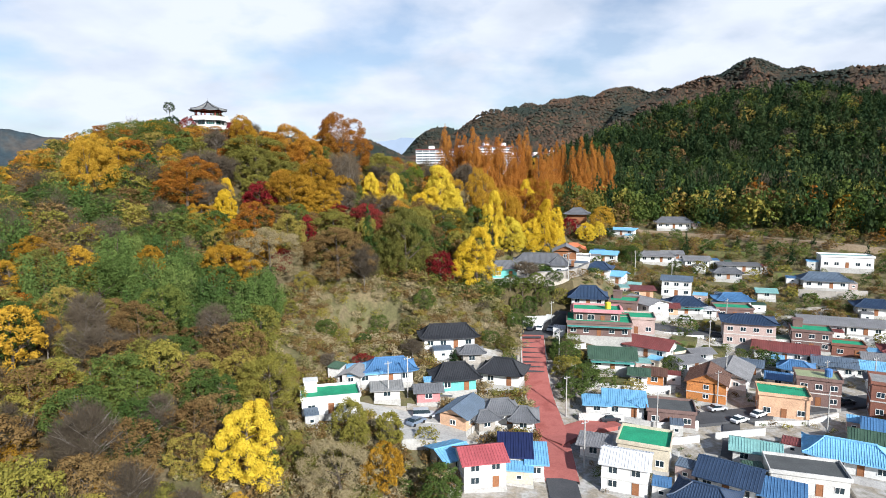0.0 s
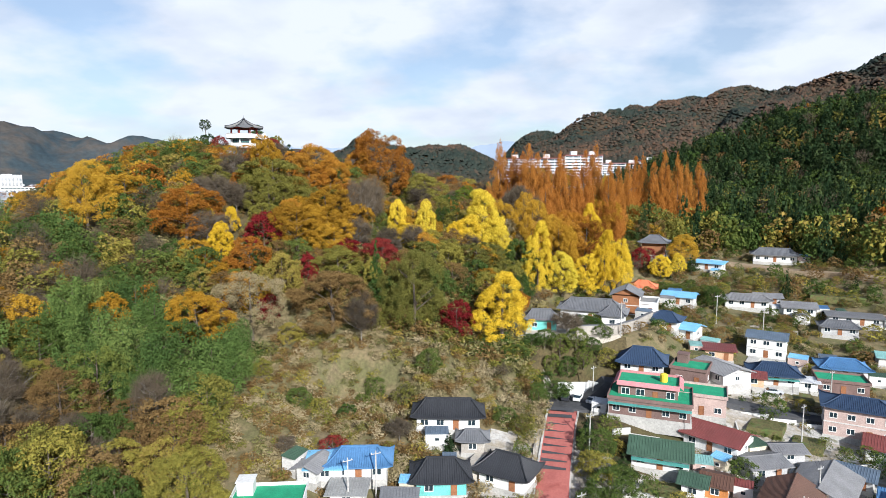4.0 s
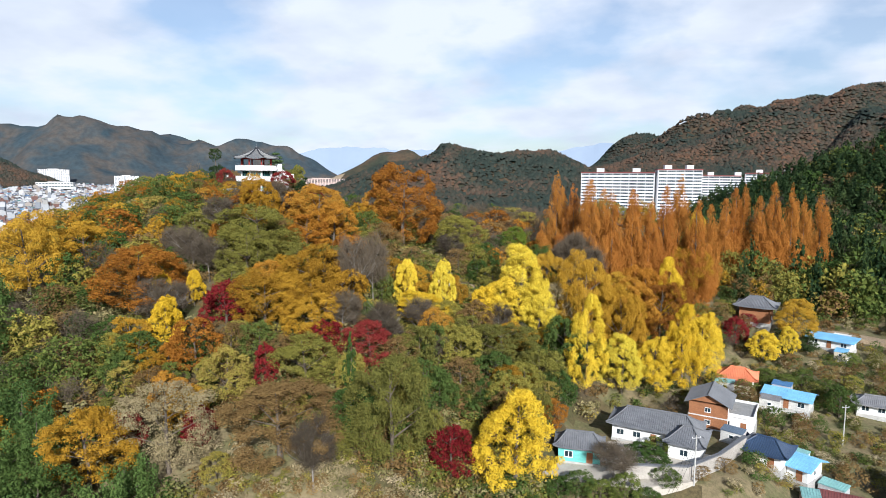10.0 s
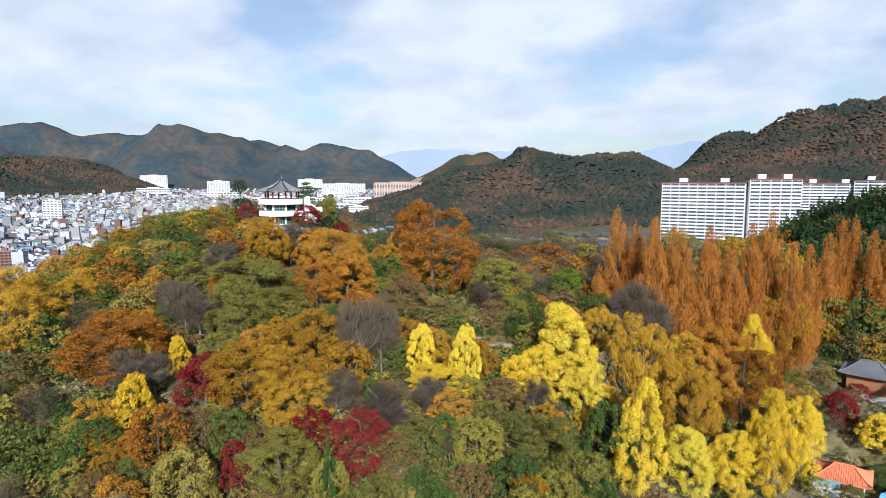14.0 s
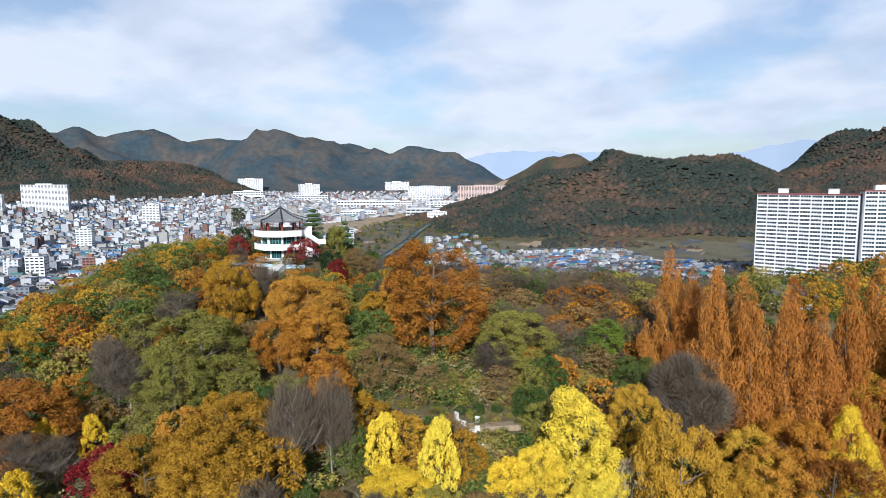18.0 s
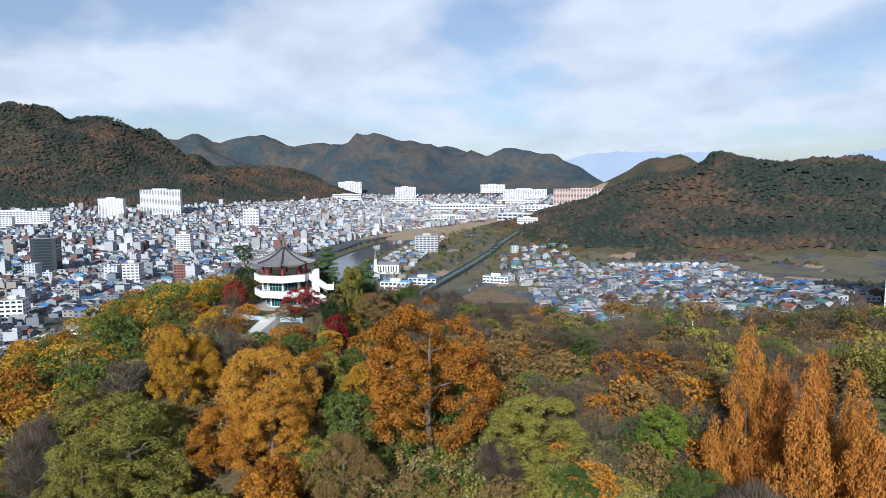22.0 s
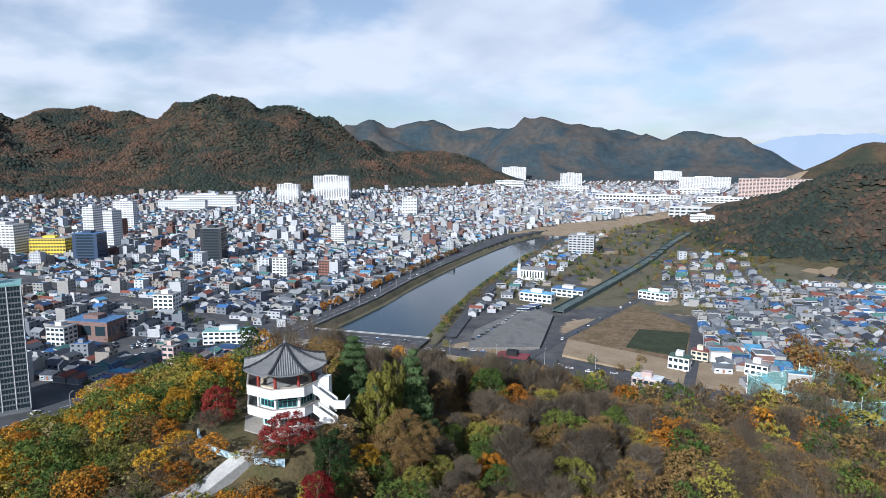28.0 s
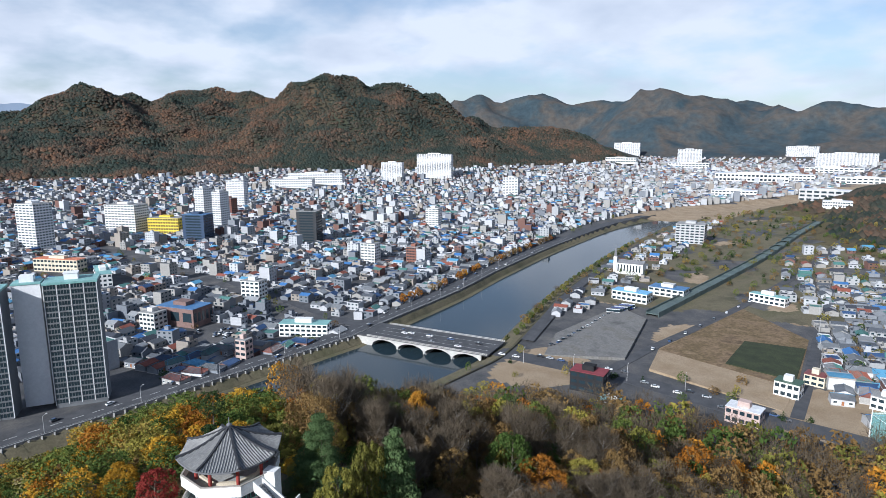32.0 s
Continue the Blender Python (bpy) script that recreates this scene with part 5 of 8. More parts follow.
for z0 in (2.9, 6.6):
    fl = part("balcony_floor", prism(ring_pts(7.2), z0 + 0.1, z0 + 0.5), "grey_floor", pav)
    part("parapet", oct_band(7.45, 0.22, z0 - 0.1, z0 + 1.6), "white_wall", pav, "white-painted balcony parapet")
    part("coping", oct_band(7.5, 0.32, z0 + 1.603, z0 + 1.72), "stone", pav)
for zf, r, hh in ((0.35, 4.6, 2.2), (4.1, 5.1, 2.2)):
    ap = r * math.cos(math.pi / 8)
    for k in range(8):
        a = 45.0 * k
        w = 2 * r * math.sin(math.pi / 8) - 0.7
        m = pose(ap * math.cos(radians(a + 45)), ap * math.sin(radians(a + 45)), zf, 0, 0, a + 45 + 90)
        gx_ = sorted([-w / 2 + w * i / 4 + o for i in range(5) for o in (-0.05, 0.05)])
        win_ = part("window", lattice(gx_, [-0.05, 0.05, hh * 0.55 - 0.05, hh * 0.55 + 0.05, hh - 0.05, hh + 0.05], (1, 3, 5, 7), (1, 3), -0.1, 0.02), "panel_green", pav, "dark green window frame")
        win_.matrix_basis = m
        part("pane", boxes((-w / 2 + 0.05, w / 2 - 0.05, -0.04, 0.015, 0.02, hh - 0.02)), "glass", win_)
for k, (x, y) in enumerate(ring_pts(5.3)):
    bm = bmesh.new()
    tube(bm, (x, y, 7.1), (x, y, 10.9), 0.28, 0.26, 10)
    part("column", bm, "red_post", pav, "dark red round timber column")
    bm = bmesh.new()
    tube(bm, (x * 1.02, y * 1.02, 3.4), (x * 1.02, y * 1.02, 6.6), 0.2, 0.2, 8)
    part("pillar", bm, "white_wall", pav)
part("eave_beam", oct_band(5.6, 0.4, 10.5, 11.0), "red_post", pav)
part("bench", oct_band(4.9, 0.5, 7.1, 7.55), "cream", pav)
part("ceiling_deck", prism(ring_pts(6.0), 10.9, 11.0), "wood", pav)
# tiled roof: eight curved faces, ribs of round tiles, hip ridges, finial
RE, RZ0, RZ1 = 7.95, 10.75, 14.3


def roof_pt(u, k, v):
    """u: 0 at the eave, 1 at the top; v: across a face."""
    a, b = np.array(ring_pts(1)[k % 8]), np.array(ring_pts(1)[(k + 1) % 8])
    p = (a * (1 - v) + b * v) * (RE * (1 - u) + 0.35 * u)
    lift = 0.45 * (abs(2 * v - 1) ** 3) * (1 - u) ** 3
    return (p[0], p[1], RZ0 + (RZ1 - RZ0) * (0.62 * u + 0.38 * u**2.2) + lift)


M["tile_pale"] = surface("tile_pale", [(0.15, 0.15, 0.15), (0.26, 0.26, 0.25)], 0.6, 3.0, 0.8, dirt=0.35)
roof_part = None
for k in range(8):
    bm = bmesh.new()
    nu, nv = 8, 6
    g = [[bm.verts.new(roof_pt(i / nu, k, j / nv)) for j in range(nv + 1)] for i in range(nu + 1)]
    lo = [[bm.verts.new(Vector(roof_pt(i / nu, k, j / nv)) - Vector((0, 0, 0.25))) for j in range(nv + 1)] for i in range(nu + 1)]
    for i in range(nu):
        for j in range(nv):
            bm.faces.new((g[i][j], g[i][j + 1], g[i + 1][j + 1], g[i + 1][j]))
            bm.faces.new((lo[i][j], lo[i + 1][j], lo[i + 1][j + 1], lo[i][j + 1]))
    for j in range(nv):
        bm.faces.new((lo[0][j], lo[0][j + 1], g[0][j + 1], g[0][j]))
    face = part("roof", bm, "roof_tile", pav)
    bm = bmesh.new()
    for j in range(1, 15):
        v = j / 15
        u1 = 1 - abs(2 * v - 1) * 0.98
        u1 = min(0.97, max(0.08, 1.0 - abs(2 * v - 1)))
        c0 = Vector(roof_pt(0.5, k, 1)) - Vector(roof_pt(0.5, k, 0))
        ax = c0.normalized() * 0.14
        prev = None
        w = (v - 0.5)
        for i in range(7):
            u = u1 * i / 6
            # ribs run square to the eave, so they close in on the hips
            vv = 0.5 + w / max(0.02, (RE * (1 - u) + 0.35 * u) / RE)
            if abs(vv - 0.5) > 0.5:
                break
            p = Vector(roof_pt(u, k, vv))
            ring = [bm.verts.new(p - ax), bm.verts.new(p + Vector((0, 0, 0.15))), bm.verts.new(p + ax)]
            if prev:
                bm.faces.new((prev[0], prev[1], ring[1], ring[0]))
                bm.faces.new((prev[1], prev[2], ring[2], ring[1]))
            prev = ring
    tagged(part("tiling", bm, "tile_pale", face, "rows of round grey tiles"), kind="stuff")
    bm = bmesh.new()
    rings = []
    for i in range(9):
        p = Vector(roof_pt(i / 8, k, 0)) + Vector((0, 0, 0.12))
        rad = Vector((p.x, p.y, 0)).normalized()
        tan = Vector((-rad.y, rad.x, 0)) * 0.22
        rings.append([bm.verts.new(p + q) for q in (-tan - Vector((0, 0, 0.2)), -tan * 0.7 + Vector((0, 0, 0.15)), tan * 0.7 + Vector((0, 0, 0.15)), tan - Vector((0, 0, 0.2)))])
    for a_, b_ in zip(rings, rings[1:]):
        for q in range(3):
            bm.faces.new((a_[q], a_[q + 1], b_[q + 1], b_[q]))
    bm.faces.new(rings[0])
    bm.faces.new(rings[-1][::-1])
    part("hip_ridge", bm, "roof_black", face)
bm = bmesh.new()
for z, r0, r1, hgt in ((14.2, 0.55, 0.4, 0.3), (14.5, 0.3, 0.45, 0.25), (14.75, 0.45, 0.12, 0.3), (15.05, 0.08, 0.03, 0.9)):
    tube(bm, (0, 0, z), (0, 0, z + hgt), r0, r1, 10)
part("finial", bm, "roof_tile", pav, "stone finial on the roof's tip")
# outside stair with solid white sides
for lvl, (z0, z1) in enumerate(((0.0, 3.4), (3.4, 7.1))):
    a = math.radians(52 - PAV_TURN)
    m = pose(0, 0, 0, 0, 0, math.degrees(a))
    for i in range(14):
        part("step", boxes((6.6 + 0.28 * i, 6.9 + 0.28 * i, -3.4, -2.0, z1 - 0.35 - (z1 - z0) * i / 14, z1 - (z1 - z0) * i / 14)), "grey_floor", pav).matrix_basis = m
    for yy in (-3.6, -1.9):
        bm = bmesh.new()
        q = [(6.3, z1 - 0.5), (10.3, z0 + (0.6 if lvl else 0)), (10.3, z0 + 1.9), (6.3, z1 + 1.1)]
        A, B = [bm.verts.new((x, yy, z)) for x, z in q], [bm.verts.new((x, yy + 0.18, z)) for x, z in q]
        bm.faces.new(A[::-1])
        bm.faces.new(B)
        for i in range(4):
            bm.faces.new((A[i], A[(i + 1) % 4], B[(i + 1) % 4], B[i]))
        bmesh.ops.recalc_face_normals(bm, faces=bm.faces)
        part("stair_side", bm, "white_wall", pav, "solid white stair side").matrix_basis = m
    part("landing", boxes((10.2, 12.2, -3.6, -0.4, z0 + 0.5 if lvl else 0, z0 + 0.8), (10.2, 12.2, -3.6, -3.4, z0 + 0.8, z0 + 2.0), (12.0, 12.2, -3.4, -0.4, z0 + 0.8, z0 + 2.0)) if lvl else boxes((10.2, 12, -3.6, -1.8, 0, 0.3)), "white_wall", pav).matrix_basis = m
part("stair_tower", boxes((6.6, 8.6, -1.5, 0.2, 0, 8.9)), "white_wall", pav, "plain white stair tower").matrix_basis = pose(0, 0, 0, 0, 0, 52 - PAV_TURN)
# paved court and low painted wall below it
court = thing("court", "grey paved court below the lookout", "court", kind="structure")
ribbon("court_paving", [(-92, 265), (-89, 259), (-86.5, 252), (-88, 246)], 3.6, "concrete", 0.35, parent=court)
low = thing("low_wall", "low curved wall painted pale blue and white", "wall")
M["pale_blue"] = surface("pale_blue", [(0.42, 0.60, 0.70), (0.60, 0.72, 0.78)], 0.4, 3.0, 0.8)
for i in range(9):
    a = radians(-95 + 9 * i)
    x, y = PX + 15.5 * math.cos(a), PY + 15.5 * math.sin(a)
    o = part("wall_panel", boxes((-1.2, 1.2, -0.15, 0.15, -1.2, 0.7)), "pale_blue", low)
    o.matrix_basis = pose(x, y, ground_z(x, y), 0, 0, -95 + 9 * i + 90)


# ---- apartment slabs and town blocks ----
M["tower_white"] = surface("tower_white", [(0.60, 0.62, 0.64), (0.74, 0.75, 0.76)], 0.05, 0.6, 0.8, dirt=0.12)
M["tower_side"] = surface("tower_side", [(0.66, 0.67, 0.68), (0.78, 0.78, 0.78)], 0.05, 0.6, 0.8, dirt=0.1)
M["tower_grey"] = surface("tower_grey", [(0.13, 0.14, 0.15), (0.20, 0.21, 0.22)], 0.05, 0.6, 0.8, dirt=0.15)
M["mall_yellow"] = surface("mall_yellow", [(0.70, 0.50, 0.05), (0.80, 0.60, 0.08)], 0.1, 1.0, 0.7)


def block(label, x, y, rz, w, d, floors, fh=2.8, wall="tower_white", bay=6.0, cap="roof_maroon", z=None, name="apartment_block", category="apartment block", group="apartment blocks", glass="glass", back=False, sides=False, roof_rooms=2):
    """A slab block: each bay of each floor has its own window band with a rail."""
    z = ground_z(x, y) if z is None else z
    h = floors * fh
    root = thing(name, label, category, group, pose(x, y, z, 0, 0, rz))
    part("wall", boxes((-w / 2, w / 2, -d / 2, d / 2, -4, h)), wall, root)
    nb = max(1, round(w / bay))
    bw = w / nb
    key = ("bay", round(bw, 2), fh, wall)
    if key not in _meshes:
        g = bw - 0.7
        gx_ = sorted([-g / 2 + g * i / 4 + o for i in range(5) for o in (-0.07, 0.07)])
        lo_, hi_ = (0.34, 0.38) if wall == "tower_grey" else (0.75, 0.6)
        bm = lattice(gx_, [0, lo_, fh - hi_ - 0.04, fh - hi_ + 0.04], (1, 3, 5, 7), (1,), -0.2, 0.01)
        vs = [bm.verts.new(p) for p in ((-g / 2, -0.05, lo_ - 0.02), (g / 2, -0.05, lo_ - 0.02), (g / 2, -0.05, fh - hi_), (-g / 2, -0.05, fh - hi_))]
        bm.faces.new(vs).material_index = 1
        me = bm_mesh("window", bm, wall)
        me.materials.append(M[glass])
        _meshes[key] = me
    wm = _meshes[key]
    for fl in range(floors):
        for b in range(nb):
            for sg in ((-1, 1) if back else (-1,)):
                o = part("window", wm, "", root)
                o.matrix_basis = pose(-w / 2 + bw * (b + 0.5), sg * d / 2, fl * fh + 0.3, 0, 0, 0 if sg < 0 else 180)
    for b in range(nb + 1):
        part("pilaster", boxes((-w / 2 + bw * b - 0.15, -w / 2 + bw * b + 0.15, -d / 2 - 0.35, -d / 2 - 0.003, 0, h)), "tower_side", root)
    part("roof", boxes((-w / 2 - 0.4, w / 2 + 0.4, -d / 2 - 0.5, d / 2 + 0.4, h, h + 1.1)), cap, root)
    for k in range(roof_rooms):
        xx = -w / 2 + w * (k + 0.5) / roof_rooms
        part("lift_room", boxes((xx - 3, xx + 3, -2.5, 2.5, h + 1.1, h + 4.2), (xx - 3.3, xx + 3.3, -2.8, 2.8, h + 4.2, h + 4.5)), "tower_side", root)
    return root


block("long white slab of flats with a maroon roof edge", 4.2, 675.5, -8, 65, 12, 23, bay=7.2, fh=2.85, z=19)
block("white slab of flats with a maroon roof edge", 56, 676, 14, 38, 12, 24, bay=7.6, fh=2.85, z=19)
block("white slab of flats beyond the trees", 110, 830, 6, 56, 12, 22, bay=11.2, z=22)
block("white slab of flats beyond the trees", 158, 826, -4, 54, 12, 23, bay=10.8, z=22)
block("dark-glazed tower of flats beside the riverside road", -354, 202, 92, 23, 15, 22, bay=5.8, wall="tower_grey", cap="roof_teal", z=0.3, roof_rooms=1)
block("dark-glazed tower of flats near the road", -344, 160, 92, 30, 15, 22, bay=6, wall="tower_grey", cap="roof_teal", z=0.3, roof_rooms=1)
core = thing("stair_core", "blank white concrete stair core between two towers", "stair core", m=pose(-354, 183, 0.3, 0, 0, 92))
part("core_wall", boxes((-6, 6, -5, 5, 0, 62)), "tower_side", core)
part("core_cap", boxes((-6.3, 6.3, -5.3, 5.3, 62, 62.8)), "roof_teal", core)
part("machine_room", boxes((-3, 3, -2.5, 2.5, 62.8, 66)), "tower_side", core)


def far_block(label, x, y, rz, w, d, h, wall="tower_side", top="grey_floor", rows=8, cols=6, name="building", group="town blocks", category="building", fill="glass", z=None, both=True):
    """A town block seen from afar: storey bands of glass set into the wall, parapet, roof room."""
    z = ground_z(x, y) if z is None else z
    root = thing(name, label, category, group, pose(x, y, z, 0, 0, rz))
    part("wall", boxes((-w / 2, w / 2, -d / 2, d / 2, -3, h)), wall, root)
    fh = h / rows
    n = max(2, int(d / 4))
    if math.hypot(x, y - 250) < 540:
        for r in range(rows):
            for c in range(cols):
                key = ("fw", round(w / cols, 1), round(fh, 1), fill)
                if key not in _meshes:
                    _meshes[key] = bm_mesh("window", boxes((-w * 0.35 / cols, w * 0.35 / cols, -0.08, 0.1, 0, fh * 0.48)), fill)
                part("window", _meshes[key], "", root).matrix_basis = pose(-w / 2 + w * (c + 0.5) / cols, -d / 2, fh * (r + 0.3))
            for c in range(n):
                key = ("fw", round(d / n, 1), round(fh, 1), fill, 1)
                if key not in _meshes:
                    _meshes[key] = bm_mesh("window", boxes((-0.08, 0.08, -d * 0.3 / n, d * 0.3 / n, 0, fh * 0.48)), fill)
                for sx in (-1, 1):
                    part("window", _meshes[key], "", root).matrix_basis = pose(sx * w / 2, -d / 2 + d * (c + 0.5) / n, fh * (r + 0.3))
    else:
        rows_ = [(-w / 2 + w * (c + 0.15) / cols, -w / 2 + w * (c + 0.85) / cols, -d / 2 - 0.06, -d / 2 + 0.1, fh * (r + 0.3), fh * (r + 0.78)) for c in range(cols) for r in range(rows)]
        rows_ += [(sx * w / 2 - 0.08, sx * w / 2 + 0.08, -d / 2 + d * (c + 0.2) / n, -d / 2 + d * (c + 0.8) / n, fh * (r + 0.3), fh * (r + 0.78)) for c in range(n) for r in range(rows) for sx in (-1, 1)]
        tagged(part("window", boxes(*rows_), fill, root), kind="stuff")
    part("roof", boxes((-w / 2 - 0.15, w / 2 + 0.15, -d / 2 - 0.15, d / 2 + 0.15, h, h + 0.3)), top, root)
    part("roof_room", boxes((-w * 0.2, w * 0.15, -d * 0.2, d * 0.25, h + 0.3, h + 3)), wall, root)
    return root


A0 = 48.0
LAND1 = [
    ("dark brown hall with a blue roof", -487, 247, A0, 34, 20, 14, "dark_brick", "roof_blue", 1, 3),
    ("pale office block beside the hall", -480, 226, A0, 14, 12, 13, "plaster", "grey_floor", 4, 4),
    ("white office block with a roof room", -537, 300, A0 + 6, 17, 13, 17, "white_wall", "grey_floor", 5, 4),
    ("small tall pink building by the road", -384, 283, A0, 8, 7, 14, "pink_brick", "grey_floor", 4, 2),
    ("long shop building with a teal roof", -425, 326, 64, 34, 11, 9, "white_wall", "roof_teal", 3, 9),
    ("white hospital block in the town", -650, 430, A0, 17, 14, 22, "white_wall", "grey_floor", 7, 4),
    ("red brick office block in town", -632, 474, A0, 14, 12, 18, "brick", "grey_floor", 6, 4),
    ("white office tower in mid town", -868, 583, A0, 20, 16, 30, "white_wall", "grey_floor", 9, 4),
    ("black glass office tower with white floor bands", -800, 388, 60, 26, 22, 42, "roof_black", "grey_floor", 12, 1),
    ("dark glass office building in town", -866, 254, 60, 30, 24, 36, "roof_navy", "roof_blue", 10, 1),
    ("white twin tower of flats", -985, 262, 50, 16, 20, 60, "tower_side", "grey_floor", 18, 3),
    ("second white twin tower of flats", -962, 285, 50, 14, 20, 56, "tower_side", "grey_floor", 17, 3),
    ("yellow-fronted shopping building with flat roof", -960, 212, 62, 46, 24, 22, "mall_yellow", "grey_floor", 5, 12),
    ("wide white office building", -985, 158, 55, 50, 28, 40, "white_wall", "grey_floor", 11, 9),
]
LAND2 = [
    ("pale tower of flats in town", -875, 70, 50, 30, 24, 56, "tower_side", "grey_floor", 17, 5),
    ("school building with an orange roof band", -725, 122, 58, 52, 13, 13, "cream", "roof_orange", 3, 12),
    ("long white school building", -655, 170, 12, 50, 12, 12, "white_wall", "roof_teal", 3, 12),
    ("white slab of flats by the hill", -1265, 322, 50, 40, 14, 50, "tower_side", "grey_floor", 15, 6),
    ("red brick block of flats", -1130, 302, 50, 20, 16, 30, "brick", "grey_floor", 9, 4),
    ("long white college building at the foot of the hills", -1690, 545, 62, 150, 24, 28, "tower_side", "grey_floor", 6, 22),
    ("white college wing under the hills", -1600, 470, 62, 110, 22, 22, "tower_side", "grey_floor", 5, 18),
    ("white tower of flats under the hills", -1695, 761, 55, 60, 22, 52, "tower_side", "grey_floor", 20, 8),
    ("white group of flats under the hills", -1709, 894, 55, 103, 26, 68, "tower_side", "grey_floor", 22, 14),
    ("white office block in mid town", -1253, 910, 50, 34, 24, 42, "tower_side", "grey_floor", 12, 5),
    ("white tower of flats up the valley", -2166, 2250, 45, 98, 26, 62, "tower_side", "grey_floor", 18, 8),
    ("white flats far up the valley", -2509, 2180, 45, 120, 26, 62, "tower_side", "grey_floor", 18, 14),
    ("white flats far up the valley", -1700, 2590, 35, 205, 26, 50, "tower_side", "grey_floor", 20, 18),
    ("white flats far up the valley", -2051, 2786, 30, 130, 30, 44, "tower_side", "grey_floor", 18, 16),
]
LAND3 = [
    ("long white market hall up the valley", -1361, 1743, 40, 190, 60, 22, "white_wall", "roof_white", 2, 18),
    ("large grey depot with a dark front", -932, 1494, 35, 104, 50, 24, "grey_wall", "roof_white", 3, 8),
    ("unfinished flats of raw concrete", -1162, 2206, 30, 210, 40, 62, "pink_brick", "grey_floor", 14, 20),
    ("office block with round glass front by the river", -615, 838, 40, 34, 26, 24, "grey_wall", "grey_floor", 7, 6),
    ("white hall by the river with a blue roof", -416, 594, 30, 30, 13, 8, "white_wall", "roof_sky", 2, 7),
    ("low workshop with a blue roof", -418, 634, 30, 30, 16, 7, "plaster", "roof_blue", 2, 6),
    ("teal-roofed row house beside the field", -364, 688, 18, 28, 8, 7, "white_wall", "roof_teal", 2, 7),
    ("brown office with a red awning roof", -268, 452, 38, 18, 11, 11, "black", "dark_red", 3, 4),
    ("grey and brick two-storey house with a white roof deck", -208, 497, 28, 15, 9, 7.5, "pink_brick", "roof_white", 2, 5),
    ("white town house with balconies near the nets", -192, 571, 20, 12, 8, 6.5, "white_wall", "grey_floor", 2, 4),
    ("white house with a navy roof near the nets", -160, 580, 15, 18, 10, 8, "white_wall", "roof_navy", 2, 5),
    ("cream town house with red trim beside the lane", -229, 570, 25, 10, 8, 6, "cream", "roof_maroon", 2, 3),
    ("white shop house beside the lane", -224, 544, 25, 12, 9, 8, "white_wall", "roof_green", 2, 4),
    ("long low shed with a teal roof", -240, 447, 35, 14, 7, 5, "plaster", "roof_teal", 1, 4),
]
LAND4 = [
    ("broad white works hall up the valley", -1500, 2260, 38, 170, 60, 16, "white_wall", "roof_white", 2, 12),
    ("broad white works hall up the valley", -1148, 1924, 38, 150, 60, 16, "white_wall", "roof_white", 2, 12),
    ("broad white works hall up the valley", -1346, 1881, 38, 120, 50, 16, "white_wall", "roof_white", 2, 12),
    ("broad white works hall up the valley", -1028, 1336, 38, 90, 40, 12, "white_wall", "roof_white", 2, 12),
    ("broad white works hall up the valley", -1949, 2053, 38, 150, 50, 18, "white_wall", "roof_white", 2, 12),
    ("broad white works hall up the valley", -2059, 1813, 38, 120, 40, 20, "white_wall", "roof_white", 2, 12),
    ("broad white works hall up the valley", -687, 1193, 38, 40, 24, 9, "white_wall", "roof_white", 2, 12),
]
for label, x, y, rz, w, d, h, wa, tp, rows, cols in LAND1 + LAND2 + LAND3 + LAND4:
    far_block(label, x, y, rz, w, d, h, wa, tp, rows, cols)
LANDMARKS = [(a[1], a[2], max(a[4], a[5]) * 0.5) for a in LAND1 + LAND2 + LAND3 + LAND4] + [(-354, 190, 45), (-344, 155, 30), (4, 676, 45), (56, 676, 30), (110, 830, 30), (158, 826, 30)]
# church with a spire
church = thing("church", "white church with tall windows and a thin grey spire", "church", m=pose(-497, 655, 0.3, 0, 0, 38))
part("nave", boxes((-13, 13, -6, 6, -1, 10)), "white_wall", church)
gable_roof(church, 27, 13, 9.9, 2.5, "roof_grey", "white_wall", 26, 12, ribs=1.2)
for k in range(8):
    part("window", boxes((-11.5 + 3 * k, -10.2 + 3 * k, -6.08, -5.9, 2, 8.5)), "glass", church)
part("bell_tower", boxes((-15.5, -12.5, -7, -4, -1, 16)), "white_wall", church)
bm = bmesh.new()
tube(bm, (-14, -5.5, 16), (-14, -5.5, 27), 1.7, 0.05, 4)
part("spire", bm, "roof_grey", church)


# ---- ordinary town houses: six kinds, copied ----
def town_proto(w, d, h, storeys, roof, rise):
    return house("low town house of plaster and brick", 0, 0, 0, w, d, h, roof, "town_roof", "town_wall", storeys, rise, 0.4, z=-60, name="town_house", group="town houses", win=(1.8, 1.2), sides=False, plain=True)


PROTOS = [town_proto(10, 8, 3.2, 1, "gable", 1.5), town_proto(12, 9, 6.2, 2, "flat", 0), town_proto(11, 10, 9.2, 3, "flat", 0), town_proto(14, 8, 3.4, 1, "hip", 1.8), town_proto(9, 9, 6.0, 2, "gable", 1.2), town_proto(16, 9, 4.0, 1, "slab", 0.8)]
NEAR_LABELS = ["low plaster town house with a gabled sheet roof", "two-storey flat-roofed town house", "three-storey flat-roofed town building", "low town house with a hipped tiled roof", "two-storey town house with a gabled roof", "low workshop with a slanting sheet roof"]
for p, l in zip(PROTOS, NEAR_LABELS):
    p["label"] = l
rng = np.random.default_rng(7)
lots = []


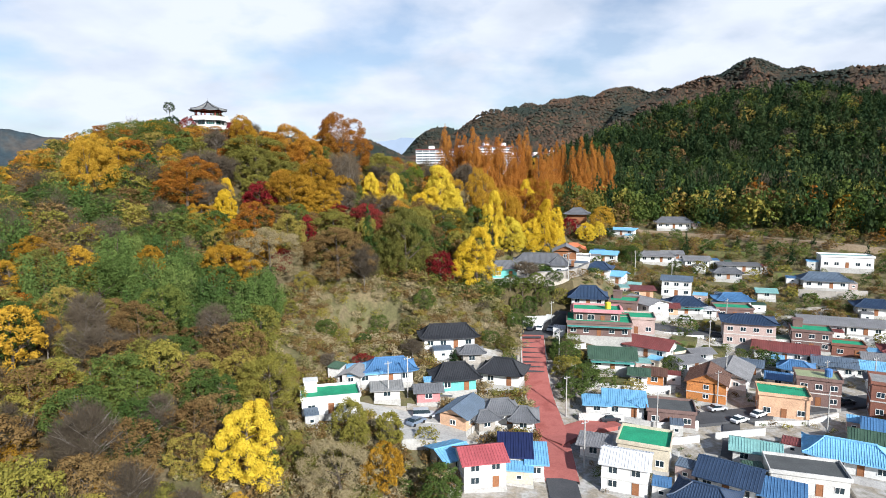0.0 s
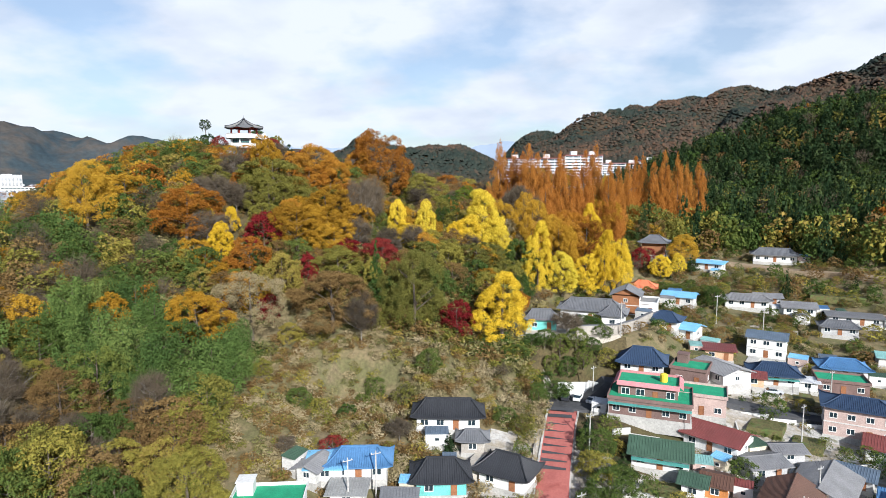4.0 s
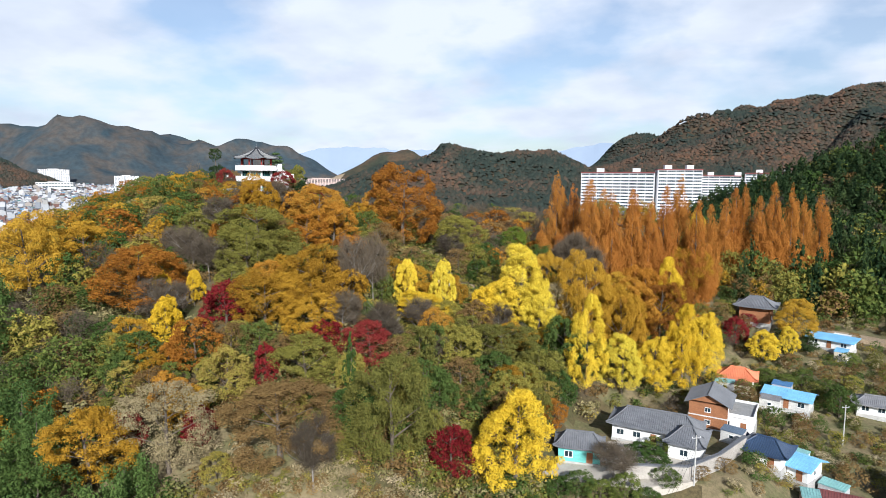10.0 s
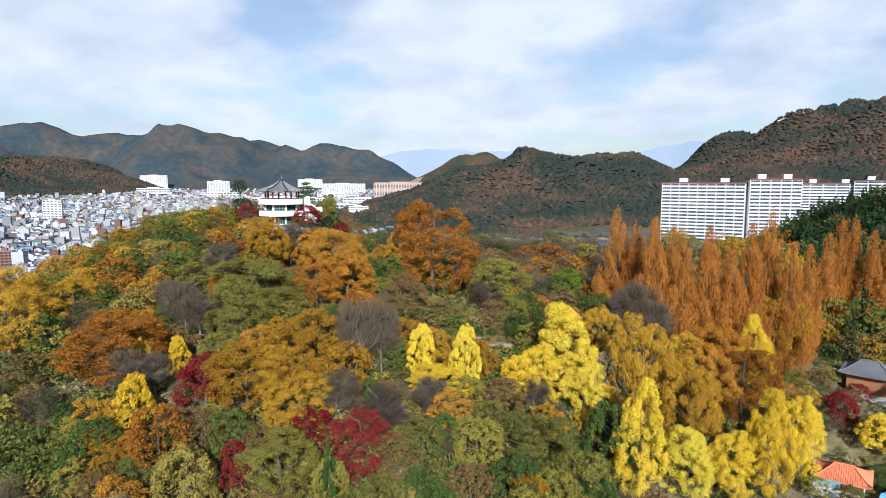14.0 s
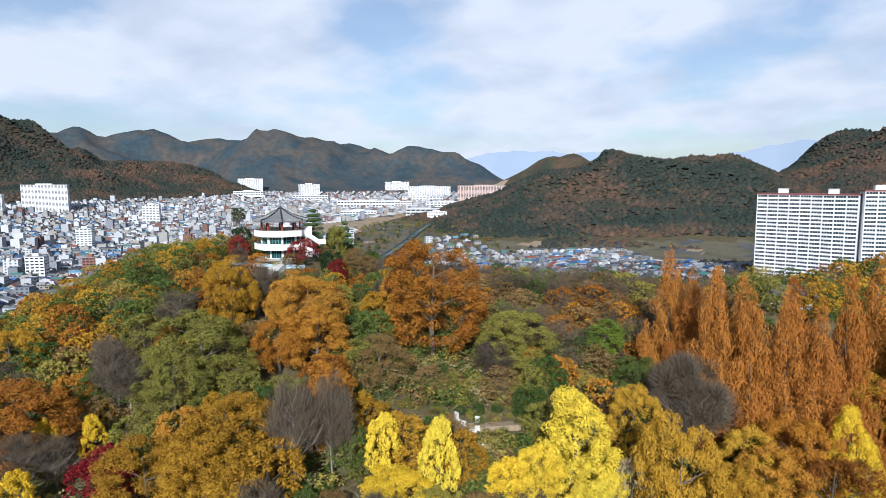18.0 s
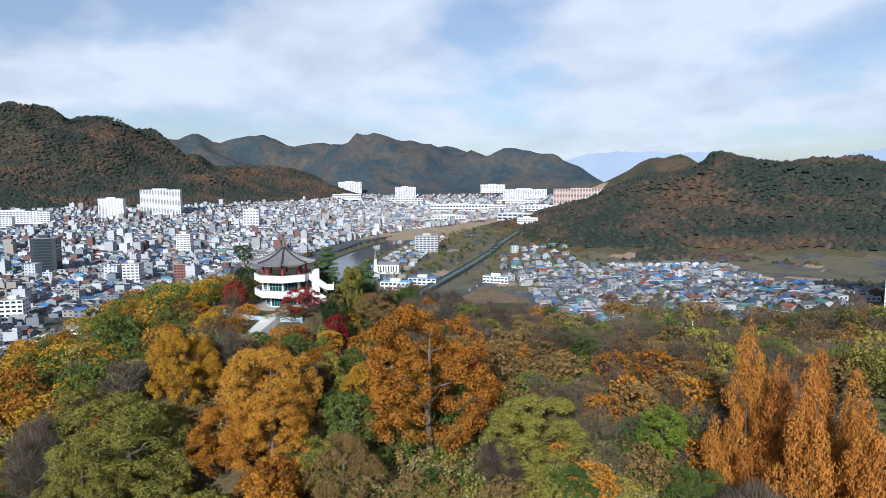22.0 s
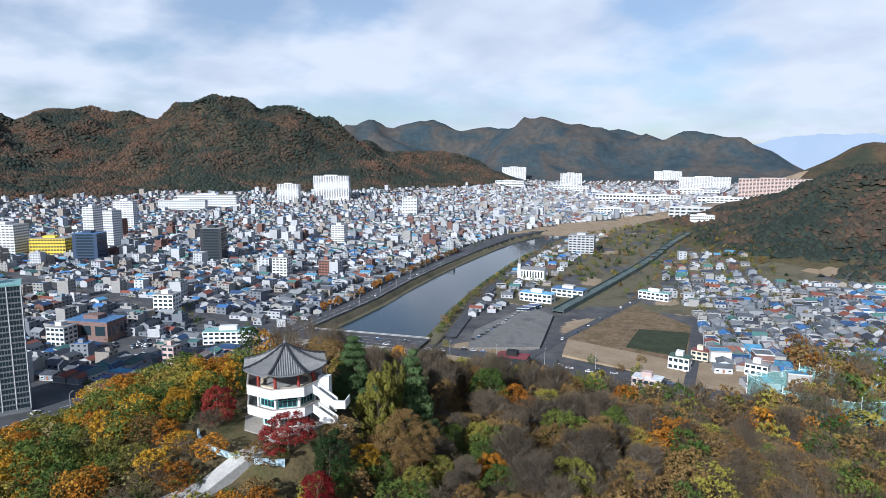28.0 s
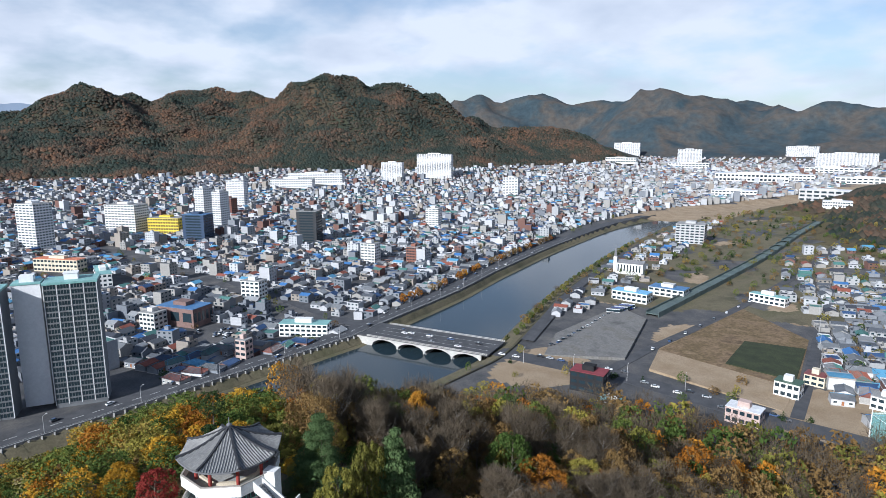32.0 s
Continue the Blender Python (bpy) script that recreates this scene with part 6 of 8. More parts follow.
def lot_rows(s0, s1, n0, n1, ds, dn, block_s, block_n, street, keep=0.93):
    for s in np.arange(s0, s1, ds):
        for n in np.arange(n0, n1, dn):
            if (s % block_s) < street or (n % block_n) < street or rng.random() > keep:
                continue
            c = float(river_line(np.array(float(s))))
            lots.append((s + rng.uniform(-1.5, 1.5), n + c + rng.uniform(-1.5, 1.5)))


lot_rows(250, 1000, -900, -70, 10.2, 9.8, 71.4, 49, 5)
lot_rows(1000, 2000, -1500, -84, 13, 12.5, 78, 62, 8)
lot_rows(2000, 3700, -1500, -100, 17, 16, 102, 80, 10, 0.9)
lot_rows(600, 1250, 46, 112, 15, 14, 62, 50, 8, 0.62)
lot_rows(530, 860, 222, 470, 11.5, 11, 60, 56, 6, 0.95)
lot_rows(740, 1000, 205, 300, 15, 14, 60, 56, 8, 0.6)
lot_rows(250, 1000, -1700, -900, 14, 13.5, 84, 67, 10, 0.85)
OPEN = [(-444, 263, 17), (-560, 395, 12), (-690, 150, 18)]
houses_far = []
near = []
for s, n in lots:
    x, y = rv(s, n)
    g = ground_z(x, y)
    rw = float(river_way(np.array([x]), np.array([y]))[1][0])
    if abs(rw) < 44 or (rw < 0 and rw > -70) or g > 14 + 0.012 * math.hypot(x, y) or math.hypot(x, y - 200) > 3900:
        continue
    if any(math.hypot(x - a, y - b) < r + 5 for a, b, r in LANDMARKS + OPEN):
        continue
    bs, bn = s, n
    dist_road = min(np.hypot(*(np.array((x, y)) - np.array(rv(545 + (bn_ + 48) * -0.28, bn_)))) for bn_ in range(-540, -40, 20))
    if dist_road < 15 or g > 42 or (y < 620 and x > -120):
        continue
    if 560 < s < 735 and 40 < n < 222 and not (640 < s and n < 70):
        continue
    houses_far.append((x, y, g))
houses_far.sort(key=lambda q: math.hypot(q[0] + 60, q[1] - 300))
for i, (x, y, g) in enumerate(houses_far[:108]):
    k = int(rng.choice(6, p=[0.40, 0.08, 0.02, 0.34, 0.06, 0.10]))
    m = pose(x, y, g + 0.25, 0, 0, A0 + rng.choice([0, 90, 180, 270]) + rng.normal(0, 5))
    if k < len(PROTOS) and PROTOS[k].matrix_basis.translation.z < -30:
        PROTOS[k].matrix_basis = m
    else:
        copy_thing(PROTOS[k], m)
for nm, c in zip("abcdefgh", TOWN_WALLS):
    M["far_wall_" + nm] = surface("far_wall_" + nm, [tuple(v * 0.70 for v in c), tuple(v * 0.82 for v in c)], 0.05, 0.8, 0.85, dirt=0.15, bump=0)
for nm, c in zip("abcdefghij", TOWN_ROOFS):
    M["far_roof_" + nm] = surface("far_roof_" + nm, [tuple(v * 0.85 for v in c), c], 0.05, 0.8, 0.75, dirt=0.2, bump=0)


def town_mass(rows, name, label):
    """Houses too many to count, joined: walls, ridged or flat roofs, roof rooms and dark windows."""
    V, F, I = [], [], []
    mats = ["far_wall_" + c for c in "abcdefgh"] + ["far_roof_" + c for c in "abcdefghij"] + ["glass"]
    for x, y, g in rows:
        far = math.hypot(x, y - 250)
        st = int(rng.choice([1, 2, 3, 4, 6], p=[0.64, 0.23, 0.08, 0.035, 0.015]))
        # mostly nearer houses: dark roofs, with walls darkened too in place of cloud shade
        old = far < 620 + 120 * math.sin(x / 90) or rng.random() < 0.25
        wi = int(rng.choice([1, 2, 4, 6, 7, 0])) if old else int(rng.choice([0, 3, 6, 1, 4, 5, 2, 0]))
        ri = 8 + int(rng.choice([0, 2, 5, 8, 3, 3, 4, 2, 5, 8, 9, 7, 1])) if old else 8 + int(rng.integers(0, 10))
        if old and st > 2 and rng.random() < 0.6:
            st = 1
        if st > 1 and float(river_way(np.array([x]), np.array([y]))[1][0]) > 40 and rng.random() < 0.8:
            st = 1
        w, d = rng.uniform(6.5, 11) + st * 0.5, rng.uniform(6, 9) + st * 0.5
        h = 2.9 * st + 0.3
        a = radians(A0 + rng.choice([0, 90]) + rng.normal(0, 5))
        c, s = math.cos(a), math.sin(a)
        rise = rng.uniform(1.0, 2.0) if st < 3 and rng.random() < 0.6 else 0.0
        b = len(V)
        e = 0.4 if rise else 0.0
        loc = [(-w / 2, -d / 2, -2), (w / 2, -d / 2, -2), (w / 2, d / 2, -2), (-w / 2, d / 2, -2), (-w / 2, -d / 2, h), (w / 2, -d / 2, h), (w / 2, d / 2, h), (-w / 2, d / 2, h), (-w / 2, 0, h + rise), (w / 2, 0, h + rise)]
        fc = [((0, 1, 5, 4), wi), ((2, 3, 7, 6), wi), ((1, 2, 6, 5), wi), ((3, 0, 4, 7), wi)]
        if rise:
            loc += [(-w / 2 - e, -d / 2 - e, h - 0.25), (w / 2 + e, -d / 2 - e, h - 0.25), (w / 2 + e, 0, h + rise + 0.1), (-w / 2 - e, 0, h + rise + 0.1), (w / 2 + e, d / 2 + e, h - 0.25), (-w / 2 - e, d / 2 + e, h - 0.25)]
            fc += [((5, 6, 9), wi), ((7, 4, 8), wi), ((10, 11, 12, 13), ri), ((13, 12, 14, 15), ri)]
        else:
            q = 0.35
            loc += [(-w / 2 + q, -d / 2 + q, h), (w / 2 - q, -d / 2 + q, h), (w / 2 - q, d / 2 - q, h), (-w / 2 + q, d / 2 - q, h)]
            loc += [(p[0], p[1], h - 0.6) for p in loc[10:14]]
            fc += [((4, 5, 11, 10), wi), ((5, 6, 12, 11), wi), ((6, 7, 13, 12), wi), ((7, 4, 10, 13), wi), ((10, 11, 15, 14), wi), ((11, 12, 16, 15), wi), ((12, 13, 17, 16), wi), ((13, 10, 14, 17), wi), ((14, 15, 16, 17), ri)]
            if rng.random() < 0.5:
                k = len(loc)
                rx, ry = rng.uniform(-w / 5, w / 5), rng.uniform(-d / 5, d / 5)
                loc += [(rx + i * 1.6, ry + j * 1.5, z) for z in (h - 0.6, h + 2.0) for i, j in ((-1, -1), (1, -1), (1, 1), (-1, 1))]
                fc += [((k, k + 1, k + 5, k + 4), wi), ((k + 1, k + 2, k + 6, k + 5), wi), ((k + 2, k + 3, k + 7, k + 6), wi), ((k + 3, k, k + 4, k + 7), wi), ((k + 4, k + 5, k + 6, k + 7), ri)]
        if far < 900:
            for sy in (-1, 1):
                for fl in range(st):
                    nw = max(1, int(w / 3.4))
                    for i in range(nw):
                        xx = -w / 2 + w * (i + 0.5) / nw
                        k = len(loc)
                        yy = sy * (d / 2 + 0.04)
                        loc += [(xx - 0.8, yy, fl * 3 + 1), (xx + 0.8, yy, fl * 3 + 1), (xx + 0.8, yy, fl * 3 + 2.2), (xx - 0.8, yy, fl * 3 + 2.2)]
                        fc.append(((k, k + 1, k + 2, k + 3) if sy < 0 else (k + 1, k, k + 3, k + 2), 18))
        V += [(x + c * p[0] - s * p[1], y + s * p[0] + c * p[1], g + p[2]) for p in loc]
        F += [tuple(b + i for i in f) for f, _ in fc]
        I += [m for _, m in fc]
    ob = new(name, mesh_from(name, V, F, mats, I))
    return tagged(ob, label, "town", kind="stuff")


town_mass(houses_far[108:3200], "town_quarter", "dense low town of plaster houses with grey and blue roofs")
town_mass(houses_far[3200:], "far_town", "far spread of pale low town houses")


# ---- trees ----
def leaf_cards(pos, nrm, size, rs, long=1.0, up=0.0):
    """One small three-cornered leaf for each place, facing about along its normal."""
    n = len(pos)
    nrm = nrm + rs.normal(0, 0.38, (n, 3))
    nrm /= np.linalg.norm(nrm, axis=1, keepdims=True) + 1e-9
    t = rs.normal(0, 1, (n, 3))
    t[:, 2] += up
    t -= (t * nrm).sum(1, keepdims=True) * nrm
    t /= np.linalg.norm(t, axis=1, keepdims=True) + 1e-9
    b = np.cross(nrm, t)
    s = (size * rs.uniform(0.6, 1.3, n))[:, None]
    v = np.stack([pos - t * s * long * 0.8 - b * s * 0.72, pos - t * s * long * 0.7 + b * s * 0.72, pos + t * s * long * 1.1], 1)
    return v.reshape(-1, 3)


def sphere_dirs(n, rs, bias=0.25):
    d = rs.normal(0, 1, (n, 3))
    d /= np.linalg.norm(d, axis=1, keepdims=True)
    d[:, 2] += bias
    return d / np.linalg.norm(d, axis=1, keepdims=True)


def clumps_round(rs, n, rx, rz, zc, r0):
    d = sphere_dirs(n, rs, 0.1)
    k = np.where(rs.uniform(0, 1, n) < 0.72, rs.uniform(0.82, 1.04, n), rs.uniform(0.35, 0.8, n))[:, None]
    c = d * k * np.array((rx, rx, rz)) + np.array((0, 0, zc))
    return c, r0 * rs.uniform(0.7, 1.25, n)


def clumps_boughs(rs, n, rx, rz, zc):
    """A crown of separate boughs: each a rounded head that carries its own tufts of leaves, with hollows between."""
    m = 15
    i = np.arange(m) + rs.uniform(-0.3, 0.3, m)
    up = 1 - 1.8 * (i + 0.5) / m
    ang = i * 2.4 + rs.uniform(0, math.tau)
    flat = np.sqrt(np.clip(1 - up * up, 0, 1))
    reach = rs.uniform(0.46, 0.74, m)[:, None]
    heads = np.stack([flat * np.cos(ang), flat * np.sin(ang), up], 1) * reach * np.array((rx, rx, rz))
    wide = rs.uniform(0.40, 0.54, m) * rx
    c, r = [], []
    for k in range(m):
        d = sphere_dirs(n // m, rs, 0.35)
        d = d + 0.55 * heads[k] / (np.linalg.norm(heads[k]) + 1e-6)
        d /= np.linalg.norm(d, axis=1, keepdims=True)
        p = heads[k] + d * wide[k] * rs.uniform(0.85, 1.05, len(d))[:, None]
        inside = np.zeros(len(d), bool)
        for j in range(m):
            inside |= (np.linalg.norm(p - heads[j], axis=1) < wide[j] * 0.72) & (j != k)
        c.append(p[~inside])
        r.append(wide[k] * rs.uniform(0.22, 0.34, int((~inside).sum())))
    return np.concatenate(c) + np.array((0, 0, zc)), np.concatenate(r)


def clumps_spire(rs, n, rx, z0, z1, r0, power=0.9):
    u = rs.uniform(0, 1, n) ** 0.8
    rad = rx * (1 - u) ** power * rs.uniform(0.45, 1.0, n)
    a = rs.uniform(0, math.tau, n)
    return np.stack([rad * np.cos(a), rad * np.sin(a), z0 + (z1 - z0) * u], 1), r0 * (0.6 + 0.5 * (1 - u)) * rs.uniform(0.8, 1.2, n)


def clumps_cone(rs, n, rx, z0, z1):
    """A pointed tree: short rising boughs in loose whorls, longest at the foot."""
    u = 1 - rs.uniform(0, 1, n) ** 0.6
    u = np.round(u * 13) / 13 + rs.normal(0, 0.016, n)
    u = np.clip(u, 0, 0.985)
    a = rs.uniform(0, math.tau, n)
    rad = rx * (1 - u) ** 0.85 * (0.75 + 0.25 * np.sin(3 * a + 9 * u)) * np.where(rs.uniform(0, 1, n) < 0.7, rs.uniform(0.8, 1.05, n), rs.uniform(0.2, 0.8, n))
    return np.stack([rad * np.cos(a), rad * np.sin(a), z0 + (z1 - z0) * u + 0.18 * rad], 1), (0.34 + 0.56 * (1 - u)) * rs.uniform(0.75, 1.25, n)


def crown_verts(kind, seed, leaves, size):
    """A crown for a tree 10 m high and about 8 m across."""
    rs = np.random.default_rng(seed)
    long, up, squash = 1.0, 0.0, 0.92
    if kind == "ginkgo":
        c, r = clumps_boughs(rs, 330, 3.5, 5.0, 4.8)
        c[:, :2] *= (1.22 - 0.07 * c[:, 2:3])
        long, up = 1.15, 0.4
    elif kind == "redwood":
        c, r = clumps_cone(rs, 150, 3.9, 0.4, 9.8)
        long, up, squash = 1.2, 0.6, 1.0
    elif kind in ("pine", "cypress"):
        c, r = clumps_cone(rs, 80, 3.5, 1.0, 9.7)
        squash = 0.8
    elif kind == "cedar":
        c, r = clumps_spire(rs, 150, 4.4, 0.6, 9.5, 1.1, 0.75)
        c[:, 2] = np.round(c[:, 2] / 0.85) * 0.85 + 0.08 * c[:, 0]
        squash = 0.42
    elif kind == "bamboo":
        a, q = rs.uniform(0, math.tau, 26), np.sqrt(rs.uniform(0, 1, 26)) * 3.4
        h = rs.uniform(5.5, 9.4, 26)
        c = np.concatenate([np.stack([q * np.cos(a) * (1 + 0.1 * k), q * np.sin(a) * (1 + 0.1 * k), h * (0.45 + 0.18 * k)], 1) for k in range(4)])
        r = np.tile(0.85, len(c))
        long, up, squash = 1.5, -0.8, 1.3
    elif kind == "scrub":
        c, r = clumps_round(rs, 18, 3.4, 2.6, 3.6, 1.7)
        squash = 1.0
    else:
        c, r = clumps_boughs(rs, 330, 3.8, 4.6, 5.0)
    w = r**2 / (r**2).sum()
    pick = rs.choice(len(c), leaves, p=w)
    d = sphere_dirs(leaves, rs, 0.25)
    pos = c[pick] + d * (r[pick] * rs.uniform(0.7, 1.05, leaves))[:, None] * np.array((1, 1, squash))
    return leaf_cards(pos, d, size, rs, long, up)


def quads_mesh(name, v, mat, tint=None):
    n = len(v) // 3
    me = bpy.data.meshes.new(name)
    me.vertices.add(len(v))
    me.vertices.foreach_set("co", np.asarray(v, np.float32).ravel())
    me.loops.add(3 * n)
    me.loops.foreach_set("vertex_index", np.arange(3 * n, dtype=np.int32))
    me.polygons.add(n)
    me.polygons.foreach_set("loop_start", np.arange(0, 3 * n, 3, dtype=np.int32))
    me.materials.append(M[mat])
    if tint is not None:
        me.attributes.new("tint", "FLOAT", "FACE").data.foreach_set("value", np.asarray(tint, np.float32))
    me.update()
    me.validate()
    return me


def limb_bm(seed, high=10.0, crown=0.55, n=9, r=0.24, twig=0, spread=0.36):
    rnd = random.Random(seed)
    bm = bmesh.new()
    z1 = high * crown
    p = Vector((0, 0, -0.6))
    q = Vector((rnd.uniform(-0.3, 0.3), rnd.uniform(-0.3, 0.3), z1 * 0.55))
    tube(bm, p, q, r, r * 0.75)
    top = Vector((rnd.uniform(-0.5, 0.5), rnd.uniform(-0.5, 0.5), high * 0.85))
    tube(bm, q, top, r * 0.75, r * 0.15)
    for k in range(n):
        a = k * 2.4 + rnd.uniform(-0.4, 0.4)
        u = rnd.uniform(0.0, 0.75)
        s = q.lerp(top, u)
        L = high * spread * (1 - 0.55 * u)
        e = s + Vector((math.cos(a) * L, math.sin(a) * L, L * rnd.uniform(0.45, 1.0)))
        tube(bm, s, e, r * 0.4 * (1 - u * 0.5), r * 0.08, 4)
        for t in range(twig):
            b = s.lerp(e, rnd.uniform(0.3, 1))
            a2 = a + rnd.uniform(-1.3, 1.3)
            l2 = L * rnd.uniform(0.3, 0.6)
            g = b + Vector((math.cos(a2) * l2, math.sin(a2) * l2, l2 * rnd.uniform(0.5, 1.3)))
            tube(bm, b, g, 0.035, 0.012, 3)
    return bm


def twig_verts(seed, n, long=0.42, wide=0.016):
    """Fine bare twigs as thin slivers fanning up and out."""
    rs = np.random.default_rng(seed)
    c, r = clumps_round(rs, 40, 3.2, 3.0, 6.3, 1.2)
    pick = rs.integers(0, len(c), n)
    d = sphere_dirs(n, rs, 0.5)
    pos = c[pick] + d * (r[pick] * rs.uniform(0.1, 1.1, n))[:, None]
    t = d + np.array((0, 0, 0.5)) + rs.normal(0, 0.35, (n, 3))
    t /= np.linalg.norm(t, axis=1, keepdims=True)
    b = np.cross(t, rs.normal(0, 1, (n, 3)))
    b /= np.linalg.norm(b, axis=1, keepdims=True) + 1e-9
    L = long * rs.uniform(0.5, 1.5, n)[:, None]
    return np.stack([pos - b * wide * 1.3, pos + b * wide * 1.3, pos + t * L * 2.2], 1).reshape(-1, 3)


# species: leaf colour, crown shape, leaves, leaf size, words, category
SPECIES = {
    "oak": ("oak", "round", 3500, 0.178, "oak tree with dense rust-orange autumn leaves", "oak tree"),
    "gold": ("gold", "round", 3325, 0.178, "broad tree with golden-orange autumn leaves", "autumn tree"),
    "ginkgo": ("ginkgo", "ginkgo", 3500, 0.158, "ginkgo tree with bright yellow leaves", "ginkgo tree"),
    "redwood": ("redwood", "redwood", 3500, 0.158, "tall pointed dawn redwood with rust-brown needles", "redwood tree"),
    "maple": ("maple", "round", 2800, 0.165, "maple tree with deep red leaves", "maple tree"),
    "olive": ("olive", "round", 3325, 0.172, "broadleaf tree turning olive and yellow", "broadleaf tree"),
    "green": ("green", "round", 3150, 0.172, "dense evergreen broadleaf tree", "evergreen tree"),
    "zelkova": ("brown", "round", 4550, 0.145, "large zelkova tree with brown-gold leaves", "zelkova tree"),
    "brown": ("brown", "round", 2100, 0.172, "half-bare tree with brown leaves", "half-bare tree"),
    "pine": ("pine", "pine", 3150, 0.165, "dark green conifer with dense needles", "conifer"),
    "cypress": ("green", "cypress", 2625, 0.158, "slender upright green cypress tree", "cypress"),
    "cedar": ("cedar", "cedar", 5600, 0.172, "tall cedar with layered dark green boughs", "cedar tree"),
    "bamboo": ("bamboo", "bamboo", 2975, 0.158, "feathery clump of green bamboo", "bamboo"),
    "straw": ("straw", "round", 2100, 0.165, "shrubby tree with pale seed heads", "shrubby tree"),
    "roundpine": ("pine", "round", 3300, 0.16, "round-headed dark green pine", "pine tree"),
    "lime": ("lime", "round", 3000, 0.165, "round broadleaf tree with bright lime-green leaves", "broadleaf tree"),
    "twigs": ("twigs", "twigs", 2625, 0.165, "bare grey tree with fine twigs", "bare tree"),
}
TREE_PROTO = {}


def tree_proto(sp, var):
    if (sp, var) in TREE_PROTO:
        return TREE_PROTO[sp, var]
    leaf, shape, n, size, words, cat = SPECIES[sp]
    seed = 100 * list(SPECIES).index(sp) + var
    if var > 5:
        n, size = int(n * 8.5), size * 0.43
    elif var > 2:
        n, size = int(n * 2.0), size * 0.82
    else:
        n, size = int(n * 2.6), size * 0.86
    if shape == "twigs":
        crown = quads_mesh("twig_crown", twig_verts(seed, int(n * 1.5)), "leaf_twigs")
        trunk = bm_mesh("trunk", limb_bm(seed, n=16, twig=5, r=0.2), "bark_pale")
    else:
        crown = quads_mesh("crown", crown_verts(shape, seed, n, size), "leaf_" + leaf)
        trunk = bm_mesh("trunk", limb_bm(seed, crown=0.3 if shape in ("redwood", "pine", "cedar", "cypress") else 0.5, n=8, spread=0.15 if shape in ("redwood", "pine", "cedar", "cypress", "ginkgo") else 0.3), "bark")
    TREE_PROTO[sp, var] = (trunk, crown)
    return TREE_PROTO[sp, var]


planted = []


def plant(sp, x, y, w, h, rnd, z=None, note="", light=False):
    leaf, shape, n, size, words, cat = SPECIES[sp]
    trunk, crown = tree_proto(sp, rnd.randrange(3) + 3 if light else (rnd.randrange(2) + 6 if w > 10.5 else rnd.randrange(3)))
    z = ground_z(x, y) if z is None else z
    root = thing(cat.replace(" ", "_").replace("-", "_"), note or words, cat, "trees on the hill")
    root.matrix_basis = Matrix.LocRotScale((x, y, z - 0.1), Euler((0, 0, rnd.uniform(0, 6.28))), (w / 7.6, w / 7.6, h / 10.0))
    stem = part("culm_clump" if sp == "bamboo" else "trunk", trunk, "", root)
    if sp == "bamboo":
        tagged(stem, kind="stuff")
    part("twig_crown" if shape == "twigs" else "crown", crown, "", root)
    planted.append((x, y, w))


HERO = []
HERO.append(("gold", [
    (-94.0, 131.9, 13.5, 9.3),
    (-96.4, 143.5, 9.3, 8.5),
    (-78.3, 118.9, 5.0, 8.5),
    (-72.9, 150.9, 8.4, 10.4),
    (-61.6, 99.7, 5.7, 7.4),
    (-10.0, 97.6, 6.6, 9.5),
    (-107.0, 187.3, 15.9, 21.7),
    (-105.3, 201.2, 14.3, 13.8),
    (-55.1, 155.8, 13.8, 15.4),
    (-43.3, 207.0, 16.0, 17.5),
    (-48.5, 197.5, 14.5, 15.5),
    (-38.5, 199.0, 12.0, 12.0),
    (2.9, 265.3, 10.6, 18.9),
    (23.5, 268.0, 14.0, 18.0),
    (43.3, 302.5, 15.9, 21.1),
    (75.3, 292.9, 12.8, 13.3),
    (26.0, 249.0, 12.0, 22.0),
    (20.4, 258.3, 16.4, 15.7),
    (-36.0, 208.6, 10.5, 13.8),
    (-45.0, 202.0, 11.3, 14.8),
    (-73.7, 231.7, 11.6, 16.9),
    (49.6, 336.2, 8.4, 24.0),
]))
HERO.append(("gold", [
    (-112.5, 252.0, 5.5, 6.5),
]))
HERO.append(("oak", [
    (-86.6, 122.3, 9.2, 8.1),
    (-71.5, 105.2, 10.0, 7.7),
    (-80.0, 192.2, 19.3, 16.8),
    (-59.5, 240.0, 15.0, 17.0),
    (-53.0, 236.0, 14.0, 14.5),
    (-58.0, 231.0, 12.0, 12.0),
    (-42.0, 262.0, 23.0, 27.0),
    (-48.5, 259.0, 12.0, 17.5),
    (27.0, 262.0, 15.0, 20.0),
    (36.0, 270.0, 15.0, 19.5),
    (31.0, 277.0, 14.0, 20.0),
]))
HERO.append(("brown", [
    (-63.3, 125.6, 11.8, 12.9),
    (-8.9, 226.0, 10.2, 10.8),
    (-40.6, 240.9, 11.0, 13.3),
]))
